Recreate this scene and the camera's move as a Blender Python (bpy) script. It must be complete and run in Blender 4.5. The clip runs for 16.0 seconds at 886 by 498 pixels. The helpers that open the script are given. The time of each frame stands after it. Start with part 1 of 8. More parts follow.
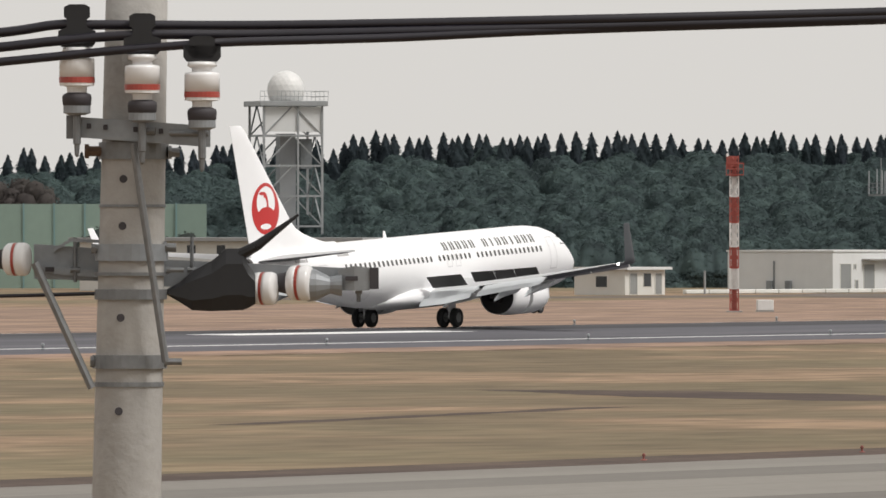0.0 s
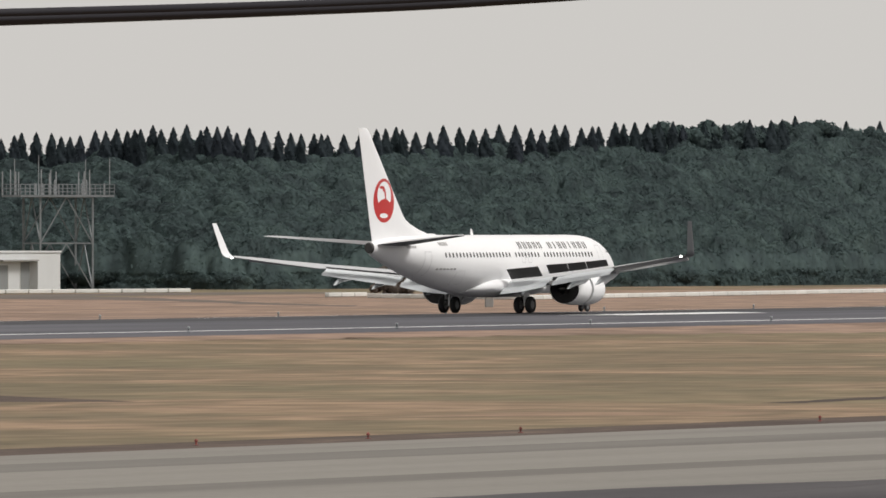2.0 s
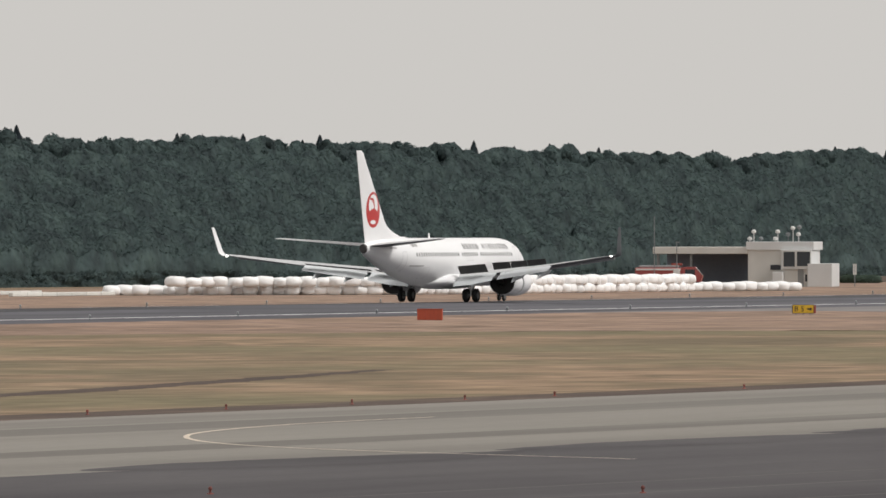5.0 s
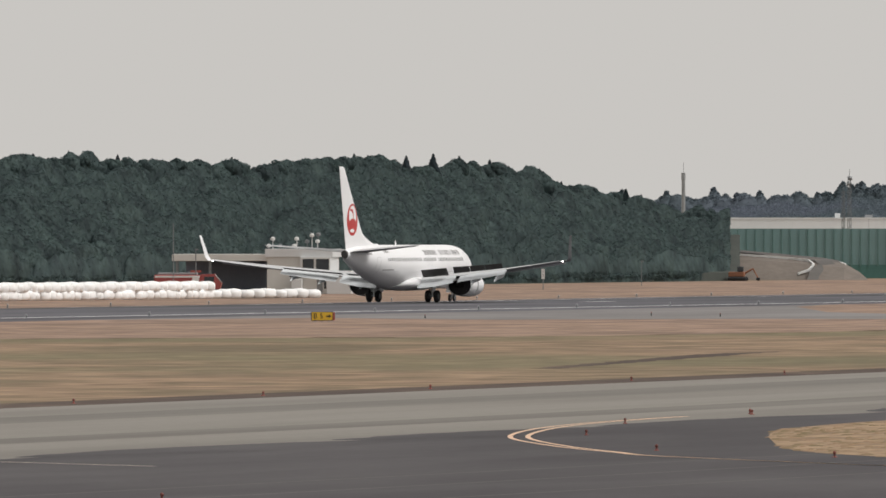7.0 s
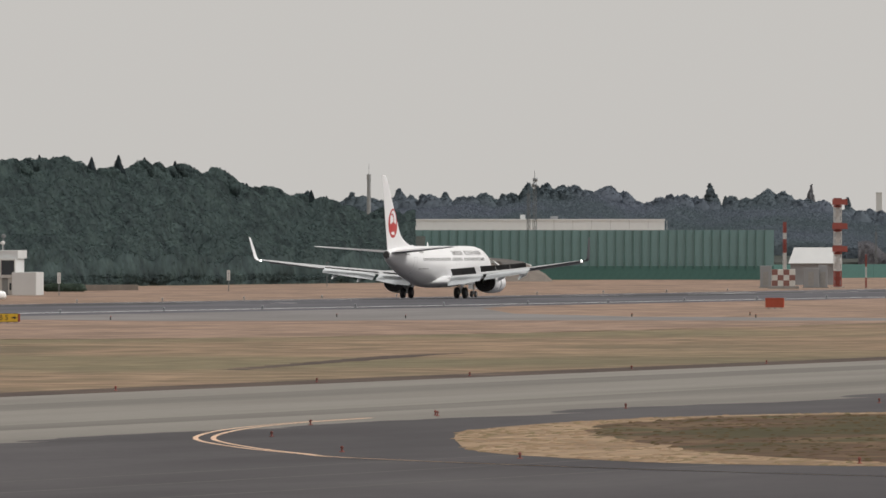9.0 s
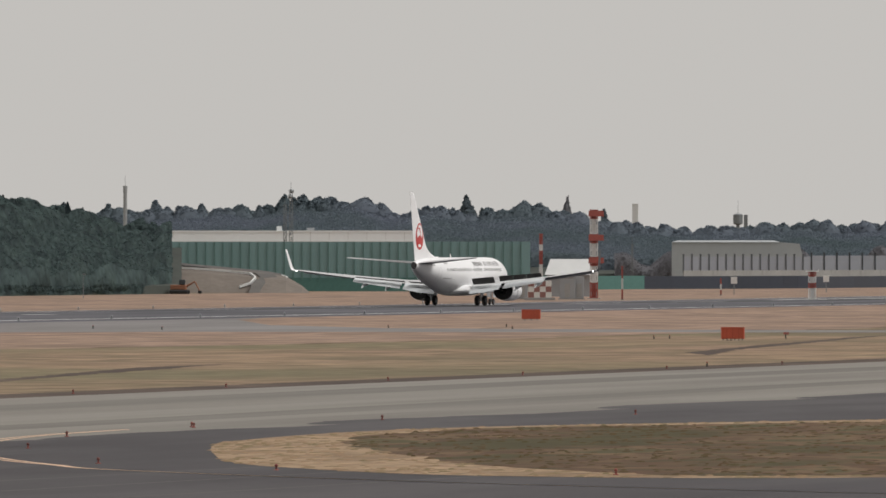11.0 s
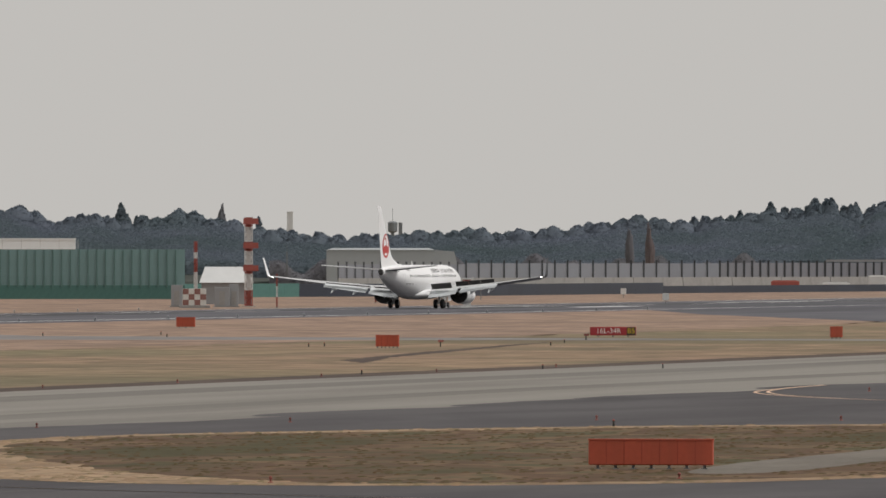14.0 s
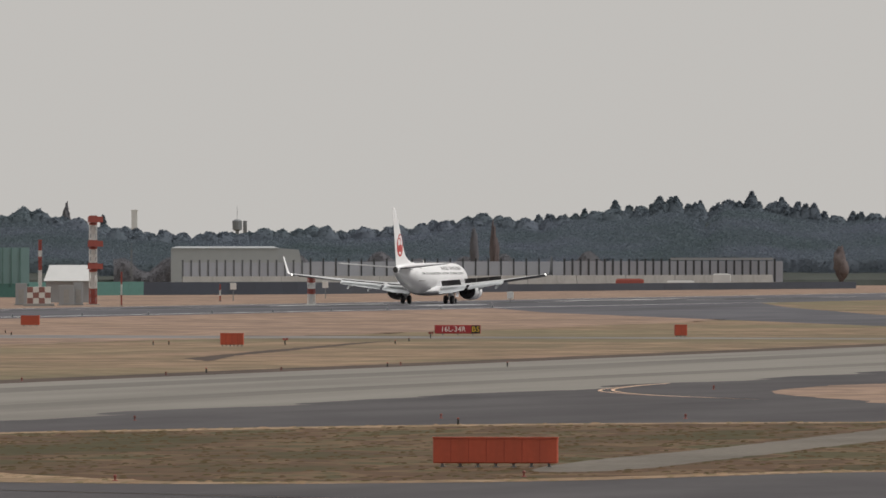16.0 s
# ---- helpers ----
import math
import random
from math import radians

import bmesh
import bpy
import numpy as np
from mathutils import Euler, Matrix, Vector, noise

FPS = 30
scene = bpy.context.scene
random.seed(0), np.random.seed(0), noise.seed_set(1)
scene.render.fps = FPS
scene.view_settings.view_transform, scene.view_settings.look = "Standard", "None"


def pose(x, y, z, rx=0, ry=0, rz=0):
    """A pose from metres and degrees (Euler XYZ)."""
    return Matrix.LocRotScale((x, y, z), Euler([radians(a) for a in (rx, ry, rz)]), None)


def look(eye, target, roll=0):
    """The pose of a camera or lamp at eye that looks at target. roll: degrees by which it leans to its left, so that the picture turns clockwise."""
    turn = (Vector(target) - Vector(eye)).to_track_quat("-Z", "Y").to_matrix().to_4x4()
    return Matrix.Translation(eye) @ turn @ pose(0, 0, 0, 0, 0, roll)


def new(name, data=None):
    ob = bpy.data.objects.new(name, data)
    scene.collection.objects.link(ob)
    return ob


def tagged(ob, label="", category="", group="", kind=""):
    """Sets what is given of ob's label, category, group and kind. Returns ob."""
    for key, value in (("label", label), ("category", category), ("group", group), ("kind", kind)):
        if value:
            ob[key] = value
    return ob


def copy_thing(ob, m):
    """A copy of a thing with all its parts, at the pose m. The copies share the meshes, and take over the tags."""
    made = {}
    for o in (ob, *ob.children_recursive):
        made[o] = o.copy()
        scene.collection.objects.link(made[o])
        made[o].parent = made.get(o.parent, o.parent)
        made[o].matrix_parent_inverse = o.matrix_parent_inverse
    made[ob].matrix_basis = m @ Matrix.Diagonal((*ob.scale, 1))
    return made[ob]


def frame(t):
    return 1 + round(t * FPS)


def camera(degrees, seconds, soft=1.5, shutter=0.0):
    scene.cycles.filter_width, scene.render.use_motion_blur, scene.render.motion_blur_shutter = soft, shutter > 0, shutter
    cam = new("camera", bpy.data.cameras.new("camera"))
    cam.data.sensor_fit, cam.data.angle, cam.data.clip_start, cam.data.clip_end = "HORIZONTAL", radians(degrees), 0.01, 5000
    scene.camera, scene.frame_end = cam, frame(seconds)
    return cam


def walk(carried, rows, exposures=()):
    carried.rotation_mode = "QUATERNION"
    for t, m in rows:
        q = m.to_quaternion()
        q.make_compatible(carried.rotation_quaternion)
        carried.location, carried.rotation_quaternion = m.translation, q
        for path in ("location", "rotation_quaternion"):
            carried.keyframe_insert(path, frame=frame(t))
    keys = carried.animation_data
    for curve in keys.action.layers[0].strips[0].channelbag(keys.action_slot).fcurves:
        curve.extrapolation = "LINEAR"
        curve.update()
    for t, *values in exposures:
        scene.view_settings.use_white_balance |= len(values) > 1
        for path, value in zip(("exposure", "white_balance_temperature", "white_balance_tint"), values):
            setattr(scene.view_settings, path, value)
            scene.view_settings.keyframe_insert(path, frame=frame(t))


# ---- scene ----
# The eye stands on a rise 6.16 m above the runway's crown; +Y is the direction of landing.
EYE = (0.0, 0.0, 6.16)
cam = camera(4.501, 16.0, soft=1.6)
PATH = [
    (0.0, 30.426, -0.137, 0.0),
    (0.5, 29.125, -0.132, 0.0),
    (1.0, 28.180, -0.132, 0.0),
    (1.5, 27.127, -0.126, 0.0),
    (2.0, 26.024, -0.132, 0.0),
    (2.5, 25.145, -0.146, 0.0),
    (3.0, 24.275, -0.142, 0.0),
    (3.5, 23.319, -0.129, 0.0),
    (4.0, 22.308, -0.116, 0.0),
    (4.5, 21.538, -0.115, 0.0),
    (5.0, 20.903, -0.109, 0.0),
    (5.2, 20.642, -0.109, 0.0),
    (7.3, 18.244, -0.073, 0.0),
    (7.5, 18.129, -0.076, 0.0),
    (8.0, 17.730, -0.079, 0.0),
    (8.5, 17.316, -0.076, 0.0),
    (9.0, 16.860, -0.065, 0.0),
    (11.5, 15.274, 0.003, 0.0),
    (12.0, 14.921, 0.006, 0.0),
    (12.5, 14.780, 0.003, 0.0),
    (13.0, 14.456, 0.007, 0.0),
    (13.5, 14.226, 0.010, 0.0),
    (14.0, 13.867, 0.033, 0.0),
    (14.5, 13.649, 0.024, 0.0),
    (15.0, 13.465, 0.024, 0.0),
    (15.5, 13.278, 0.027, 0.0),
    (16.0, 13.077, 0.024, 0.0),
]
walk(cam, [(t, pose(*EYE, 90 + pitch, roll, yaw)) for t, yaw, pitch, roll in PATH],
     exposures=[(0.0, 0.25), (0.5, 0.1), (1.0, 0.06), (1.5, 0.08), (5.0, 0.06), (9.0, -0.05), (16.0, -0.13)])

# ---- daylight: thin, even overcast with a soft low sun behind it ----
SUN_EL, SUN_AZ = 52.0, 85.0
world = bpy.data.worlds.new("sky")
scene.world = world
world.use_nodes = True
wt = world.node_tree
wbg = wt.nodes["Background"]
sky = wt.nodes.new("ShaderNodeTexSky")
sky.sky_type = "NISHITA"
sky.sun_disc = False
sky.sun_elevation, sky.sun_rotation = radians(SUN_EL), radians(SUN_AZ)
sky.dust_density, sky.air_density = 4.0, 1.0
veil = wt.nodes.new("ShaderNodeMix")
veil.data_type = "RGBA"
veil.inputs[0].default_value = 0.955
veil.inputs[7].default_value = (6.03, 5.84, 5.58, 1)
wt.links.new(sky.outputs[0], veil.inputs[6])
wt.links.new(veil.outputs[2], wbg.inputs[0])
wbg.inputs[1].default_value = 0.1
sun = new("sun", bpy.data.lights.new("sun", "SUN"))
sun.data.energy, sun.data.angle, sun.data.color = 2.1, radians(20), (1.0, 0.97, 0.93)
SUN_WAY = Vector((math.sin(radians(SUN_AZ)) * math.cos(radians(SUN_EL)), math.cos(radians(SUN_AZ)) * math.cos(radians(SUN_EL)), math.sin(radians(SUN_EL))))
sun.matrix_world = look((SUN_WAY * 400)[:], (0, 0, 0))


# ---- materials ----
def plain(name, colour, rough=0.6, metal=0.0, vary=0.12, scale=1.0, bump=0.0, spread=0.0, grime=None, grime_amount=0.0, spec=0.5):
    """A surface with two scales of variation, at sizes in metres (scale: the fine one's repeats to the metre)."""
    m = bpy.data.materials.new(name)
    m.use_nodes = True
    nt = m.node_tree
    b = nt.nodes["Principled BSDF"]
    b.inputs["Roughness"].default_value, b.inputs["Metallic"].default_value = rough, metal
    b.inputs["Specular IOR Level"].default_value = spec
    tc = nt.nodes.new("ShaderNodeTexCoord")
    fine, broad = nt.nodes.new("ShaderNodeTexNoise"), nt.nodes.new("ShaderNodeTexNoise")
    fine.inputs["Scale"].default_value, fine.inputs["Detail"].default_value = 6 * scale, 5
    broad.inputs["Scale"].default_value, broad.inputs["Detail"].default_value = 0.7 * scale, 3
    for n in (fine, broad):
        nt.links.new(tc.outputs["Object"], n.inputs["Vector"])
    add = nt.nodes.new("ShaderNodeMath")
    add.operation = "ADD"
    nt.links.new(fine.outputs[0], add.inputs[0])
    nt.links.new(broad.outputs[0], add.inputs[1])
    rng = nt.nodes.new("ShaderNodeMapRange")
    rng.inputs[1].default_value, rng.inputs[2].default_value = 0.6, 1.4
    rng.inputs[3].default_value, rng.inputs[4].default_value = 1 - vary, 1 + vary
    nt.links.new(add.outputs[0], rng.inputs[0])
    val = rng.outputs[0]
    if spread:
        info = nt.nodes.new("ShaderNodeObjectInfo")
        r2 = nt.nodes.new("ShaderNodeMapRange")
        r2.inputs[3].default_value, r2.inputs[4].default_value = 1 - spread, 1 + spread
        nt.links.new(info.outputs["Random"], r2.inputs[0])
        mul = nt.nodes.new("ShaderNodeMath")
        mul.operation = "MULTIPLY"
        nt.links.new(val, mul.inputs[0])
        nt.links.new(r2.outputs[0], mul.inputs[1])
        val = mul.outputs[0]
    hsv = nt.nodes.new("ShaderNodeHueSaturation")
    hsv.inputs["Color"].default_value = (*colour, 1)
    nt.links.new(val, hsv.inputs["Value"])
    out = hsv.outputs[0]
    if grime:
        st = nt.nodes.new("ShaderNodeTexNoise")
        mp = nt.nodes.new("ShaderNodeMapping")
        mp.inputs["Scale"].default_value = (1.6 * scale, 1.6 * scale, 0.18 * scale)
        nt.links.new(tc.outputs["Object"], mp.inputs[0])
        nt.links.new(mp.outputs[0], st.inputs["Vector"])
        st.inputs["Scale"].default_value, st.inputs["Detail"].default_value = 1.5, 6
        rr = nt.nodes.new("ShaderNodeMapRange")
        rr.inputs[1].default_value, rr.inputs[2].default_value = 0.48, 0.72
        rr.inputs[4].default_value = grime_amount
        nt.links.new(st.outputs[0], rr.inputs[0])
        mx = nt.nodes.new("ShaderNodeMix")
        mx.data_type = "RGBA"
        mx.inputs[7].default_value = (*grime, 1)
        nt.links.new(rr.outputs[0], mx.inputs[0])
        nt.links.new(out, mx.inputs[6])
        out = mx.outputs[2]
    nt.links.new(out, b.inputs["Base Color"])
    if bump:
        bp = nt.nodes.new("ShaderNodeBump")
        bp.inputs["Strength"].default_value, bp.inputs["Distance"].default_value = bump, 0.02
        nt.links.new(fine.outputs[0], bp.inputs["Height"])
        nt.links.new(bp.outputs[0], b.inputs["Normal"])
    return m


def ground_mix(name, ramp, stretch, rough=0.9, fine_scale=0.6, fine_vary=0.18, warp=2.0, broad=0.55, tuft=1.0, green=None):
    """Ground in patches drawn out along the airfield; ramp: (place, colour) stops; stretch: patch size across and along, in metres."""
    m = bpy.data.materials.new(name)
    m.use_nodes = True
    nt = m.node_tree
    b = nt.nodes["Principled BSDF"]
    b.inputs["Roughness"].default_value = rough
    b.inputs["Specular IOR Level"].default_value = 0.2
    geo = nt.nodes.new("ShaderNodeNewGeometry")
    mp = nt.nodes.new("ShaderNodeMapping")
    mp.inputs["Scale"].default_value = (1 / stretch[0], 1 / stretch[1], 1)
    nt.links.new(geo.outputs["Position"], mp.inputs[0])
    n1 = nt.nodes.new("ShaderNodeTexNoise")
    n1.inputs["Scale"].default_value, n1.inputs["Detail"].default_value, n1.inputs["Roughness"].default_value = 1.0, 6, 0.5
    n1.inputs["Distortion"].default_value = warp * 0.2
    nt.links.new(mp.outputs[0], n1.inputs["Vector"])
    cr = nt.nodes.new("ShaderNodeValToRGB")
    els = cr.color_ramp.elements
    els[0].position, els[0].color = ramp[0][0], (*ramp[0][1], 1)
    els[1].position, els[1].color = ramp[-1][0], (*ramp[-1][1], 1)
    for p, c in ramp[1:-1]:
        e = els.new(p)
        e.color = (*c, 1)
    n0 = nt.nodes.new("ShaderNodeTexNoise")
    n0.inputs["Scale"].default_value, n0.inputs["Detail"].default_value = 0.22, 3
    nt.links.new(mp.outputs[0], n0.inputs["Vector"])
    gain = nt.nodes.new("ShaderNodeMath")
    gain.operation = "MULTIPLY_ADD"
    gain.inputs[1].default_value, gain.inputs[2].default_value = broad, -0.5 * broad
    nt.links.new(n0.outputs[0], gain.inputs[0])
    both = nt.nodes.new("ShaderNodeMath")
    both.operation = "ADD"
    nt.links.new(n1.outputs[0], both.inputs[0])
    nt.links.new(gain.outputs[0], both.inputs[1])
    nt.links.new(both.outputs[0], cr.inputs[0])
    n2 = nt.nodes.new("ShaderNodeTexNoise")
    n2.inputs["Scale"].default_value, n2.inputs["Detail"].default_value = fine_scale, 6
    mp2 = nt.nodes.new("ShaderNodeMapping")
    mp2.inputs["Scale"].default_value = (1.0, tuft, 1.0)
    nt.links.new(geo.outputs["Position"], mp2.inputs[0])
    nt.links.new(mp2.outputs[0], n2.inputs["Vector"])
    rg = nt.nodes.new("ShaderNodeMapRange")
    rg.inputs[1].default_value, rg.inputs[2].default_value = 0.3, 0.7
    rg.inputs[3].default_value, rg.inputs[4].default_value = 1 - fine_vary, 1 + fine_vary
    nt.links.new(n2.outputs[0], rg.inputs[0])
    hsv = nt.nodes.new("ShaderNodeHueSaturation")
    tone = cr.outputs[0]
    if green:
        n3 = nt.nodes.new("ShaderNodeTexNoise")
        n3.inputs["Scale"].default_value, n3.inputs["Detail"].default_value = 0.34, 5
        mp3 = nt.nodes.new("ShaderNodeMapping")
        mp3.inputs["Location"].default_value = (3.7, 9.1, 0)
        nt.links.new(mp.outputs[0], mp3.inputs[0])
        nt.links.new(mp3.outputs[0], n3.inputs["Vector"])
        r3 = nt.nodes.new("ShaderNodeMapRange")
        r3.inputs[1].default_value, r3.inputs[2].default_value, r3.inputs[4].default_value = 0.47, 0.64, 0.8
        nt.links.new(n3.outputs[0], r3.inputs[0])
        mx = nt.nodes.new("ShaderNodeMix")
        mx.data_type = "RGBA"
        mx.inputs[7].default_value = (*green, 1)
        nt.links.new(r3.outputs[0], mx.inputs[0])
        nt.links.new(tone, mx.inputs[6])
        tone = mx.outputs[2]
    nt.links.new(tone, hsv.inputs["Color"])
    nt.links.new(rg.outputs[0], hsv.inputs["Value"])
    nt.links.new(hsv.outputs[0], b.inputs["Base Color"])
    return m


GRASS = ground_mix("dry_grass", [(0.30, (0.150, 0.115, 0.073)), (0.40, (0.172, 0.131, 0.083)), (0.455, (0.200, 0.145, 0.092)), (0.50, (0.250, 0.174, 0.112)), (0.535, (0.290, 0.200, 0.132)), (0.57, (0.232, 0.160, 0.103)), (0.62, (0.170, 0.128, 0.081)), (0.70, (0.258, 0.172, 0.117))], (17, 24), fine_scale=0.5, fine_vary=0.26, broad=0.9, tuft=0.5, green=(0.165, 0.143, 0.084))
FAR_GRASS = ground_mix("pale_dry_grass", [(0.36, (0.207, 0.144, 0.107)), (0.46, (0.267, 0.183, 0.139)), (0.54, (0.318, 0.217, 0.162)), (0.62, (0.231, 0.160, 0.116))], (8, 16), fine_scale=0.5, fine_vary=0.22, tuft=0.5)
ISLE = ground_mix("island_grass", [(0.36, (0.060, 0.051, 0.022)), (0.45, (0.098, 0.062, 0.034)), (0.5, (0.090, 0.049, 0.028)), (0.55, (0.146, 0.094, 0.054)), (0.63, (0.072, 0.062, 0.028))], (4, 10), fine_scale=0.9, fine_vary=0.2, tuft=0.5)
STRAW = ground_mix("straw_rim", [(0.36, (0.23, 0.158, 0.098)), (0.5, (0.335, 0.236, 0.150)), (0.62, (0.26, 0.176, 0.110))], (3, 7), fine_scale=1.2, fine_vary=0.28, tuft=0.5)
GRAVEL = ground_mix("gravel", [(0.3, (0.130, 0.115, 0.098)), (0.6, (0.175, 0.155, 0.132))], (4, 10), 0.95, 3.0, 0.2)
ASPHALT = ground_mix("runway_asphalt", [(0.3, (0.070, 0.069, 0.079)), (0.5, (0.097, 0.095, 0.108)), (0.7, (0.131, 0.128, 0.142))], (9, 60), 0.85, 2.0, 0.08)
RUBBERED = ground_mix("rubbered_asphalt", [(0.3, (0.042, 0.041, 0.046)), (0.5, (0.055, 0.054, 0.060)), (0.7, (0.082, 0.080, 0.088))], (3, 60), 0.8, 2.0, 0.08)
EXIT_GREY = ground_mix("exit_concrete", [(0.3, (0.162, 0.153, 0.150)), (0.7, (0.230, 0.217, 0.214))], (9, 30), 0.85, 2.0, 0.08)
TAXI = ground_mix("taxiway_concrete", [(0.3, (0.182, 0.167, 0.150)), (0.45, (0.215, 0.200, 0.179)), (0.6, (0.241, 0.224, 0.200)), (0.75, (0.221, 0.205, 0.184))], (5, 90), 0.85, 2.0, 0.06)
WORN = ground_mix("tyre_worn_concrete", [(0.3, (0.150, 0.138, 0.124)), (0.7, (0.188, 0.174, 0.157))], (3, 60), 0.85, 2.0, 0.06)
WORN_PALE = ground_mix("pale_seal", [(0.3, (0.098, 0.092, 0.087)), (0.7, (0.133, 0.126, 0.120))], (3, 30), 0.85, 2.0, 0.06)
DARK_TAXI = ground_mix("dark_asphalt", [(0.3, (0.056, 0.051, 0.055)), (0.5, (0.072, 0.066, 0.070)), (0.7, (0.092, 0.085, 0.088))], (6, 30), 0.85, 2.0, 0.08)
SOIL = ground_mix("bare_soil", [(0.3, (0.068, 0.050, 0.043)), (0.6, (0.100, 0.073, 0.060)), (0.75, (0.140, 0.101, 0.080))], (3, 9), 0.95, 2.0, 0.2)
PAINT_W = plain("white_line_paint", (0.74, 0.74, 0.73), 0.7, vary=0.12, scale=0.4)
PAINT_O = plain("faded_orange_line_paint", (0.70, 0.47, 0.32), 0.7, vary=0.15, scale=0.4)
ROADSIDE = ground_mix("grey_brown_gravel", [(0.3, (0.115, 0.098, 0.086)), (0.7, (0.165, 0.138, 0.118))], (4, 30), 0.95, 2.0, 0.1)
PAINT_Y = plain("worn_yellow_line_paint", (0.62, 0.53, 0.43), 0.7, vary=0.18, scale=0.4)
WHITE = plain("white_aircraft_paint", (0.88, 0.88, 0.89), 0.3, vary=0.02, scale=0.3)
GREY_SKIN = plain("grey_wing_skin", (0.52, 0.525, 0.535), 0.5, 0.0, vary=0.05, scale=0.4, spec=0.1)
WINGLET_SHADE = plain("shaded_winglet_grey", (0.085, 0.092, 0.10), 0.5, vary=0.08)
# Spoiler and duct shade as a dark colour; also the grille and tail outlet.
DARK_AND_SHADED = plain("dark_parts_and_shade", (0.045, 0.043, 0.042), 0.6, vary=0.25, scale=0.5)
FLAP = plain("pale_grey_flap_paint", (0.66, 0.69, 0.71), 0.4, vary=0.05, scale=0.4)
METAL = plain("bare_metal", (0.55, 0.55, 0.56), 0.35, 0.9, vary=0.1)
RIM = plain("dull_wheel_rim", (0.16, 0.16, 0.165), 0.5, 0.3, vary=0.15)
TYRE = plain("black_tyre_rubber", (0.02, 0.02, 0.021), 0.8, vary=0.2)
GLASS_DARK = plain("dark_window_glass", (0.03, 0.032, 0.036), 0.15, vary=0.05)
RED_TAIL = plain("red_tail_paint", (0.52, 0.03, 0.03), 0.3, vary=0.03)
LETTER = plain("dark_grey_letter_paint", (0.085, 0.08, 0.08), 0.4, vary=0.05)
SMALL_INK = plain("grey_small_lettering", (0.32, 0.31, 0.31), 0.4, vary=0.05)
CABIN_PANE = plain("cabin_window_glass", (0.10, 0.098, 0.098), 0.2, vary=0.1)
# Shaded copy of GREY_SKIN: the underside's shade put into the colour.
WING_SHADE = plain("shaded_wing_underside", (0.15, 0.152, 0.158), 0.55, 0.0, vary=0.08, scale=0.4, spec=0.15)
SEAM = plain("grey_panel_line", (0.62, 0.62, 0.63), 0.5, vary=0.05)


# ---- mesh helpers ----
def mesh_of(name, verts, faces, material=None, smooth=False):
    me = bpy.data.meshes.new(name)
    me.from_pydata([tuple(v) for v in verts], [], faces)
    me.update()
    if material:
        me.materials.append(material)
    if smooth:
        for p in me.polygons:
            p.use_smooth = True
    return me


def raw_mesh(name, V, Fc, material, smooth=False):
    me = bpy.data.meshes.new(name)
    me.vertices.add(len(V))
    me.vertices.foreach_set("co", np.asarray(V, np.float32).ravel())
    me.loops.add(len(Fc) * 3)
    me.loops.foreach_set("vertex_index", np.asarray(Fc, np.int32).ravel())
    me.polygons.add(len(Fc))
    me.polygons.foreach_set("loop_start", (np.arange(len(Fc)) * 3).astype(np.int32))
    me.update(calc_edges=True)
    if smooth:
        me.polygons.foreach_set("use_smooth", np.ones(len(Fc), bool))
    me.materials.append(material)
    return me


def fixed(me):
    """Faces turned outwards."""
    bm = bmesh.new()
    bm.from_mesh(me)
    bmesh.ops.recalc_face_normals(bm, faces=bm.faces)
    bm.to_mesh(me)
    bm.free()
    return me


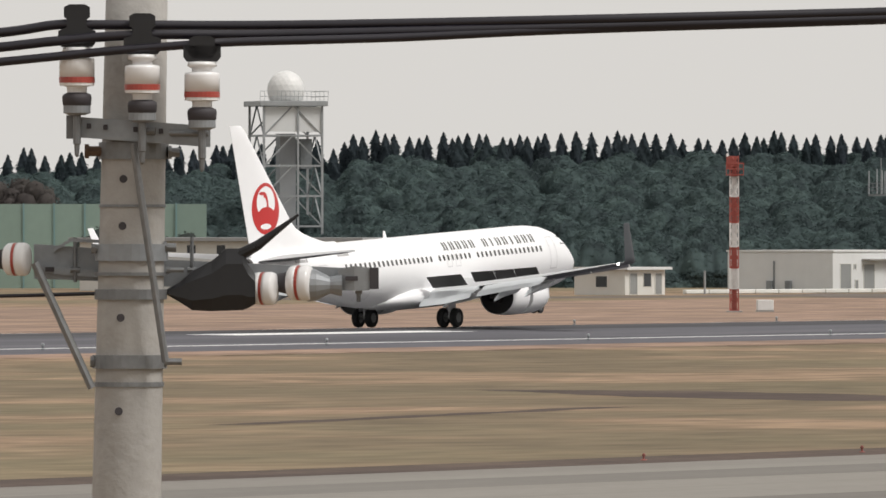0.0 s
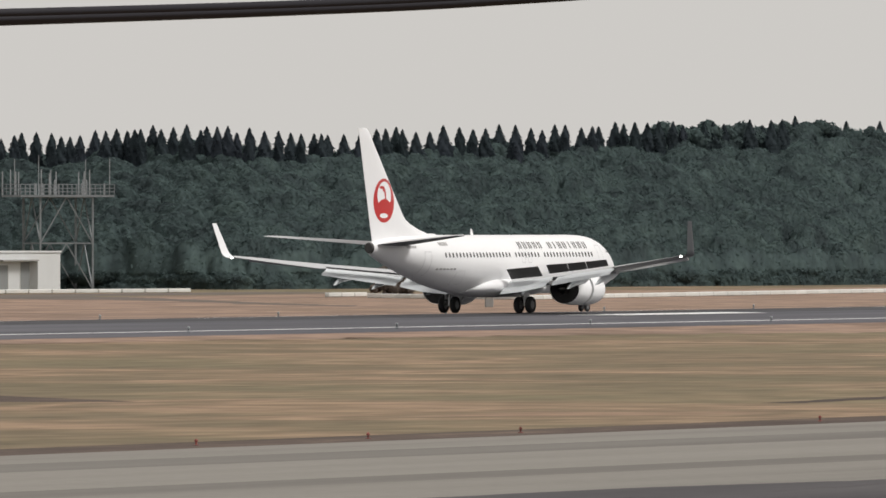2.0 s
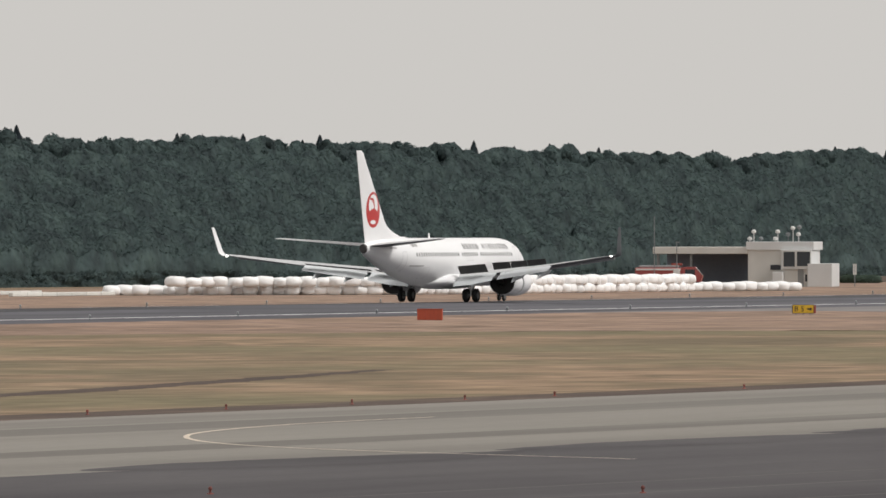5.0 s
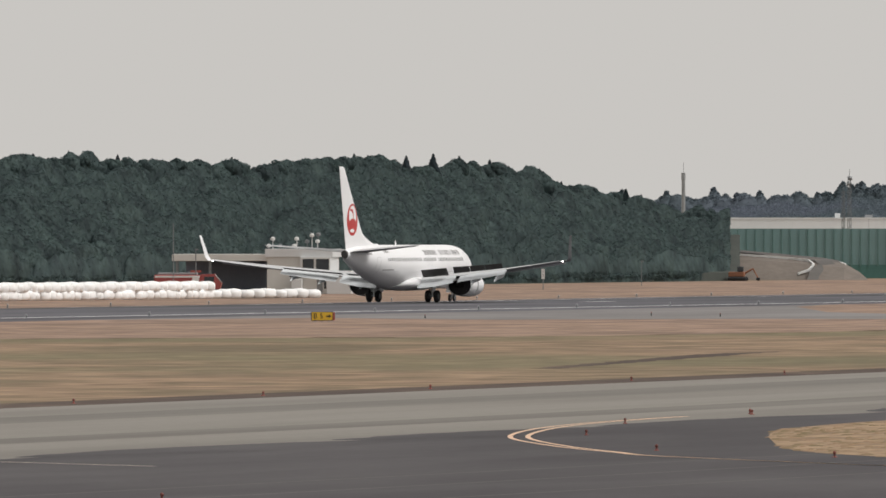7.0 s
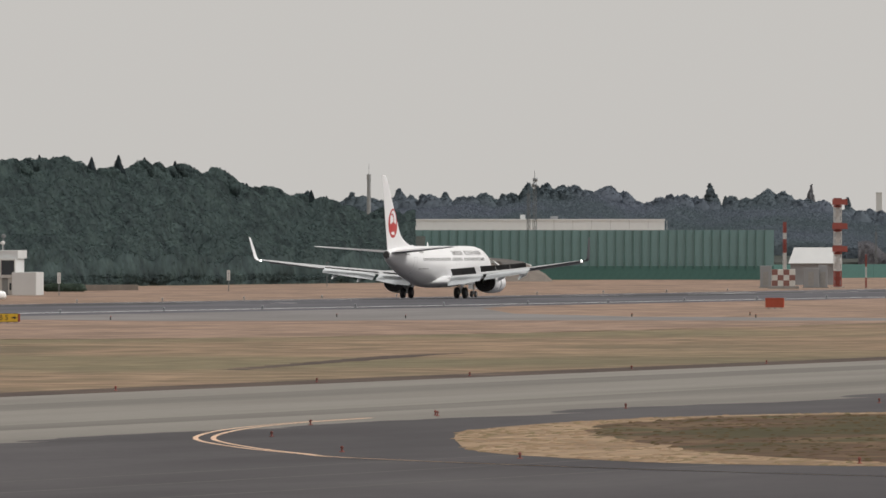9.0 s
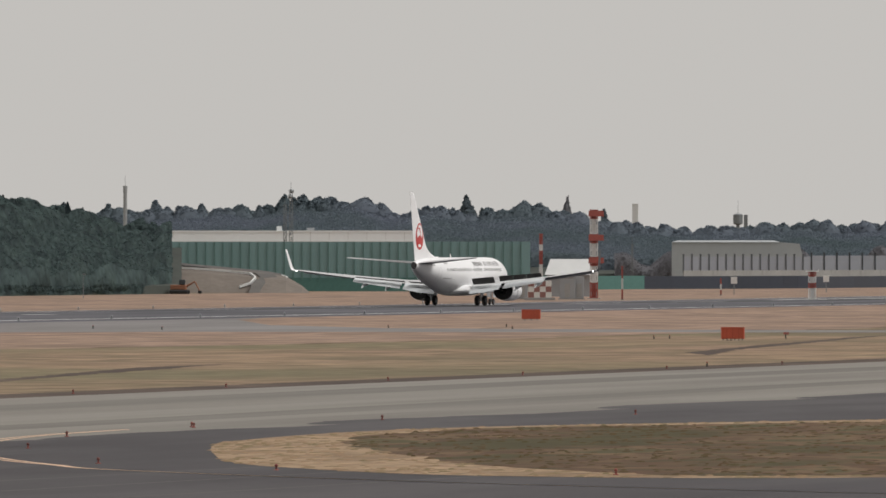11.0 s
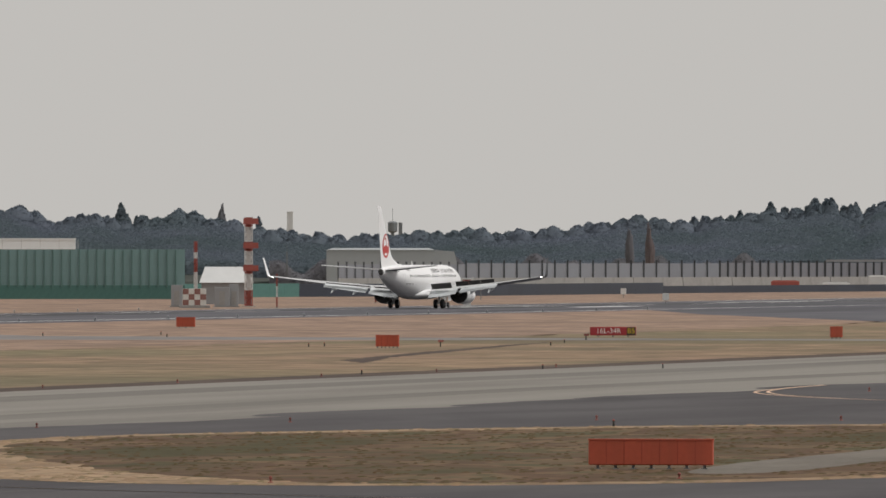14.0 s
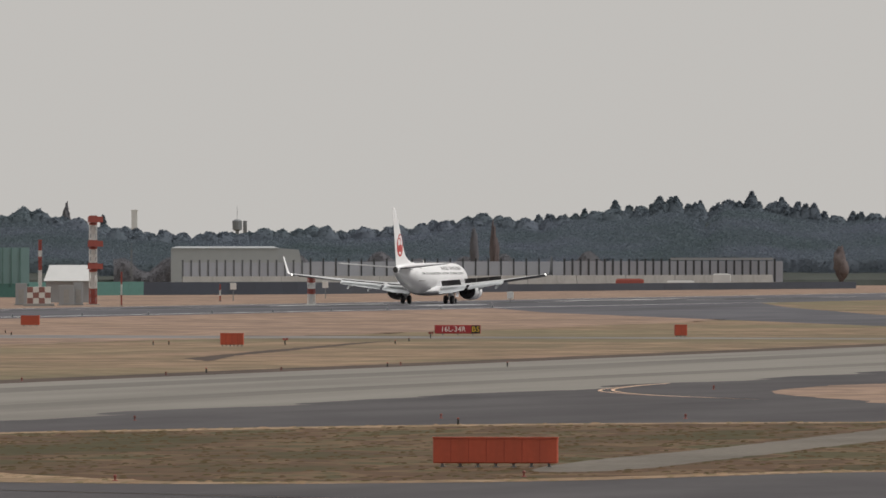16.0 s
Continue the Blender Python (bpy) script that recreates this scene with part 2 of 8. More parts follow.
class Shape:
    """Collects vertices and faces for one mesh."""

    def __init__(self):
        self.v, self.f = [], []

    def add(self, verts, faces):
        n = len(self.v)
        self.v += [tuple(p) for p in verts]
        self.f += [tuple(i + n for i in q) for q in faces]
        return self

    def box(self, x0, x1, y0, y1, z0, z1, m=None, bevel=0.0):
        if bevel:
            b = min(bevel, (x1 - x0) * 0.45, (y1 - y0) * 0.45, (z1 - z0) * 0.45)
            rings = []
            for z, k in ((z0, b), (z0 + b, 0), (z1 - b, 0), (z1, b)):
                c = b if k == 0 else b
                rings.append([(x0 + k + (c if k == 0 else 0), y0 + k, z), (x1 - k - (c if k == 0 else 0), y0 + k, z), (x1 - k, y0 + k + (c if k == 0 else 0), z), (x1 - k, y1 - k - (c if k == 0 else 0), z),
                              (x1 - k - (c if k == 0 else 0), y1 - k, z), (x0 + k + (c if k == 0 else 0), y1 - k, z), (x0 + k, y1 - k - (c if k == 0 else 0), z), (x0 + k, y0 + k + (c if k == 0 else 0), z)])
            return self.loft(rings, m=m)
        vs = [(x, y, z) for z in (z0, z1) for x, y in ((x0, y0), (x1, y0), (x1, y1), (x0, y1))]
        if m is not None:
            vs = [m @ Vector(p) for p in vs]
        return self.add(vs, [(3, 2, 1, 0), (4, 5, 6, 7), (0, 1, 5, 4), (1, 2, 6, 5), (2, 3, 7, 6), (3, 0, 4, 7)])

    def loft(self, rings, close=True, caps=True, m=None):
        n = len(rings[0])
        vs = [Vector(p) for r in rings for p in r]
        if m is not None:
            vs = [m @ p for p in vs]
        fs = []
        for i in range(len(rings) - 1):
            for j in range(n if close else n - 1):
                k = (j + 1) % n
                fs.append((i * n + j, i * n + k, (i + 1) * n + k, (i + 1) * n + j))
        if caps and close:
            fs.append(tuple(range(n - 1, -1, -1)))
            fs.append(tuple((len(rings) - 1) * n + j for j in range(n)))
        return self.add(vs, fs)

    def rod(self, a, b, r0, r1=None, n=8):
        a, b = Vector(a), Vector(b)
        r1 = r0 if r1 is None else r1
        d = (b - a).normalized()
        u = d.orthogonal().normalized()
        w = d.cross(u)
        rings = [[p + (u * math.cos(2 * math.pi * j / n) + w * math.sin(2 * math.pi * j / n)) * r for j in range(n)] for p, r in ((a, r0), (b, r1))]
        return self.loft(rings)

    def turned(self, profile, n=16, m=None):
        """A body of revolution about z from (radius, z) pairs."""
        rings = [[(r * math.cos(2 * math.pi * j / n), r * math.sin(2 * math.pi * j / n), z) for j in range(n)] for r, z in profile]
        return self.loft(rings, m=m)

    def tube(self, pts, r, n=8):
        pts = [Vector(p) for p in pts]
        rings = []
        for i, p in enumerate(pts):
            d = (pts[min(i + 1, len(pts) - 1)] - pts[max(i - 1, 0)]).normalized()
            u = d.cross(Vector((0, 0, 1)))
            u = u.normalized() if u.length > 1e-4 else Vector((1, 0, 0))
            w = u.cross(d)
            rings.append([p + (u * math.cos(2 * math.pi * j / n) + w * math.sin(2 * math.pi * j / n)) * r for j in range(n)])
        return self.loft(rings)

    def mesh(self, name, material, smooth=False):
        return fixed(mesh_of(name, self.v, self.f, material, smooth))


def part(name, shape, material, parent=None, label="", smooth=False, at=None):
    me = shape if isinstance(shape, bpy.types.Mesh) else shape.mesh(name, material, smooth)
    ob = new(name, me)
    if parent is not None:
        ob.parent = parent
    if at is not None:
        ob.matrix_basis = at
    if label:
        ob["label"] = label
    return ob


def thing(name, label, category, at, group="", kind=""):
    ob = new(name)
    ob.empty_display_size = 0.3
    ob.matrix_basis = at
    return tagged(ob, label, category, group, kind)


def smooth_by_angle(ob, degrees=35):
    me = ob.data
    bm = bmesh.new()
    bm.from_mesh(me)
    for f in bm.faces:
        f.smooth = True
    for e in bm.edges:
        if len(e.link_faces) == 2 and e.calc_face_angle(0) > radians(degrees):
            e.smooth = False
    bm.to_mesh(me)
    bm.free()
    return ob


# ---- the ground: one sheet; runway crown, shoulders and verges as a cross-section ----
RUN_X = -335.4
LOW = -0.6
PROFILE = [(-5000, LOW), (-900, LOW), (-369, LOW), (-365.4, -0.62), (-335.4, 0.0), (-305.4, -0.25), (-297.5, -0.34), (-280, LOW), (-40, LOW), (900, LOW), (5000, LOW)]


def ground_z(x, y=0.0):
    """Height of the ground; the runway's crown sinks gently towards its far end."""
    flat_by = 1 - min(max(y - 800.0, 0.0), 900.0) * 0.00062 / 0.6
    for (xa, za), (xb, zb) in zip(PROFILE, PROFILE[1:]):
        if xa <= x <= xb:
            if xa in (-335.4, -305.4):
                za = LOW + (za - LOW) * flat_by
            if xb in (-335.4, -305.4):
                zb = LOW + (zb - LOW) * flat_by
            return za + (zb - za) * (x - xa) / (xb - xa)
    return LOW


def sheet(name, xs, ys, material, lift=0.0, label="", kind="structure"):
    verts = [(x, y, ground_z(x, y) + lift) for y in ys for x in xs]
    n = len(xs)
    faces = [(j * n + i, j * n + i + 1, (j + 1) * n + i + 1, (j + 1) * n + i) for j in range(len(ys) - 1) for i in range(n - 1)]
    ob = new(name, mesh_of(name, verts, faces, material))
    return tagged(ob, label, "", "", kind)


YS = [-3000, -500, 0, 200, 400, 600, 800, 1000, 1200, 1400, 1700, 2200, 3000, 5000]
sheet("ground", [p[0] for p in PROFILE], YS, GRASS, 0.0, "wide mown airfield grass, winter-dry straw and olive")
sheet("runway", [-372.9, -365.4, -335.4, -305.4, -297.5], YS[1:-1], ASPHALT, 0.005, "dark grey grooved asphalt runway with a crowned surface")


def spot(az, dist):
    """Plan place at a bearing (degrees to the left of the runway's direction) and distance from the eye."""
    return -dist * math.sin(radians(az)), dist * math.cos(radians(az))


def facing(az, dist, z=LOW, turn=0.0):
    """Pose of a thing that turns its front (its -Y side) to the eye, but for a turn."""
    x, y = spot(az, dist)
    return pose(x, y, z, 0, 0, az + turn)


def curve(points, steps=6, closed=True):
    """A smooth outline through plan points."""
    out, n = [], len(points)
    for i in range(n if closed else n - 1):
        p = [points[(i + k - 1) % n] if closed else points[min(max(i + k - 1, 0), n - 1)] for k in range(4)]
        for s in range(steps):
            t = s / steps
            out.append(tuple(0.5 * (2 * p[1][d] + (p[2][d] - p[0][d]) * t + (2 * p[0][d] - 5 * p[1][d] + 4 * p[2][d] - p[3][d]) * t * t + (3 * p[1][d] - p[0][d] - 3 * p[2][d] + p[3][d]) * t ** 3) for d in (0, 1)))
    if not closed:
        out.append(tuple(points[-1]))
    return out


def flat(name, poly, material, lift, label="", ragged=0.0, kind="structure", parent=None):
    """A thin paved, bare or painted area from a plan outline, laid on the ground."""
    if ragged:
        rough = []
        for i, (x, y) in enumerate(poly):
            a, b = poly[i], poly[(i + 1) % len(poly)]
            n = max(1, int(math.dist(a, b) / 1.5))
            for k in range(n):
                u = k / n
                x, y = a[0] + (b[0] - a[0]) * u, a[1] + (b[1] - a[1]) * u
                rough.append((x + ragged * noise.noise((x * 0.35, y * 0.35, 1.0)), y + 2.0 * ragged * noise.noise((x * 0.3, y * 0.3, 7.0))))
        poly = rough
    bm = bmesh.new()
    vs = [bm.verts.new((x, y, ground_z(x, y) + lift)) for x, y in poly]
    bm.faces.new(vs)
    bmesh.ops.triangulate(bm, faces=bm.faces[:])
    for cut in (-297.5, -280.0):
        bmesh.ops.bisect_plane(bm, geom=bm.verts[:] + bm.edges[:] + bm.faces[:], plane_co=(cut, 0, 0), plane_no=(1, 0, 0))
    for v in bm.verts:
        v.co.z = ground_z(v.co.x, v.co.y) + lift
    me = bpy.data.meshes.new(name)
    bm.to_mesh(me)
    bm.free()
    if sum(p.normal.z * p.area for p in me.polygons) < 0:
        me.flip_normals()
    me.materials.append(material)
    ob = new(name, me)
    if parent is not None:
        ob.parent = parent
        return ob
    return tagged(ob, label, "", "", kind)


def stripe(points, wide):
    """Outline of a painted line along plan points."""
    left, right = [], []
    for i, p in enumerate(points):
        a, b = points[max(i - 1, 0)], points[min(i + 1, len(points) - 1)]
        dx, dy = b[0] - a[0], b[1] - a[1]
        n = math.hypot(dx, dy) or 1.0
        left.append((p[0] - dy / n * wide / 2, p[1] + dx / n * wide / 2))
        right.append((p[0] + dy / n * wide / 2, p[1] - dx / n * wide / 2))
    return left + right[::-1]


def line_mesh(name, points, wide, material, lift, label):
    s = stripe(points, wide)
    n = len(points)
    vs = [(x, y, ground_z(x, y) + lift) for x, y in s]
    fs = [(i, i + 1, 2 * n - 2 - i, 2 * n - 1 - i) for i in range(n - 1)]
    me = mesh_of(name, vs, fs, material)
    if me.polygons[0].normal.z < 0:
        me.flip_normals()
    return tagged(new(name, me), label, "", "", "structure")


# far verge of the runway: paler, pinkish dry grass
sheet("far_verge", [-480, -369.0, -366.5], YS[2:-1], FAR_GRASS, 0.004, "pale pinkish dry grass beyond the runway")
# the strip between runway and taxiway starts in the same pale grass
flat("near_verge", curve([(-297.5, 250), (-293, 420), (-288, 600), (-262, 680), (-228, 725), (-221, 860), (-224, 1010), (-238, 1180), (-262, 1290), (-297.5, 1330), (-297.5, 800)], 8), FAR_GRASS, 0.0045, "pale pinkish dry grass beside the runway", 2.5)
sheet("rubber_deposit", [-346.0, -335.4, -326.5], [-200, 0, 200, 400, 600, 800, 1000, 1200, 1400, 1700], RUBBERED, 0.0065, "dark band of tyre rubber along the runway's middle")
flat("bare_bank", curve([spot(a, d) for a, d in ((28.5, 1066), (27.6, 1022), (27.0, 962), (26.45, 915), (26.9, 932), (27.5, 982), (28.5, 1012))]), ROADSIDE, 0.012, "low bare brown earth bank beyond the runway", 1.5)
# runway paint
line_mesh("edge_line", [(-306.2, y) for y in range(-200, 2300, 50)], 0.9, PAINT_W, 0.009, "white runway edge line")
line_mesh("edge_line", [(-364.4, y) for y in range(-200, 2300, 50)], 0.9, PAINT_W, 0.009, "white runway edge line")
for ya, yb, w in ((530, 556, 3.6), (689, 716, 3.6), (839, 862, 2.2), (1021, 1086, 3.0), (1240, 1262, 2.2), (1390, 1450, 3.2), (1560, 1640, 3.2)):
    for x in (-326.0, -344.8):
        line_mesh("touchdown_mark", [(x, ya), (x, yb)], w, PAINT_W, 0.009, "white painted touchdown mark")
for y in range(-200, 2300, 50):
    line_mesh("centre_dash", [(RUN_X, y), (RUN_X, y + 28)], 0.8, PAINT_W, 0.0095, "white painted centreline dash")

# taxiway parallel to the runway, 35 m wide, with a bare verge on its far side
sheet("taxiway", [-155.0, -120.0], YS[2:-1], TAXI, 0.005, "pale worn concrete taxiway parallel to the runway")
sheet("verge", [-159.6, -155.0], YS[2:-1], SOIL, 0.004, "narrow strip of bare brown soil beside the taxiway")
sheet("apron", [-120.0, -90.0, 60.0], [60, 330, 480, 900, 1500], DARK_TAXI, 0.004, "dark patched asphalt of the holding area")
for x, w in ((-146, 5.0), (-131, 3.5)):
    line_mesh("tyre_wear", [(x + 1.2 * math.sin(y * 0.02), y) for y in range(0, 1500, 25)], w, WORN, 0.0075, "darker band of tyre wear along the taxiway")
# fringe of dark patches where the apron meets the taxiway
rr = random.Random(4)
for k in range(16):
    y0 = 180 + k * 34 + rr.uniform(-8, 8)
    flat("asphalt_patch", curve([(-120.3, y0), (-121.3 - rr.uniform(0, 1.3), y0 + 8), (-121.2, y0 + 22), (-119, y0 + 30), (-117, y0 + 14)]), DARK_TAXI, 0.0105, "dark worn asphalt patch at the taxiway's edge", 0.5)
# exits between runway and taxiway
flat("exit_taxiway", [(-298.5, 800), (-292, 842), (-263, 867), (-228, 873), (-190, 878), (-157, 872), (-157, 884), (-190, 892), (-235, 902), (-260, 912), (-280, 945), (-294, 982), (-298.5, 1010)], EXIT_GREY, 0.006, "pale grey exit taxiway")
flat("exit_taxiway", [(-298.5, 1310), (-197, 1031), (-157, 930), (-157, 1010), (-234, 1221), (-277, 1385), (-298.5, 1470)], ASPHALT, 0.006, "dark grey angled exit taxiway")
# bare tracks in the grass
for poly in ([(-229.5, 392), (-220, 394.5), (-208, 388), (-197, 377.5), (-203, 374.5), (-214, 379), (-224, 388)],
             [(-175, 386), (-181, 427), (-188, 465), (-194.5, 500), (-193.2, 500), (-185, 462), (-178.5, 427), (-173.5, 386)],
             [(-197, 320), (-204, 358), (-202.6, 359), (-195.5, 321)],
             [(-176, 541), (-182, 575), (-188.5, 612), (-188, 627), (-186, 612), (-180, 574), (-174.6, 541)],
             [(-181, 706), (-190, 762), (-199, 825), (-204, 867), (-200, 840), (-190, 775), (-182, 722), (-174, 684)]):
    flat("bare_track", poly, SOIL, 0.006, "bare brown earth track worn into the grass", 0.5)
# grass islands in the apron
ISLAND = [(-109, 361), (-112.6, 375), (-114.4, 392), (-113.6, 407), (-109.5, 418), (-101, 433), (-92, 441), (-84, 444.5), (-60, 450), (20, 452), (30, 352), (-40, 350), (-60, 345), (-67, 341), (-72.5, 327), (-81, 320.5), (-90, 322.5), (-97, 331), (-102, 340)]
flat("grass_island", curve(ISLAND), STRAW, 0.012, "kerbless island of rough dry grass in the asphalt", 0.08)
INNER = [(-108, 374), (-111.3, 387), (-112.2, 399), (-111.5, 408), (-105.5, 419), (-97.5, 431.5), (-88, 440), (-60, 446), (20, 448), (28, 355), (-40, 352.5), (-60, 348), (-68, 343.5), (-73.5, 330), (-81, 323.5), (-86, 326.5), (-93.5, 338), (-100, 353), (-105.5, 367)]
flat("island_turf", curve(INNER), ISLE, 0.016, "darker brown and olive turf inside the island", 0.8)
flat("grass_island", curve([(-108.6, 538), (-111, 562), (-110, 576), (-98, 625), (-40, 640), (-40, 520), (-90, 500), (-99, 511)]), FAR_GRASS, 0.012, "pale dry grass island in the asphalt", 0.35)
TRACK = curve([(-76.4, 341.5), (-78.4, 357), (-79.2, 382), (-81.5, 424), (-83, 444), (-77.5, 444), (-76.6, 401), (-74.6, 362), (-74.0, 343)])
flat("gravel_track", TRACK, GRAVEL, 0.020, "grey gravel track across the grass", 0.25)
# taxi guide lines
def guide(points, wide=0.32, gap=0.0, label="worn yellow taxi guide line"):
    pts = curve(points, 10, False)
    line_mesh("guide_line", pts, wide, PAINT_O if "orange" in label else PAINT_Y, 0.014, label)
guide([(-143.6, 375), (-142.8, 359), (-139.2, 341.5), (-133, 328), (-124.8, 318.5), (-112, 309)], 0.2)
for d in (0.0, 0.55):
    guide([(-124.1 + d * 0.25, 400), (-123.3 + d * 0.6, 387 - d * 0.2), (-121.1 + d, 373), (-116.8 + d, 357 + d * 0.4), (-110.8 + d * 0.8, 343), (-106 + d * 0.4, 334), (-101.7 + d * 0.2, 327), (-88, 313), (-70, 300)], 0.18, label="bright orange-yellow double guide line")
    guide([(-121.5 + d * 0.2, 575), (-120.5 + d * 0.4, 560), (-118.2 + d, 543 + d), (-112.5 + d * 0.6, 527), (-104, 512)], 0.18, label="bright orange-yellow double guide line")
for x in (-101, -96, -90):
    line_mesh("seam", [(x + (y - 300) * 0.06, y) for y in range(230, 345, 15)], 0.22, WORN_PALE, 0.006, "pale sealed seam in the asphalt")

# grey-brown service road along the foot of the wood
line_mesh("service_road", [spot(az, d) for az, d in ((31.5, 985), (30.5, 1000), (29.5, 1015), (28.8, 1030), (28.0, 1052), (27.3, 1075), (26.6, 1100))], 18.0, ROADSIDE, 0.010, "grey-brown gravel service road")


def in_poly(x, y, poly):
    inside = False
    for (xa, ya), (xb, yb) in zip(poly, poly[1:] + poly[:1]):
        if (ya > y) != (yb > y) and x < xa + (xb - xa) * (y - ya) / (yb - ya):
            inside = not inside
    return inside


def tussocks(name, outline, count, wide, tall, material, seed, label, lift, without=(), track=()):
    """Low uneven cushions of grass strewn over an outline."""
    rng = random.Random(seed)
    xs, ys = [p[0] for p in outline], [p[1] for p in outline]
    vs, fs = [], []
    made = 0
    while made < count:
        x, y = rng.uniform(max(min(xs), -116), min(max(xs), -58)), rng.uniform(min(ys), max(ys))
        if (without and in_poly(x, y, without)) or (track and in_poly(x, y, track)):
            continue
        if not in_poly(x, y, outline) or noise.noise((x * 0.3, y * 0.12, 3.0)) < rng.uniform(-0.6, 0.3):
            continue
        made += 1
        w, h = wide * rng.uniform(0.5, 1.4), tall * rng.uniform(0.5, 1.5)
        n = len(vs)
        vs.append((x, y, LOW + lift + h))
        for r, z in ((0.55, 0.8), (1.0, -0.05)):
            for k in range(7):
                a = 6.283 * k / 7 + rng.uniform(-0.2, 0.2)
                q = r * w * rng.uniform(0.8, 1.2)
                vs.append((x + q * math.cos(a), y + q * math.sin(a) * 2.5, LOW + lift + h * z))
        for k in range(7):
            k2 = (k + 1) % 7
            fs += [(n, n + 1 + k, n + 1 + k2), (n + 1 + k, n + 8 + k, n + 8 + k2, n + 1 + k2)]
    return tagged(new(name, mesh_of(name, vs, fs, material, True)), label, "grass", "", "stuff")


def blade_mix(name, colours):
    m = bpy.data.materials.new(name)
    m.use_nodes = True
    nt = m.node_tree
    b = nt.nodes["Principled BSDF"]
    b.inputs["Roughness"].default_value, b.inputs["Specular IOR Level"].default_value = 0.9, 0.1
    geo = nt.nodes.new("ShaderNodeNewGeometry")
    cr = nt.nodes.new("ShaderNodeValToRGB")
    els = cr.color_ramp.elements
    els[0].color, els[1].color = (*colours[0], 1), (*colours[-1], 1)
    for i, c in enumerate(colours[1:-1]):
        els.new((i + 1) / (len(colours) - 1)).color = (*c, 1)
    nt.links.new(geo.outputs["Random Per Island"], cr.inputs[0])
    nt.links.new(cr.outputs[0], b.inputs["Base Color"])
    return m


DRY_BLADES = blade_mix("dry_grass_blades", [(0.24, 0.165, 0.105), (0.31, 0.21, 0.135), (0.17, 0.135, 0.075), (0.26, 0.18, 0.11)])
TURF_BLADES = blade_mix("turf_blades", [(0.065, 0.050, 0.023), (0.092, 0.056, 0.030), (0.072, 0.061, 0.027), (0.11, 0.070, 0.038)])
tussocks("grass_tussocks", curve(ISLAND), 900, 0.16, 0.03, DRY_BLADES, 6, "low tussocks of straw-coloured grass on the island", 0.012, curve(INNER))
tussocks("turf_tussocks", curve(INNER), 2200, 0.13, 0.03, TURF_BLADES, 7, "low tussocks of brown and olive turf", 0.016, (), TRACK)


# ---- the airliner: origin on the ground between the main wheels, +Y forward, +X its right side ----
def st(s):
    return 19.65 - s


HULL = [  # station, half width, top, bottom
    (0.0, 0.04, 2.92, 2.84), (0.12, 0.28, 3.12, 2.62), (0.4, 0.56, 3.38, 2.36), (0.9, 0.88, 3.70, 2.06), (1.6, 1.20, 4.10, 1.78), (2.3, 1.42, 4.55, 1.61), (3.1, 1.60, 4.93, 1.48), (4.2, 1.75, 5.20, 1.38),
    (5.4, 1.84, 5.31, 1.32), (6.8, 1.88, 5.34, 1.30), (12.0, 1.88, 5.34, 1.30), (18.0, 1.88, 5.34, 1.30), (23.5, 1.88, 5.34, 1.31), (25.5, 1.86, 5.34, 1.42), (27.5, 1.79, 5.34, 1.67), (29.5, 1.66, 5.33, 2.02),
    (31.5, 1.46, 5.30, 2.44), (33.5, 1.18, 5.24, 2.90), (35.2, 0.88, 5.15, 3.33), (36.6, 0.60, 5.03, 3.72), (37.5, 0.38, 4.90, 4.02), (37.95, 0.27, 4.82, 4.18)]


def hull_at(s):
    for a, b in zip(HULL, HULL[1:]):
        if a[0] <= s <= b[0]:
            k = (s - a[0]) / (b[0] - a[0])
            return [a[i] + (b[i] - a[i]) * k for i in (1, 2, 3)]
    return HULL[-1][1:]


def hull_x(s, z):
    """Half width of the hull at a height."""
    w, top, bot = hull_at(s)
    mid = bot + (top - bot) * 0.5
    r = (top - mid) if z > mid else (mid - bot)
    return w * math.sqrt(max(0.0, 1 - ((z - mid) / r) ** 2))


def hull_ring(s, n=40, grow=0.0):
    w, top, bot = hull_at(s)
    mid, r = (top + bot) / 2, (top - bot) / 2
    return [((w + grow) * math.sin(2 * math.pi * j / n), st(s), mid + (r + grow) * math.cos(2 * math.pi * j / n)) for j in range(n)]


def foil(le, te, z_le, z_te, thick, x, n=9, above=1.15):
    """A wing section at lateral x, from leading-edge to trailing-edge station."""
    up, lo = [], []
    for i in range(n):
        c = i / (n - 1)
        c = c * c * (3 - 2 * c)
        t = thick * (2.97 * math.sqrt(c) - 1.26 * c - 3.52 * c * c + 2.84 * c ** 3 - 1.03 * c ** 4) / 2
        z = z_le + (z_te - z_le) * c
        up.append((x, st(le + (te - le) * c), z + t * above + 0.006))
        lo.append((x, st(le + (te - le) * c), z - t * (2 - above) - 0.006))
    return up + lo[::-1]


def wing_line(x):
    """Leading edge, trailing edge and height of the wing at a distance from the middle."""
    ax = abs(x)
    le = 14.75 + (ax - 1.7) * 0.550
    if ax < 4.9:
        le -= (4.9 - ax) * 0.28
    te = 21.75 + max(0.0, ax - 5.7) * 0.262
    z = 2.10 + (ax - 1.7) * 0.094 + 0.0012 * (ax - 1.7) ** 2
    return le, te, z


def cove_te(x):
    """Where the fixed wing ends ahead of its lowered flaps."""
    le, te, z = wing_line(x)
    ax = abs(x)
    if ax < 11.0:
        return te - (te - le) * (0.24 if ax > 5.7 else 0.2)
    return te


def slab(pts_a, pts_b):
    """A closed solid between two outlines of equal length."""
    return Shape().loft([pts_a, pts_b])


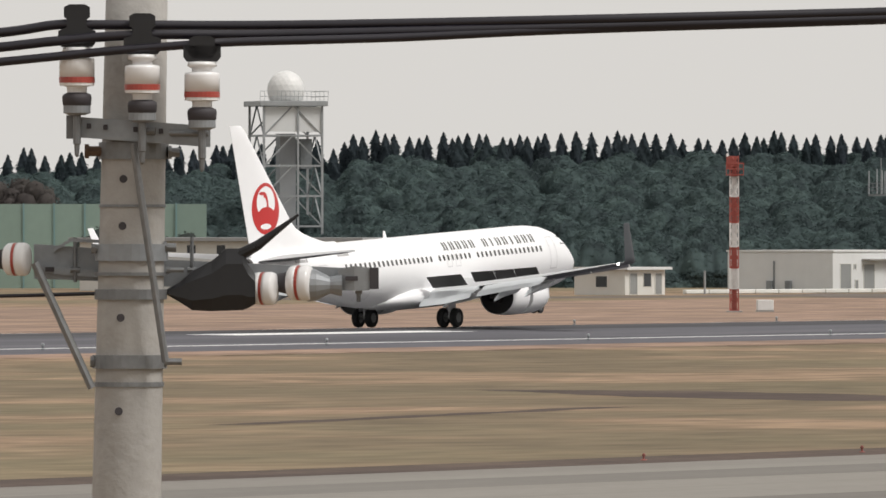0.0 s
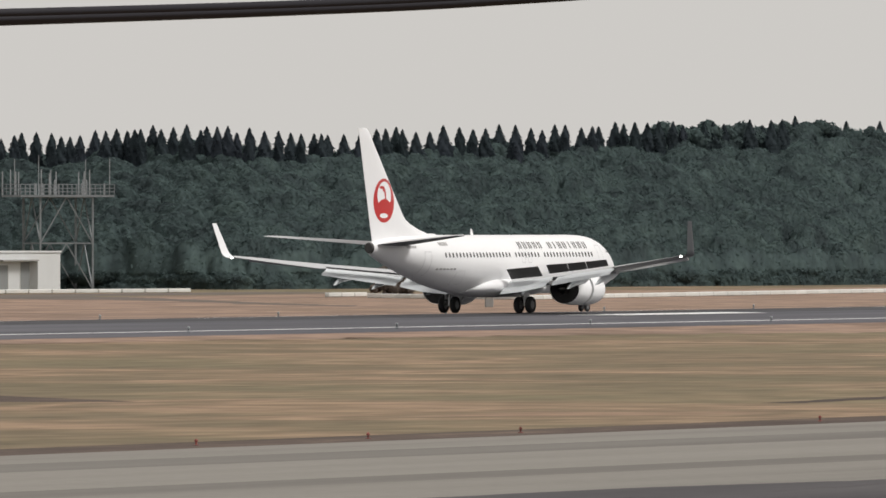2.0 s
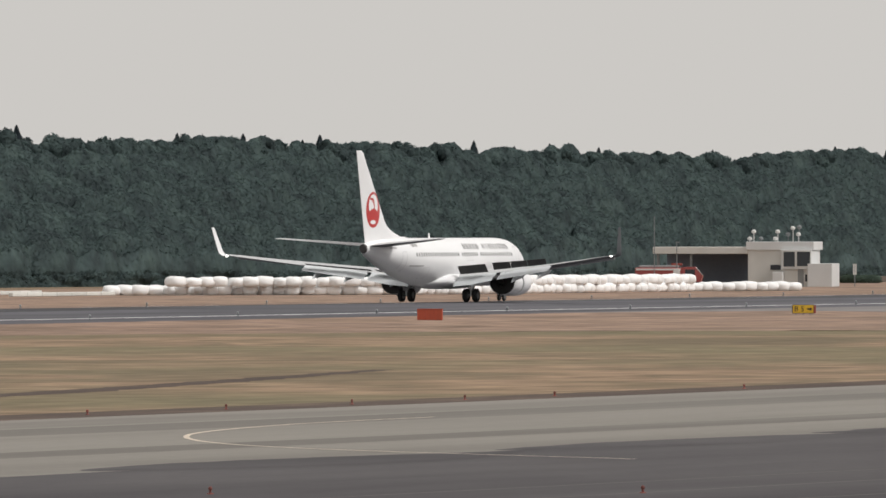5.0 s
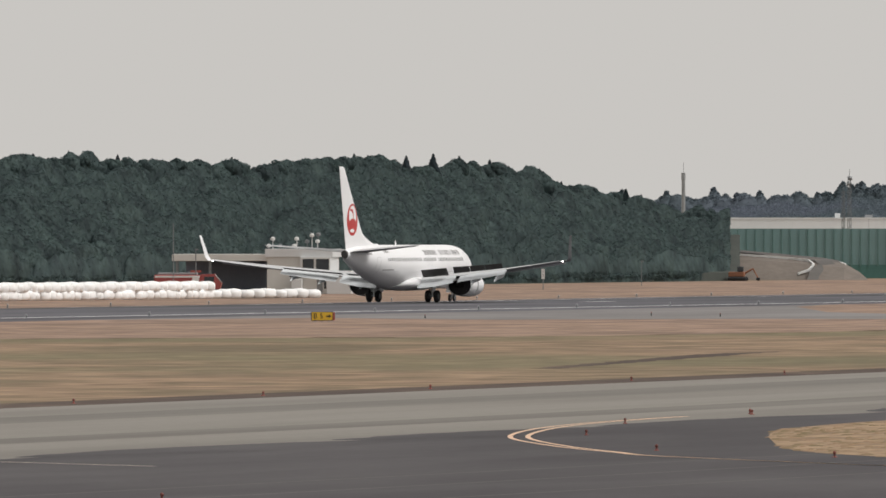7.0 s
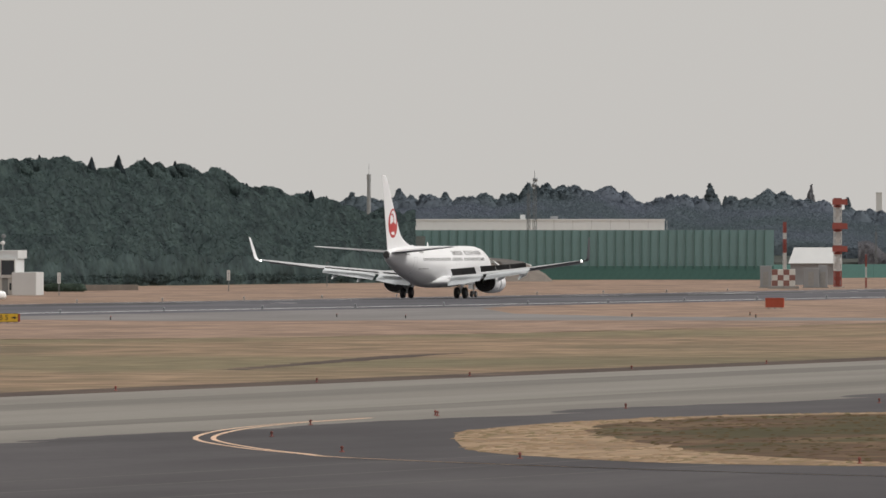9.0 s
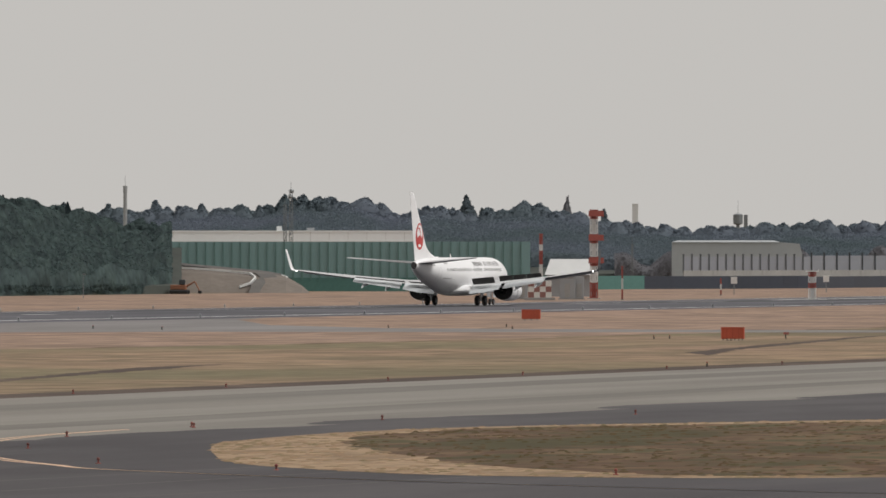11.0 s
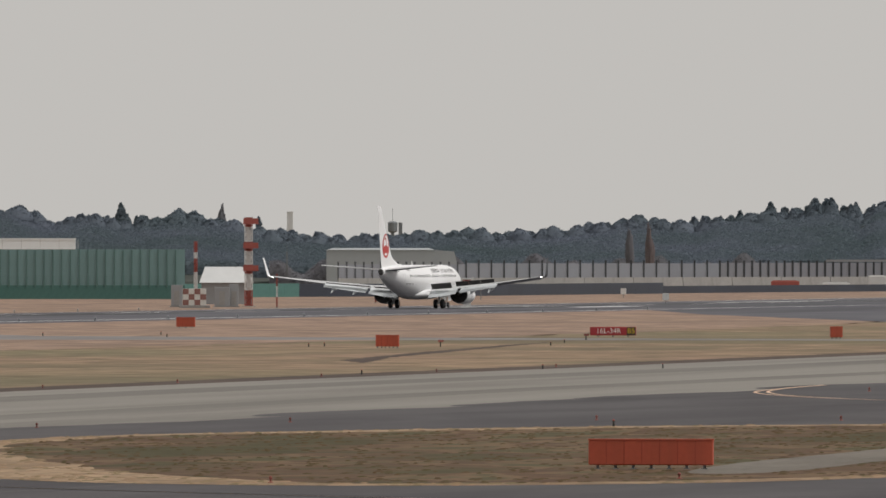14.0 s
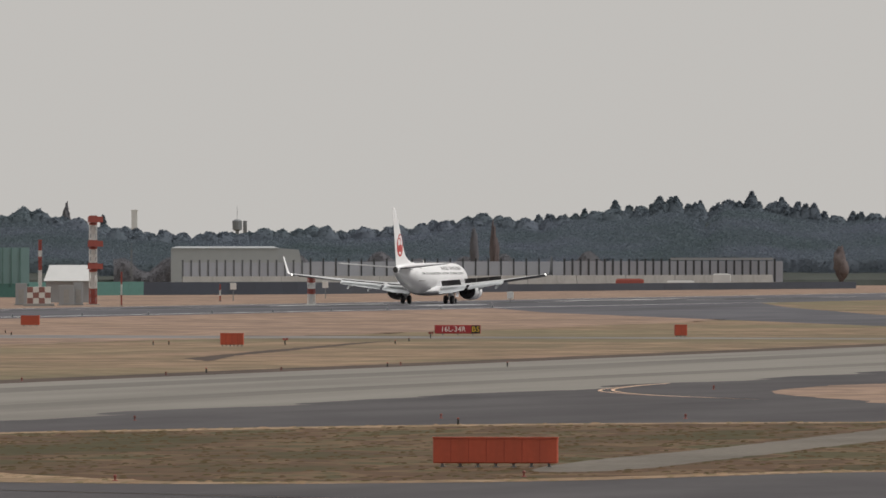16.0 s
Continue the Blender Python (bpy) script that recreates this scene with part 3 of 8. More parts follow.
def shade_below(ob):
    """Puts the underside's shade into colour: a darker grey on downward faces."""
    ob.data.materials.append(WING_SHADE)
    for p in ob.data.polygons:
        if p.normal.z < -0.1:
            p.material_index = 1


def build_airliner():
    body = thing("airliner", "white twin-engine jet airliner with a red tail emblem on the runway", "aircraft", pose(0, 0, 0))
    # fuselage
    stations = [h[0] for h in HULL[:9]] + [6.8 + i * 1.4 for i in range(13)] + [h[0] for h in HULL[13:]]
    fus = smooth_by_angle(part("fuselage", Shape().loft([hull_ring(s) for s in sorted(set(stations))]), WHITE, body), 50)
    part("tail_cone_outlet", Shape().loft([hull_ring(37.72, 24, 0.012), hull_ring(37.95, 24, 0.012), [(p[0] * 0.6, p[1] - 0.01, 4.5 + (p[2] - 4.5) * 0.6) for p in hull_ring(37.95, 24)]]), DARK_AND_SHADED, fus, "sooty outlet at the tail's end")
    # belly fairing under the wing root
    rings = []
    for s, w, b, tz in ((12.6, 0.6, 1.36, 1.9), (13.8, 1.72, 1.18, 2.25), (15.5, 2.12, 1.08, 2.5), (18.5, 2.2, 1.06, 2.55), (21.5, 2.14, 1.08, 2.6), (23.2, 1.75, 1.2, 2.35), (24.6, 0.9, 1.36, 1.9)):
        rings.append([(w * math.sin(a) * (1 if math.cos(a) < 0 else 0.98), st(s), (b + tz) / 2 + (tz - b) / 2 * math.cos(a)) for a in [2 * math.pi * j / 20 for j in range(20)]])
    smooth_by_angle(part("belly_fairing", Shape().loft(rings), WHITE, body, "smooth white wing-to-body fairing"), 50)
    # cabin windows, doors and windscreen
    win = []
    for side in (1, -1):
        for i in range(46):
            s = 6.55 + i * 0.508
            if i in (16, 25):
                continue
            win.append((side, s))
    z0, zh, wh = 3.98, 0.17, 0.115
    for side, s in win:
        pts = []
        for dy, dz in ((-1, -0.6), (-0.5, -1), (0.5, -1), (1, -0.6), (1, 0.6), (0.5, 1), (-0.5, 1), (-1, 0.6)):
            z = z0 + dz * zh
            pts.append((side * (hull_x(s, z) + 0.012), st(s) + dy * wh, z))
        part("cabin_window", Shape().add(pts, [tuple(range(8))]), CABIN_PANE, fus)
    def outline_door(s0, s1, za, zb, name, w=0.035):
        for side in (1, -1):
            q = Shape()
            n = 8
            for edge in (0, 1):
                s = (s0, s1)[edge]
                for i in range(n):
                    zz = [za + (zb - za) * (i + k) / n for k in (0, 1)]
                    pa = [(side * (hull_x(s + o, z) + 0.013), st(s + o), z) for z, o in ((zz[0], -w), (zz[0], w), (zz[1], w), (zz[1], -w))]
                    q.add(pa, [(0, 1, 2, 3)])
            for z in (za, zb):
                pa = [(side * (hull_x(s, z + o) + 0.013), st(s), z + o) for s, o in ((s0, -w), (s1, -w), (s1, w), (s0, w))]
                q.add(pa, [(0, 1, 2, 3)])
            part(name, q, SEAM, fus, "door outline in the white skin")
    outline_door(4.6, 5.45, 2.75, 4.6, "cabin_door", 0.025)
    outline_door(31.3, 32.1, 2.6, 4.2, "cabin_door", 0.022)
    outline_door(16.4, 16.95, 3.45, 4.45, "exit_door", 0.02)
    outline_door(17.4, 17.95, 3.45, 4.45, "exit_door", 0.02)
    outline_door(8.2, 9.5, 1.75, 2.7, "hold_door", 0.015)
    outline_door(26.6, 27.8, 2.0, 2.9, "hold_door", 0.012)
    for side in (1, -1):
        for s0, s1, za, zb in ((1.62, 2.2, 4.02, 4.42), (2.25, 2.85, 4.06, 4.62), (2.95, 3.5, 4.1, 4.6)):
            pts = []
            for s, z in ((s0, za), (s1, za), (s1, zb), (s0 + 0.35 * (s1 - s0), zb - 0.04)):
                w, top, bot = hull_at(s)
                z = min(z, top - 0.06)
                pts.append((side * (hull_x(s, z) + 0.014), st(s), z + 0.006))
            part("windscreen_pane", Shape().add(pts, [(0, 1, 2, 3)]), GLASS_DARK, fus)
    # marks: title bars of letter size, small registration bars, service marks
    q = [("title_mark", 0.62, 0.78)] * 5 + [None] + [("title_mark", 0.62, 0.78)] * 8
    for side in (1, -1):
        for i, it in enumerate(q):
            if it is None:
                continue
            s = (17.6 - i * 0.80) if side == 1 else (7.2 + i * 0.80)
            za, zb = 4.40, 4.86
            nz = 5
            strokes = ((-0.08, 0.08, 0, nz),) if i in (7, 10) else ((-0.25, -0.08, 0, nz), (0.07, 0.24, 0, nz))
            for ua, ub, ka, kb in strokes:
                sh = Shape()
                for k in range(ka, kb):
                    zz = [za + (zb - za) * (k + j) / nz for j in (0, 1)]
                    lean = [0.14 * (k + j) / nz * (1 if side == 1 else -1) for j in (0, 1)]
                    pts = [(side * (hull_x(u - l, z) + 0.014), st(u - l), z) for u, z, l in ((s + ua, zz[0], lean[0]), (s + ub, zz[0], lean[0]), (s + ub, zz[1], lean[1]), (s + ua, zz[1], lean[1]))]
                    sh.add(pts, [(0, 1, 2, 3)])
                part("title_mark", sh, LETTER, fus)
        for s0, s1, za, zb in ((28.6, 29.9, 4.62, 4.85), (28.0, 30.6, 2.98, 3.08), (33.0, 34.2, 4.45, 4.62)):
            n = 6
            sh = Shape()
            for k in range(n):
                u0 = s0 + (s1 - s0) * k / n
                u1 = u0 + (s1 - s0) / n * 0.72
                pts = [(side * (hull_x(u, z) + 0.014), st(u), z) for u, z in ((u0, za), (u1, za), (u1, zb), (u0, zb))]
                sh.add(pts, [(0, 1, 2, 3)])
            part("small_mark", sh, SMALL_INK, fus)
    # fin with dorsal fillet and rudder
    def fin_section(z, n=8):
        if z < 6.75:
            k = (6.75 - z) / (6.75 - 5.1)
            le = 32.75 - 4.6 * k ** 2.2 - 1.3 * k
        else:
            le = 32.75 + (z - 6.75) * (37.95 - 32.75) / (12.45 - 6.75)
        te = 37.45 + (z - 5.1) * (39.35 - 37.45) / (12.45 - 5.1)
        th = 0.42 - 0.028 * (z - 5)
        up = []
        for i in range(n):
            c = i / (n - 1)
            w = th * (math.sqrt(c) * 1.48 - 0.63 * c - 1.76 * c * c + 1.42 * c ** 3 - 0.5 * c ** 4) + 0.008
            up.append((w, st(le + (te - le) * c), z))
        return up + [(-p[0], p[1], z) for p in up[::-1]], le, te
    zs = [4.95, 5.3, 5.5, 5.75, 6.05, 6.4, 6.75, 8, 10, 11.6, 12.25, 12.5]
    rings = [fin_section(z)[0] for z in zs]
    last = [(p[0] * 0.55, p[1] + (0.12 if i in range(1) else 0), p[2]) for i, p in enumerate(rings[-1])]
    rings[-1] = [(p[0] * 0.5, st(38.12 + (39.4 - 38.12) * min(1, max(0, (st(0) - p[1] - 37.95) / 1.4))), 12.5) for p in rings[-1]]
    fin = smooth_by_angle(part("tail_fin", Shape().loft(rings), WHITE, body), 40)
    for side in (1, -1):
        # round red emblem with a pale figure left open in it
        cs, cz = 35.85, 7.66
        def on_fin(s, z, lift):
            le, te = fin_section(z)[1:]
            c = min(0.999, max(0.001, (s - le) / (te - le)))
            th = 0.42 - 0.028 * (z - 5)
            w = th * (math.sqrt(c) * 1.48 - 0.63 * c - 1.76 * c * c + 1.42 * c ** 3 - 0.5 * c ** 4) + lift
            return (side * w, st(s), z)
        def disc(cs, cz, ra, rb, ri, lift, material, name, label, a0=0.0, a1=2 * math.pi, n=40, m=5):
            sh = Shape()
            for i in range(n):
                for j in range(m):
                    q2 = []
                    for ii, jj in ((i, j), (i + 1, j), (i + 1, j + 1), (i, j + 1)):
                        a = a0 + (a1 - a0) * ii / n
                        k = ri + (1 - ri) * jj / m
                        q2.append(on_fin(cs - ra * k * math.sin(a), cz + rb * k * math.cos(a), lift))
                    sh.add(q2, [(0, 1, 2, 3)])
            return part(name, sh, material, fin, label)
        disc(cs, cz, 1.46, 1.48, 0.0, 0.020, RED_TAIL, "emblem_disc", "round red tail emblem")
        disc(cs - 0.02, cz + 0.36, 0.98, 0.92, 0.0, 0.024, WHITE, "emblem_opening", "pale round opening in the emblem")
        disc(cs + 0.18, cz + 0.16, 0.44, 0.80, 0.60, 0.030, RED_TAIL, "emblem_neck", "curved red stroke in the emblem", -0.2, 2.5, 20, 2)
        disc(cs + 0.38, cz + 0.88, 0.34, 0.10, 0.0, 0.031, RED_TAIL, "emblem_head", "small red stroke in the emblem", 0, 2 * math.pi, 12, 2)
        disc(cs - 0.02, cz - 0.42, 0.92, 0.52, 0.0, 0.027, RED_TAIL, "emblem_base", "red lower part of the emblem", 0, 2 * math.pi, 20, 3)
        disc(cs + 0.05, cz - 1.02, 0.56, 0.17, 0.0, 0.030, WHITE, "emblem_bar", "pale bar low in the emblem", 0, 2 * math.pi, 16, 2)
    # tailplane
    for side in (1, -1):
        rings = []
        for x in (0.35, 1.2, 3.0, 5.0, 6.6, 7.05, 7.2):
            le = 33.0 + (x - 0.3) * 0.70 + (0.25 if x > 7.1 else 0)
            te = 37.25 + (x - 0.3) * 0.30 - (0.1 if x > 7.1 else 0)
            z = 4.72 + (x - 0.3) * 0.085
            rings.append(foil(le, te, z, z - 0.02, (te - le) * (0.09 if side > 0 else 0.06), side * x))
        tp = smooth_by_angle(part("tailplane", Shape().loft(rings), GREY_SKIN, body, "grey swept tailplane with bright leading edge"), 40)
        shade_below(tp)
    # wings
    for side in (1, -1):
        rings = []
        for x in (1.2, 1.9, 3.4, 4.9, 5.7, 8.0, 10.0, 10.95, 11.0, 12.5, 14.5, 16.0, 16.9, 17.16):
            le, te, z = wing_line(x)
            twist = 0.0 if x < 8 else 0.012 * (x - 8)
            rings.append(foil(le, cove_te(x), z + 0.06 - twist * 0.3, z - 0.03 + twist, (te - le) * (0.125 if x < 5 else 0.105), side * x, 9, 1.15 if side < 0 or x < 6 else 0.95))
        wing = smooth_by_angle(part("wing", Shape().loft(rings), GREY_SKIN, body, "grey swept wing with lowered flaps and raised spoilers"), 40)
        shade_below(wing)
        # blended winglet
        rings = []
        le0, te0, z0 = wing_line(17.16)
        for k in range(9):
            u = k / 8
            a = min(1.0, u / 0.35)
            x = 17.16 + 0.42 * math.sin(a * 1.35) + max(0, u - 0.35) * 0.55
            z = z0 + 0.42 * (1 - math.cos(a * 1.35)) + max(0, u - 0.35) * 3.15
            le = le0 + 0.05 + u * 1.85
            te = te0 + u * 1.05
            t = 0.10 * (1 - 0.6 * u)
            nx, nz = (math.sin(a * 1.35), math.cos(a * 1.35))
            sec = []
            for c, h in ((0, 0), (0.1, 1), (0.4, 1.1), (1, 0.08), (1, -0.08), (0.4, -1.1), (0.1, -1)):
                sec.append((side * (x - nx * h * t * 0.5), st(le + (te - le) * c), z + nz * h * t * 0.5))
            rings.append(sec)
        # Right winglet: its outer face's shade put into the colour; left stays white.
        smooth_by_angle(part("winglet", Shape().loft(rings), WHITE if side < 0 else WINGLET_SHADE, wing, "upturned blended winglet"), 40)
        part("position_lamp", Shape().turned([(0.0, -0.08), (0.075, -0.04), (0.09, 0), (0.075, 0.04), (0.0, 0.08)], 10, pose(side * 16.95, st(te0 + 0.02), z0 - 0.01)), LAMP_WHITE, wing, "bright white wing-tip lamp")
        # leading-edge slats, drooped ahead of the wing
        for xa, xb in ((5.9, 9.4), (9.5, 13.0), (13.1, 16.6)):
            rings = []
            for x in (xa, (xa + xb) / 2, xb):
                le, te, z = wing_line(x)
                c = (te - le) * 0.14
                rings.append([(side * x, st(le - 0.25), z - 0.16), (side * x, st(le - 0.1), z + 0.02), (side * x, st(le - 0.25 + c), z + 0.16), (side * x, st(le - 0.25 + c), z + 0.12), (side * x, st(le), z - 0.06), (side * x, st(le - 0.15), z - 0.2)])
            part("slat", Shape().loft(rings), METAL, wing, "bare metal slat")
        # double-slotted flaps, fully lowered
        for xa, xb, drop in ((2.0, 5.5, 33), (5.9, 10.9, 33)):
            for stage, (c0, c1, dz, ang) in enumerate(((-0.02, 0.155, -0.04, drop * 0.72), (0.165, 0.27, -0.30, drop * 1.15))):
                rings = []
                for x in (xa, (xa + xb) / 2, xb):
                    le, te, z = wing_line(x)
                    ch = (te - le)
                    if x <= 5.7:
                        ch = min(ch, 6.2)
                    s0 = cove_te(x) + c0 * ch
                    ln = (c1 - c0) * ch
                    zz = z + dz * ch * 0.235
                    a = radians(ang)
                    ca, sa = math.cos(a), math.sin(a)
                    th = 0.2 * ln
                    sec = []
                    for c, h in ((0, 0), (0.08, 0.45), (0.3, 0.55), (1, 0.04), (1, -0.04), (0.3, -0.35), (0.08, -0.35)):
                        sec.append((side * x, st(s0 + ca * c * ln + sa * h * th), zz - sa * c * ln + ca * h * th))
                    rings.append(sec)
                smooth_by_angle(part("flap", Shape().loft(rings), FLAP, wing, "pale grey lowered flap"), 40)
        for x in (3.6, 7.4, 9.9):
            le, te, z = wing_line(x)
            y0 = cove_te(x)
            rings = []
            for k, (s, dz, r) in enumerate(((y0 - 2.3, -0.28, 0.06), (y0 - 1.5, -0.46, 0.2), (y0 - 0.3, -0.56, 0.24), (y0 + 0.4, -0.70, 0.2), (y0 + 1.0, -0.92, 0.11), (y0 + 1.3, -1.02, 0.02))):
                rings.append([(side * x + r * 0.8 * math.cos(2 * math.pi * j / 10), st(s), z + dz + r * math.sin(2 * math.pi * j / 10)) for j in range(10)])
            smooth_by_angle(part("flap_track_fairing", Shape().loft(rings), FLAP, wing, "pale canoe-shaped flap fairing"), 50)
        # raised spoiler panels, the shade of their rear faces put into a dark colour
        for xa, xb, ang in ((2.15, 4.85, 40), (5.4, 7.05, 48), (7.1, 8.7, 48), (8.75, 10.6, 48)):
            ang = ang if side == 1 else ang * 0.2
            pts0, pts1 = [], []
            for x in (xa, xb):
                le, te, z = wing_line(x)
                ch = (te - le)
                hs = cove_te(x) - (0.13 * ch if x > 5.2 else 0.12 * ch) + 0.9
                ln = 0.155 * ch if x > 5.2 else 1.0
                a = radians(ang)
                zz = z + 0.045 * ch * 0.6 + (0.12 if x > 5.2 and side == 1 else 0.0)
                e0, e1 = (hs, zz), (hs + ln * math.cos(a), zz + ln * math.sin(a))
                pts0 += [(side * x, st(e0[0]), e0[1]), (side * x, st(e1[0]), e1[1])]
                pts1 += [(side * x, st(e0[0] + 0.05), e0[1] - 0.04), (side * x, st(e1[0] + 0.012), e1[1] - 0.015)]
            a, b = pts0, pts1
            part("spoiler", slab([a[0], a[1], a[3], a[2]], [b[0], b[1], b[3], b[2]]), DARK_AND_SHADED, wing, "raised spoiler panel, its shade put into a dark colour")
        # engine: intake, cowl, opened reverser sleeve, core nozzle, pylon
        ex, ez = side * 4.83, 1.57
        eng = part("engine_cowl", Shape().loft([[(ex + r * 1.04 * math.cos(a), st(s), ez + dz + r * (0.94 if math.sin(a) < 0 else 1.0) * math.sin(a)) for a in [2 * math.pi * j / 28 for j in range(28)]]
                   for s, r, dz in ((13.05, 0.82, 0), (12.98, 0.91, 0), (13.1, 1.01, 0), (13.6, 1.11, 0.01), (14.4, 1.16, 0.02), (15.25, 1.15, 0.03), (15.25, 0.80, 0.03), (13.6, 0.76, 0.0))]), WHITE, body, "white rounded engine cowl")
        smooth_by_angle(eng, 40)
        smooth_by_angle(part("reverser_sleeve", Shape().loft([[(ex + r * 1.04 * math.cos(a), st(s), ez + dz + r * (0.95 if math.sin(a) < 0 else 1.0) * math.sin(a)) for a in [2 * math.pi * j / 28 for j in range(28)]]
                   for s, r, dz in ((15.64, 1.16, 0.04), (16.2, 1.16, 0.05), (17.0, 1.12, 0.06), (17.5, 1.08, 0.07), (17.5, 1.06, 0.07), (16.6, 1.04, 0.06), (15.64, 1.05, 0.04))]), WHITE, eng, "white reverser sleeve slid back from the cowl"), 40)
        part("reverser_cascade", Shape().loft([[(ex + r * math.cos(a), st(s), ez + 0.04 + r * math.sin(a)) for a in [2 * math.pi * j / 28 for j in range(28)]] for s, r in ((15.1, 0.95), (15.8, 0.93))]), DARK_AND_SHADED, eng, "dark reverser grille in the gap")
        # The duct's inner shade is put into this dark lining's colour.
        part("duct_lining", Shape().loft([[(ex + r * 1.03 * math.cos(a), st(s), ez + 0.06 + r * 0.97 * math.sin(a)) for a in [2 * math.pi * j / 28 for j in range(28)]] for s, r in ((17.46, 1.04), (16.9, 1.01), (16.0, 0.93), (15.9, 0.70), (15.9, 0.05))]), DARK_AND_SHADED, eng, "exhaust duct lining, the inside's shade put into its colour")
        part("core_nozzle", Shape().loft([[(ex + r * math.cos(a), st(s), ez + 0.1 + r * math.sin(a)) for a in [2 * math.pi * j / 24 for j in range(24)]] for s, r in ((15.6, 0.62), (17.0, 0.52), (17.9, 0.40), (17.9, 0.36), (17.0, 0.28))]), DARK_METAL, eng, "heat-stained core nozzle")
        part("tail_plug", Shape().loft([[(ex + r * math.cos(a), st(s), ez + 0.1 + r * math.sin(a)) for a in [2 * math.pi * j / 16 for j in range(16)]] for s, r in ((17.0, 0.26), (17.9, 0.2), (18.4, 0.03))]), DARK_METAL, eng)
        part("fan_face", Shape().loft([[(ex + r * math.cos(a), st(s), ez + r * math.sin(a)) for a in [2 * math.pi * j / 24 for j in range(24)]] for s, r in ((13.75, 0.77), (13.7, 0.3), (13.35, 0.02))]), DARK_METAL, eng)
        part("pylon", Shape().loft([[(ex - w, st(s), zb), (ex + w, st(s), zb), (ex + w, st(s), zt), (ex - w, st(s), zt)] for s, w, zb, zt in ((14.2, 0.05, 2.55, 2.72), (15.2, 0.17, 2.3, 2.86), (17.4, 0.2, 2.05, 2.62), (19.2, 0.12, 2.0, 2.35), (20.0, 0.03, 2.0, 2.2))]), WHITE, body, "white engine pylon")
        # main gear
        gx = side * 2.86
        leg = part("main_gear_leg", Shape().rod((gx, 0, 0.5), (gx, 0.05, 2.1), 0.11, 0.14, 10).rod((gx, 0, 0.9), (gx - side * 0.9, 0.3, 1.8), 0.06, 0.06).rod((gx - 0.5, 0, 0.565), (gx + 0.5, 0, 0.565), 0.08, 0.08), METAL, body, "steel main landing-gear leg")
        part("gear_door", Shape().box(gx + side * 0.14 - 0.02, gx + side * 0.14 + 0.02, -0.42, 0.45, 0.95, 2.0), WHITE, leg)
        for o in (-0.43, 0.43):
            wheel(body, gx + o, 0.0, 0.565, 0.40)
    ng = part("nose_gear_leg", Shape().rod((0, 15.6, 0.35), (0, 15.45, 1.6), 0.07, 0.09, 10).rod((-0.25, 15.6, 0.345), (0.25, 15.6, 0.345), 0.05, 0.05), METAL, body, "steel nose-gear leg")
    for o in (-0.22, 0.22):
        wheel(body, o, 15.6, 0.345, 0.2)
    for sx in (-0.36, 0.36):
        part("nose_gear_door", Shape().box(sx - 0.015, sx + 0.015, 14.9, 16.5, 0.85, 1.5), WHITE, body)
    # aerials on the crown
    for s, h in ((8.6, 0.0), (21.8, 0.42), (29.6, 0.26)):
        if h:
            part("blade_aerial", Shape().loft([[(-0.025, st(s), 5.3), (0.025, st(s), 5.3), (0.02, st(s + 0.42), 5.3), (-0.02, st(s + 0.42), 5.3)], [(-0.01, st(s + 0.2), 5.34 + h), (0.01, st(s + 0.2), 5.34 + h), (0.01, st(s + 0.4), 5.34 + h), (-0.01, st(s + 0.4), 5.34 + h)]]), WHITE, body)
    part("aerial_fairing", Shape().loft([[(w * math.cos(a), st(s), 5.28 + h * max(0, math.sin(a))) for a in [math.pi * j / 8 for j in range(9)]] for s, w, h in ((27.6, 0.02, 0.05), (28.1, 0.3, 0.16), (28.8, 0.3, 0.16), (29.4, 0.02, 0.05))]), WHITE, body, "low white aerial fairing on the crown")
    return body


def wheel(parent, x, y, z, wide):
    r = z
    m = pose(x, y, z, 0, 90, 0)
    tyre = part("wheel", Shape().turned([(r * 0.55, -wide * 0.40), (r * 0.86, -wide * 0.5), (r * 0.97, -wide * 0.36), (r, 0), (r * 0.97, wide * 0.36), (r * 0.86, wide * 0.5), (r * 0.55, wide * 0.40)], 24, m), TYRE, parent, "black rubber wheel", True)
    part("rim", Shape().turned([(r * 0.2, -wide * 0.43), (r * 0.5, -wide * 0.42), (r * 0.56, -wide * 0.30), (r * 0.56, wide * 0.30), (r * 0.5, wide * 0.42), (r * 0.2, wide * 0.43)], 16, m), RIM, tyre, "dull grey metal rim")


LAMP_WHITE = plain("lamp_lens", (0.9, 0.9, 0.88), 0.2)
LAMP_WHITE.node_tree.nodes["Principled BSDF"].inputs["Emission Color"].default_value = (1, 0.98, 0.92, 1)
LAMP_WHITE.node_tree.nodes["Principled BSDF"].inputs["Emission Strength"].default_value = 6.0
DARK_METAL = plain("heat_stained_metal", (0.06, 0.055, 0.05), 0.45, 0.7, vary=0.2)

airliner = build_airliner()


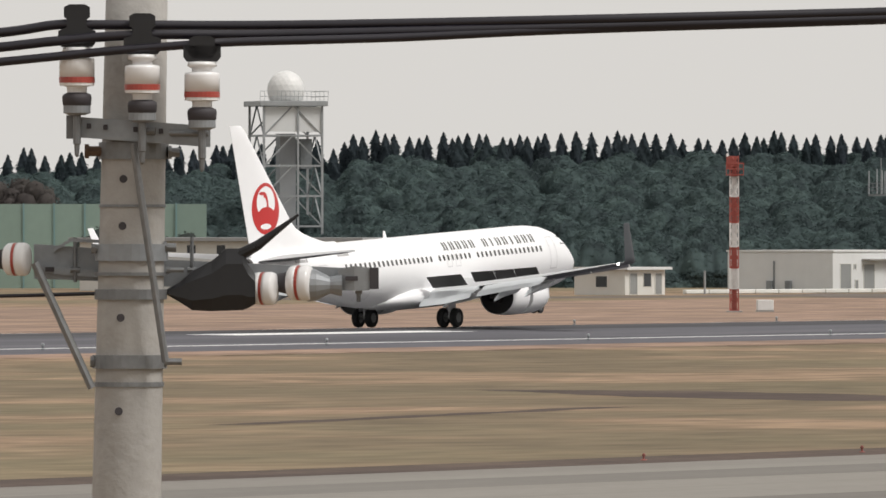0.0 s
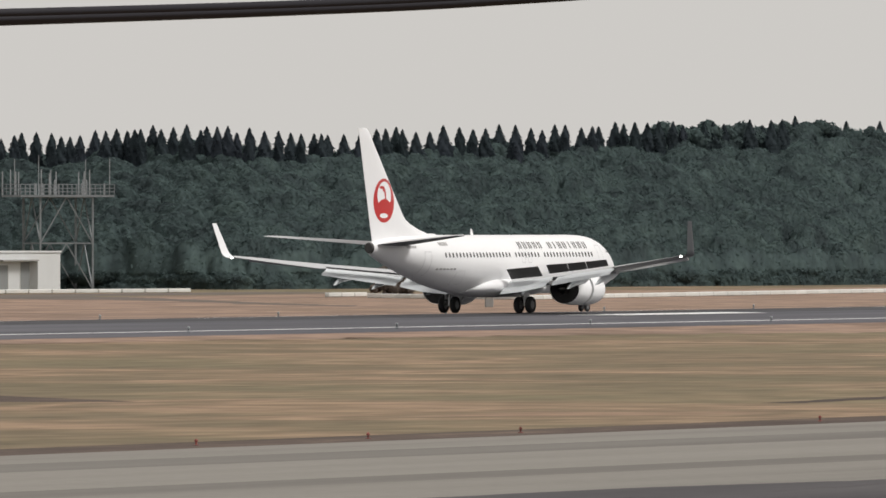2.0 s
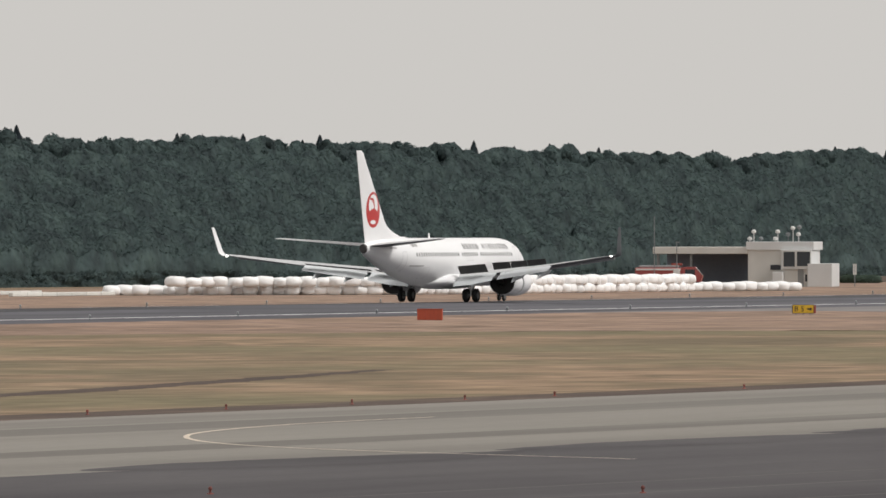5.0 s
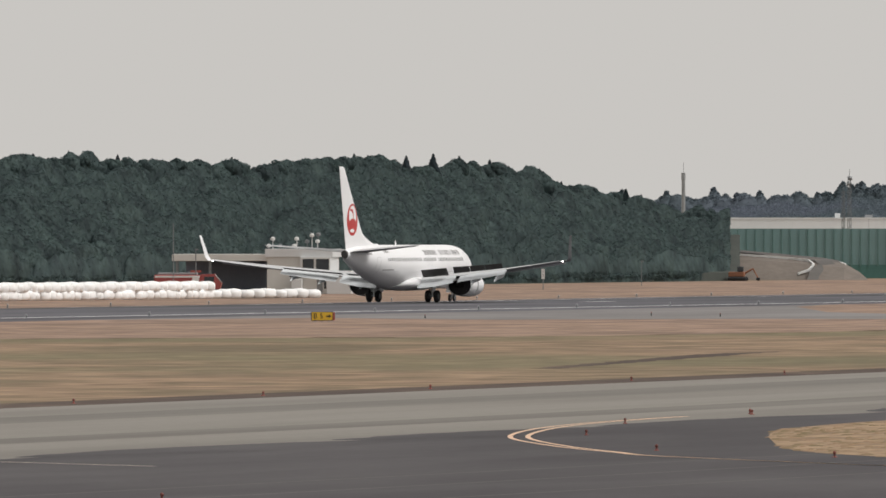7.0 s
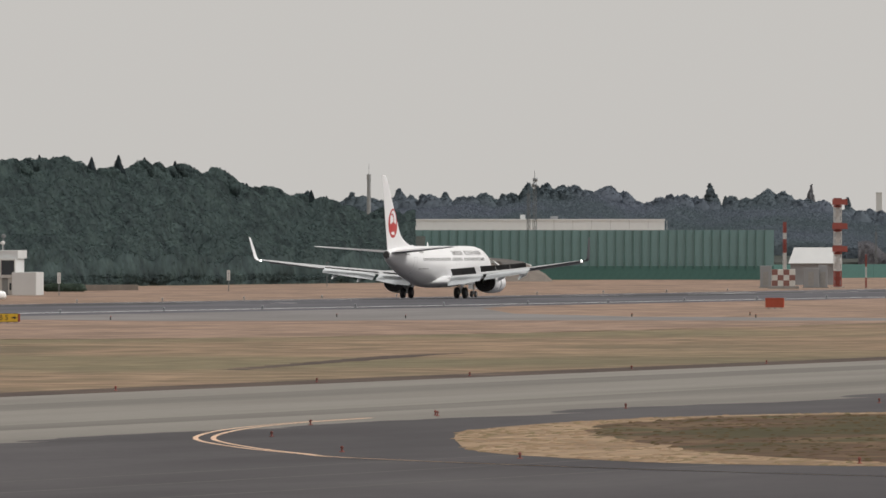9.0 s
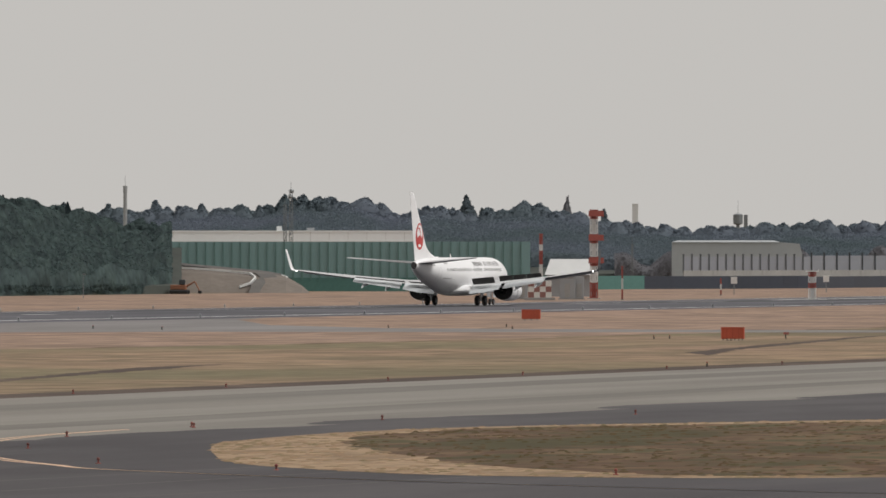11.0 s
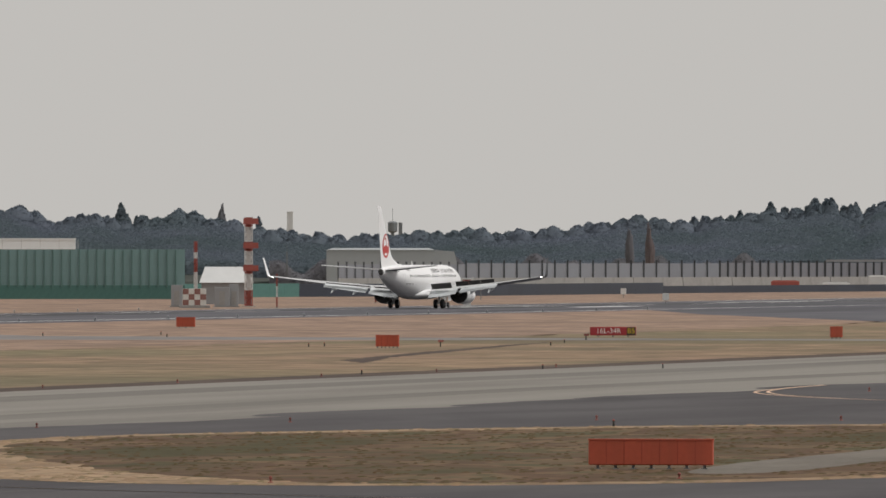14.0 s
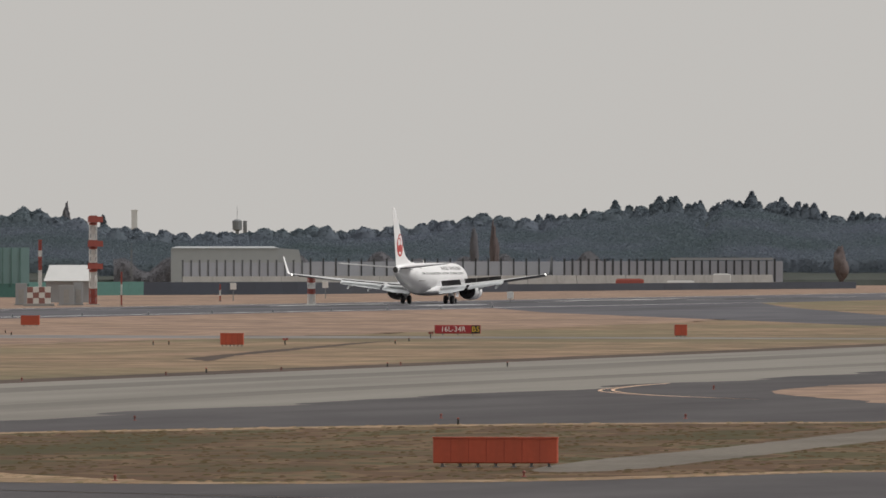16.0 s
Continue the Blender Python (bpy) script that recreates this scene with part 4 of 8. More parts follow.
# ---- woods ----
def foliage(name, colour, vary=0.3, drift=0.14, warm=(0.47, 0.53)):
    """Leaves: tone by spray, by tree and, broadly, over the wood."""
    m = bpy.data.materials.new(name)
    m.use_nodes = True
    nt = m.node_tree
    b = nt.nodes["Principled BSDF"]
    b.inputs["Roughness"].default_value = 0.85
    b.inputs["Specular IOR Level"].default_value = 0.08
    geo = nt.nodes.new("ShaderNodeNewGeometry")
    value = None
    tone = None
    for scale, detail, amount in ((drift, 3, vary), (1.1, 4, 0.55 * vary), (None, 0, 0.3 * vary)):
        r = nt.nodes.new("ShaderNodeMapRange")
        r.inputs[3].default_value, r.inputs[4].default_value = 1 - amount, 1 + amount
        if scale is None:
            nt.links.new(geo.outputs["Random Per Island"], r.inputs[0])
        else:
            n = nt.nodes.new("ShaderNodeTexNoise")
            n.inputs["Scale"].default_value, n.inputs["Detail"].default_value = scale, detail
            nt.links.new(geo.outputs["Position"], n.inputs["Vector"])
            r.inputs[1].default_value, r.inputs[2].default_value = 0.3, 0.7
            nt.links.new(n.outputs[0], r.inputs[0])
            tone = tone or n
        if value is None:
            value = r.outputs[0]
        else:
            mul = nt.nodes.new("ShaderNodeMath")
            mul.operation = "MULTIPLY"
            nt.links.new(value, mul.inputs[0])
            nt.links.new(r.outputs[0], mul.inputs[1])
            value = mul.outputs[0]
    hue = nt.nodes.new("ShaderNodeMapRange")
    hue.inputs[1].default_value, hue.inputs[2].default_value = 0.3, 0.7
    hue.inputs[3].default_value, hue.inputs[4].default_value = warm
    nt.links.new(tone.outputs[0], hue.inputs[0])
    hsv = nt.nodes.new("ShaderNodeHueSaturation")
    hsv.inputs["Color"].default_value = (*colour, 1)
    nt.links.new(value, hsv.inputs["Value"])
    nt.links.new(hue.outputs[0], hsv.inputs["Hue"])
    nt.links.new(hsv.outputs[0], b.inputs["Base Color"])
    thin, both = nt.nodes.new("ShaderNodeBsdfTranslucent"), nt.nodes.new("ShaderNodeMixShader")
    nt.links.new(hsv.outputs[0], thin.inputs["Color"])
    both.inputs[0].default_value = 0.45
    nt.links.new(b.outputs[0], both.inputs[1])
    nt.links.new(thin.outputs[0], both.inputs[2])
    nt.links.new(both.outputs[0], nt.nodes["Material Output"].inputs["Surface"])
    return m


LEAVES = foliage("evergreen_foliage", (0.093, 0.127, 0.129), 0.30, 0.3, (0.515, 0.465))
CEDAR = foliage("cedar_foliage", (0.052, 0.067, 0.077), 0.10)
# Aerial haze is put into both far colours: paler and bluer than LEAVES.
FAR_LEAVES = foliage("haze_toned_foliage", (0.172, 0.208, 0.240), 0.16, 0.035)
FAR_BARE = foliage("haze_toned_bare_wood", (0.215, 0.216, 0.236), 0.10)
BARK = plain("bark", (0.09, 0.075, 0.06), 0.9, vary=0.3)


def ball(n_lat, n_lon):
    v = [(0, 0, 1)]
    for i in range(1, n_lat):
        a = math.pi * i / n_lat
        v += [(math.sin(a) * math.cos(2 * math.pi * j / n_lon), math.sin(a) * math.sin(2 * math.pi * j / n_lon), math.cos(a)) for j in range(n_lon)]
    v.append((0, 0, -1))
    f = []
    for j in range(n_lon):
        f.append((0, 1 + j, 1 + (j + 1) % n_lon))
    for i in range(n_lat - 2):
        for j in range(n_lon):
            a, b2 = 1 + i * n_lon + j, 1 + i * n_lon + (j + 1) % n_lon
            f += [(a, a + n_lon, b2), (b2, a + n_lon, b2 + n_lon)]
    e = len(v) - 1
    for j in range(n_lon):
        f.append((e, e - n_lon + (j + 1) % n_lon, e - n_lon + j))
    return np.array(v), np.array(f)


def crowns(name, trees, material, seed, per=200, size=0.2, core=(8, 12), point=0.0):
    """Crowns in a mass: each tree (x, y, z of the crown's middle, radius, half height) is a lumpy body shingled with small leafy tufts; point narrows the tops."""
    rng = np.random.default_rng(seed)
    V, Fc, cnt = [], [], 0
    bv, bf = ball(*core)
    leaf = np.array([[1.0, 0.0], [-0.5, 0.8], [-0.5, -0.8]])

    def swell(d, ph):
        k = 1 + 0.10 * (np.sin(d[:, :1] * 4.3 + ph[0]) * np.sin(d[:, 1:2] * 4.7 + ph[1]) + np.sin(d[:, 2:] * 5.1 + ph[2]) * np.sin(d[:, :1] * 5.5 + d[:, 1:2] * 3.9 + ph[3]))
        k = k + 0.035 * np.sin(d[:, :1] * 11 + ph[4]) * np.sin(d[:, 1:2] * 12 + d[:, 2:] * 9 + ph[5])
        slim = 1 - point * np.clip(d[:, 2:], 0, 1) ** 1.3
        return d * k * np.concatenate([slim, slim, np.ones_like(slim)], 1)

    for x, y, z, r, h in trees:
        ph = rng.uniform(0, 6.28, 6)
        V.append(swell(bv, ph) * [r * 0.985, r * 0.985, h * 0.985] + [x, y, z])
        Fc.append(bf + cnt)
        cnt += len(bv)
        d = rng.normal(size=(per, 3))
        d /= np.linalg.norm(d, axis=1)[:, None]
        d[:, 2] = np.where(d[:, 2] < -0.35, -d[:, 2], d[:, 2])
        c = swell(d, ph) * [r, r, h] * rng.uniform(0.99, 1.05, (per, 1)) + [x, y, z]
        n = d / [r, r, h] * r + rng.normal(size=(per, 3)) * 0.17 + [0, 0, 0.12]
        n /= np.linalg.norm(n, axis=1)[:, None]
        t1 = np.cross(n, rng.normal(size=(per, 3)))
        t1 /= np.linalg.norm(t1, axis=1)[:, None] + 1e-9
        t2 = np.cross(n, t1)
        s = (rng.uniform(0.6, 1.4, per) * size)[:, None]
        v = np.stack([c + (t1 * q[0] + t2 * q[1]) * s for q in leaf], 1)
        V.append(v.reshape(-1, 3))
        Fc.append(np.arange(per * 3).reshape(-1, 3) + cnt)
        cnt += per * 3
    return new(name, raw_mesh(name, np.concatenate(V), np.concatenate(Fc), material, True))


def domes(name, trees, material, seed, core=(14, 20), point=0.0, rough=1.0, sprigs=0):
    """Crowns in a mass: each tree (x, y, z of the crown's middle, radius, half height) is a full rounded crown of boughs within boughs; point narrows the tops."""
    rng = np.random.default_rng(seed)
    V, Fc, cnt = [], [], 0
    bv, bf = ball(*core)
    sv, sf = ball(4, 6)
    for x, y, z, r, h in trees:
        k = np.ones(len(bv))
        for freq, amp in ((2.6, 0.12), (4.6, 0.10), (8.0, 0.07)):
            q = rng.normal(size=(3, 3))
            q /= np.linalg.norm(q, axis=1)[:, None]
            w = np.sin(bv @ q.T * freq + rng.uniform(0, 6.28, 3))
            k += rough * amp * (w[:, 0] * w[:, 1] + 0.6 * w[:, 2])
        k += rng.normal(size=len(bv)) * 0.03 * rough
        slim = 1 - point * np.clip(bv[:, 2], 0, 1) ** 1.3
        V.append(bv * k[:, None] * np.stack([slim, slim, np.ones_like(slim)], 1) * [r, r, h] + [x, y, z])
        Fc.append(bf + cnt)
        cnt += len(bv)
        crown = V[-1]
        # small outer boughs that break the crown's edge
        for i in (rng.choice(len(bv) * 2 // 3, sprigs, replace=False) if sprigs else ()):
            w = r * rng.uniform(0.10, 0.20)
            V.append(crown[i] + sv * w * [1, 1, 0.8] * (1 + rng.normal(size=(len(sv), 1)) * 0.12) - bv[i] * w * 0.45)
            Fc.append(sf + cnt)
            cnt += len(sv)
    return new(name, raw_mesh(name, np.concatenate(V), np.concatenate(Fc), material, True))


def leafy(name, trees, material, seed, clumps=7, sprays=36, size=0.22, point=0.0):
    """Crowns in a mass: each tree (x, y, z of the crown's middle, radius, half height) is a cluster of rounded boughs, each thick with small leaf sprays; point gathers the boughs to a peak."""
    rng = np.random.default_rng(seed)
    V, Fc, cnt = [], [], 0
    bv, bf = ball(4, 7)
    leaf = np.array([[1.0, 0.0], [-0.5, 0.85], [-0.5, -0.85]])
    for x, y, z, r, h in trees:
        d = rng.normal(size=(clumps, 3))
        d[:, 2] = np.abs(d[:, 2]) * 1.1 - 0.35
        d /= np.linalg.norm(d, axis=1)[:, None]
        d[0] = (0, 0, 1)
        slim = 1 - point * np.clip(d[:, 2:], 0, 1)
        mid = d * [r, r, h] * np.concatenate([slim, slim, np.ones_like(slim)], 1) * 0.56 + [x, y, z]
        for i in range(clumps):
            w = r * rng.uniform(0.46, 0.66) * (1 - 0.45 * point * max(0.0, d[i, 2]))
            V.append(bv * w * 0.92 * (1 + rng.normal(size=(len(bv), 1)) * 0.06) + mid[i])
            Fc.append(bf + cnt)
            cnt += len(bv)
            q = rng.normal(size=(sprays, 3)) + d[i] * 0.9
            q /= np.linalg.norm(q, axis=1)[:, None]
            c = mid[i] + q * w * rng.uniform(0.9, 1.08, (sprays, 1))
            n = q + rng.normal(size=(sprays, 3)) * 0.34
            n /= np.linalg.norm(n, axis=1)[:, None]
            t1 = np.cross(n, rng.normal(size=(sprays, 3)))
            t1 /= np.linalg.norm(t1, axis=1)[:, None] + 1e-9
            t2 = np.cross(n, t1)
            k = (rng.uniform(0.6, 1.3, sprays) * size)[:, None]
            V.append(np.stack([c + (t1 * e[0] + t2 * e[1]) * k for e in leaf], 1).reshape(-1, 3))
            Fc.append(np.arange(sprays * 3).reshape(-1, 3) + cnt)
            cnt += sprays * 3
    return new(name, raw_mesh(name, np.concatenate(V), np.concatenate(Fc), material, True))


def ramp(pairs, x):
    for (xa, a), (xb, b) in zip(pairs, pairs[1:]):
        if min(xa, xb) <= x <= max(xa, xb):
            return a + (b - a) * (x - xa) / (xb - xa)
    return pairs[0][1] if abs(x - pairs[0][0]) < abs(x - pairs[-1][0]) else pairs[-1][1]


# skyline of the near wood: bearing, and rise of the sight line in thousandths
SKY_NEAR = [(32.81, 5.98), (32.62, 6.24), (32.19, 5.98), (31.04, 7.0), (30.97, 6.0), (30.89, 7.75), (30.58, 7.75), (30.27, 7.5), (29.66, 7.8), (29.20, 7.5), (28.75, 7.7), (28.40, 7.7), (27.94, 7.65), (27.40, 8.5), (26.79, 8.0), (26.22, 8.3), (25.65, 8.55), (25.39, 8.42), (25.04, 8.92), (24.53, 8.77), (23.99, 8.87), (23.95, 8.67), (23.56, 8.32), (23.13, 8.52), (23.09, 8.22), (22.70, 7.67), (22.12, 7.92), (21.55, 7.42), (21.29, 7.47), (20.57, 6.77), (20.00, 6.67), (19.98, 6.49), (19.42, 6.37), (19.41, 6.19), (18.83, 6.89), (18.65, 6.27), (18.40, 6.49), (18.11, 5.99), (17.83, 4.39), (17.54, 3.38), (17.25, 2.18)]
EDGE_X = [(33.5, -640), (31.0, -600), (28.5, -552), (27.0, -520), (24, -500), (20.5, -487), (17.0, -484), (16.9, -480)]


def wood_front(az):
    """Distance of the wood's near edge at a bearing."""
    return -ramp(EDGE_X, az) / math.sin(radians(az))


def tops(S, T, cell, seed, peak=0.0):
    """Rounded crowns side by side over a surface (distances along it and up it): 0 in the gaps, about 1 on a crown's top; peak sharpens them."""
    rng = np.random.default_rng(seed)
    size = 4096
    jit, hgt = rng.uniform(0.1, 0.9, (size, 2)), rng.uniform(0.45, 1.25, size)
    ci, cj = np.floor(S / cell).astype(int), np.floor(T / cell).astype(int)
    best = np.zeros(S.shape)
    for di in (-1, 0, 1):
        for dj in (-1, 0, 1):
            a, b = ci + di, cj + dj
            h = (a * 73856093 ^ b * 19349663) % size
            q = np.hypot(S / cell - a - jit[h, 0], T / cell - b - jit[h, 1]) / 0.8
            dome = np.sqrt(np.clip(1 - q * q, 0, 1)) * (1 - peak) + np.clip(1 - q, 0, 1) * peak
            best = np.maximum(best, dome * hgt[h])
    return best


def sprays(name, V, Fc, per, size, material, label, seed, turn=0.28):
    """Leaf sprays turned every way, strewn over a surface (per: how many to a facet, turn: how far they stray from lying on it)."""
    rng = np.random.default_rng(seed + 40)
    f = Fc[rng.integers(0, len(Fc), int(len(Fc) * per))]
    a, b, c = V[f[:, 0]], V[f[:, 1]], V[f[:, 2]]
    w = rng.dirichlet((1, 1, 1), len(f))
    p = a * w[:, :1] + b * w[:, 1:2] + c * w[:, 2:]
    n = np.cross(b - a, c - a)
    n /= np.linalg.norm(n, axis=1)[:, None] + 1e-9
    n = n + rng.normal(size=n.shape) * turn
    n /= np.linalg.norm(n, axis=1)[:, None]
    t1 = np.cross(n, rng.normal(size=n.shape))
    t1 /= np.linalg.norm(t1, axis=1)[:, None] + 1e-9
    t2 = np.cross(n, t1)
    k = (rng.uniform(0.6, 1.4, len(p)) * size)[:, None]
    L = np.stack([p + (t1 * x + t2 * y) * k for x, y in ((1.0, 0.0), (-0.5, 0.85), (-0.5, -0.85))], 1).reshape(-1, 3)
    tagged(new(name, raw_mesh(name, L, np.arange(len(L)).reshape(-1, 3), material)), label, "woodland", "", "stuff")


def mesh_arrays(me):
    """A triangle mesh's points and corners."""
    V, Fc = np.empty(len(me.vertices) * 3), np.empty(len(me.polygons) * 3, int)
    me.vertices.foreach_get("co", V)
    me.loops.foreach_get("vertex_index", Fc)
    return V.reshape(-1, 3), Fc.reshape(-1, 3)


def canopy(name, lo, hi, front_of, deep, top_of, wall, cell, amp, res, material, label, seed, spray, peak=None, per=1.3, turn=0.28):
    """A wood as one leafy sheet: its front wall, then crowns rising over the slope behind, thick with leaf sprays."""
    rng = np.random.default_rng(seed)
    mean = front_of((lo + hi) / 2)
    az = np.linspace(hi, lo, int(radians(hi - lo) * mean / res))
    front = np.array([front_of(a) for a in az]) + 3.0
    v = np.linspace(0, 1, max(4, int(wall / res)))[:-1]
    u = np.linspace(0, 1, int(deep / (1.6 * res)))
    A = np.repeat(az[:, None], len(v) + len(u) + 1, 1)
    F = np.repeat(front[:, None], A.shape[1], 1)
    D = F + np.concatenate([v * 0.8, 0.8 + u * deep, [deep + 5]])[None]
    U = np.concatenate([v * 0, u, [1.0]])[None]
    Z = top_of(A, U, D)
    Z[:, :len(v)] = LOW - 0.05 + (Z[:, len(v)][:, None] - LOW) * v[None]
    S = np.cumsum(np.concatenate([[0], np.radians(-np.diff(az)) * front[1:]]))[:, None] + 0 * A
    T = np.concatenate([v * wall, wall + u * deep * 0.8, [wall + deep * 0.8]])[None] + 0 * A
    P = 0.0 if peak is None else peak(A)
    bump = amp * (tops(S, T, cell, seed, P) + 0.55 * tops(S + 7.3, T + 3.1, cell / 2.2, seed + 1) + 0.12 * tops(S, T, cell / 6, seed + 2)) + rng.normal(size=A.shape) * 0.012 * amp
    on_wall = (np.arange(A.shape[1]) < len(v))[None]
    D = D - bump * np.where(on_wall, 0.9, 0.35)
    Z = Z + bump * np.where(on_wall, 0.15, 0.85)
    Z[:, 0] = Z[:, -1] = LOW - 0.05
    X, Y = -D * np.sin(np.radians(A)), D * np.cos(np.radians(A))
    V = np.stack([X, Y, Z], -1).reshape(-1, 3)
    n, m = A.shape
    i = (np.arange(n - 1)[:, None] * m + np.arange(m - 1)[None]).ravel()
    Fc = np.concatenate([np.stack([i, i + m, i + m + 1], 1), np.stack([i, i + m + 1, i + 1], 1)])
    sheet_me = raw_mesh(name, V, Fc, material, True)
    tagged(new(name, sheet_me), label, "woodland", "", "stuff")
    sprays(name + "_leaves", V, Fc, per, spray, material, "leaf sprays of the " + label, seed, turn)


def skyline(table, az):
    return np.interp(az, [r[0] for r in table][::-1], [r[1] for r in table][::-1]) / 1000


def near_top(az, u, d):
    """Height of the near wood's slope, before its crowns."""
    front = (LOW + 3.6 - 6.16) / np.interp(az, [17, 33], [1660, 1180])
    u = u + 0 * az
    rise = front + (skyline(SKY_NEAR, az) - front) * u ** 0.9
    return 6.16 + d * rise - 2.6 - np.interp(az, [23.6, 25.2], [0.0, 2.0]) * (u > 0.6) * (u - 0.6) / 0.4


canopy("woodland", 17.0, 33.3, wood_front, 56.0, near_top, 3.2, 4.0, 2.3, 0.22, LEAVES, "dense dark evergreen wood covering a low rise", 3, 0.27)


# single crowns along the near wood's crest
CREST = np.random.default_rng(77)
crest = []
a = 24.9
while a > 17.1:
    d = wood_front(a) + 56
    r = CREST.uniform(1.0, 2.1)
    top = 6.16 + d * float(skyline(SKY_NEAR, a)) + CREST.uniform(-0.7, 0.35)
    crest.append((*spot(a, d), top - r * 0.9, r, r * 0.9))
    a -= math.degrees(r * CREST.uniform(0.7, 1.5) / d)
tagged(leafy("woodland_crest", crest, LEAVES, 5, 8, 60, 0.22, 0.15), "uneven evergreen crowns along the wood's crest", "woodland", "", "stuff")


def ground_rise(name, lo, hi, front_of, sky, deep, material, label, cut=1.5):
    """The bank under a wood, from its edge up to below the crowns."""
    vs, fs = [], []
    n = 60
    for i in range(n):
        az = hi + (lo - hi) * i / (n - 1)
        d0 = front_of(az)
        s = ramp(sky, az) / 1000
        for u, dz in ((0.0, None), (0.02, 1.0), (0.5, None), (1.0, None), (1.6, None)):
            d = d0 + 2 + u * deep
            if u == 0:
                z = LOW - 0.05
            elif u == 0.02:
                z = LOW + 1.2
            elif u > 1.1:
                z = LOW
            else:
                z = max(LOW, 6.16 + d * (s * u - 0.002 * (1 - u)) - cut - 2.2)
            vs.append((*spot(az, d), z))
    for i in range(n - 1):
        for j in range(4):
            fs.append((i * 5 + j, i * 5 + j + 1, i * 5 + j + 6, i * 5 + j + 5))
    return tagged(new(name, fixed(mesh_of(name, vs, fs, material))), label, "", "", "structure")


# Litter darkened: the shade under the crowns is put into its colour.
SHADED_LITTER = plain("shaded_leaf_litter", (0.045, 0.052, 0.045), 0.9, vary=0.3, scale=0.05)
ground_rise("hillside", 16.95, 33.3, wood_front, SKY_NEAR, 56, SHADED_LITTER, "low hillside under the wood, deep shade put into its colour")


def cedar_mesh(name, seed, tall=7.0, wide=1.15):
    """A slim spire, steep at the tip, of small ragged sprays."""
    rng = np.random.default_rng(seed)
    V, Fc, cnt = [], [], 0
    ph = rng.uniform(0, 6.28, 4)

    def girth(z, a):
        below = tall - z
        g = min(wide, 0.02 + 0.36 * below) + 0.06 * max(0.0, below - 2.0) if below > 0 else 0.0
        tier = (below * 2.1 + 0.25 * math.sin(2 * a + ph[2])) % 1.0
        return g * (0.93 + 0.09 * tier + 0.15 * math.sin(3 * a + ph[0] + 1.7 * z) + 0.15 * math.sin(5 * a - ph[1] + 4.1 * z))

    m, lev = 12, 48
    rows = [(q / lev) ** 0.75 * tall for q in range(lev + 1)]
    cone = [[girth(z, 6.283 * j / m) * math.cos(6.283 * j / m), girth(z, 6.283 * j / m) * math.sin(6.283 * j / m), z] for z in rows for j in range(m)]
    V.append(np.array(cone))
    Fc.append(np.array([t3 for q in range(lev) for j in range(m) for t3 in ((q * m + j, q * m + (j + 1) % m, (q + 1) * m + j), (q * m + (j + 1) % m, (q + 1) * m + (j + 1) % m, (q + 1) * m + j))]))
    cnt += len(cone)
    leaf = np.array([[1.0, 0.0], [-0.6, 0.6], [-0.6, -0.6]])
    for q in range(260):
        z, a = tall * (1 - 0.75 * rng.uniform() ** 1.5), rng.uniform(0, 6.283)
        g = girth(z, a) * rng.uniform(0.95, 1.25)
        c = np.array([g * math.cos(a), g * math.sin(a), z - 0.05])
        t1 = np.array([math.cos(a), math.sin(a), -0.55]) + rng.normal(size=3) * 0.2
        t2 = np.cross(t1, rng.normal(size=3))
        t2 /= np.linalg.norm(t2) + 1e-9
        V.append(np.array([c + (t1 * e[0] + t2 * e[1]) * 0.16 for e in leaf]))
        Fc.append(np.array([[cnt, cnt + 1, cnt + 2]]))
        cnt += 3
    return raw_mesh(name, np.concatenate(V), np.concatenate(Fc), CEDAR, True)


CEDARS = [cedar_mesh("crown", 20 + i, t, w) for i, (t, w) in enumerate(((7.5, 0.72), (6.5, 0.55), (8.2, 0.95), (6.0, 0.62), (7.0, 0.5)))]
TRUNK = Shape().rod((0, 0, -3.0), (0, 0, 3.5), 0.2, 0.08, 7).mesh("trunk", BARK)


def cedar(az, d, top, k):
    tall = (7.5, 6.5, 8.2, 6.0, 7.0)[k % 5]
    x, y = spot(az, d)
    t = thing("cedar_tree", "slender dark cedar rising above the wood", "tree", pose(x, y, top - tall, 0, 0, 37 * k), "cedars on the skyline")
    part("trunk", TRUNK, None, t)
    part("crown", CEDARS[k % 5], None, t)


SPIRES = np.random.default_rng(61)
az = 33.0
while az > 17.2:
    dense = az > 24.3
    d = wood_front(az) + (52 if dense else 57)
    top = 6.16 + d * ramp(SKY_NEAR, az) / 1000 + (SPIRES.uniform(-0.35, 0.5) if dense else SPIRES.uniform(0.0, 1.3))
    cedar(az, d + SPIRES.uniform(-2, 5), top, int(SPIRES.integers(0, 60)))
    az -= SPIRES.uniform(0.03, 0.085) if dense else (SPIRES.uniform(0.06, 0.5) if az > 19.5 else SPIRES.uniform(0.05, 0.18))

# ---- distant woods beyond the airfield's end ----
SKY_FAR = [(17.40, 3.18), (17.11, 3.28), (16.82, 3.58), (16.74, 3.86), (16.60, 3.36), (16.54, 3.58), (16.40, 4.21), (16.25, 4.04), (16.06, 4.51), (16.05, 4.39), (15.90, 3.43), (15.88, 3.36), (15.68, 3.86), (15.51, 3.11), (15.17, 3.71), (14.88, 3.01), (14.73, 2.11), (14.45, 1.85), (14.16, 1.90), (13.79, 2.31), (13.59, 2.01), (13.32, 2.38), (12.89, 3.28), (12.57, 2.88), (12.46, 3.68), (12.17, 3.88), (11.88, 4.59), (11.74, 3.68), (11.65, 4.89), (11.48, 4.69), (11.31, 3.98), (11.02, 3.48), (10.83, 3.78)]


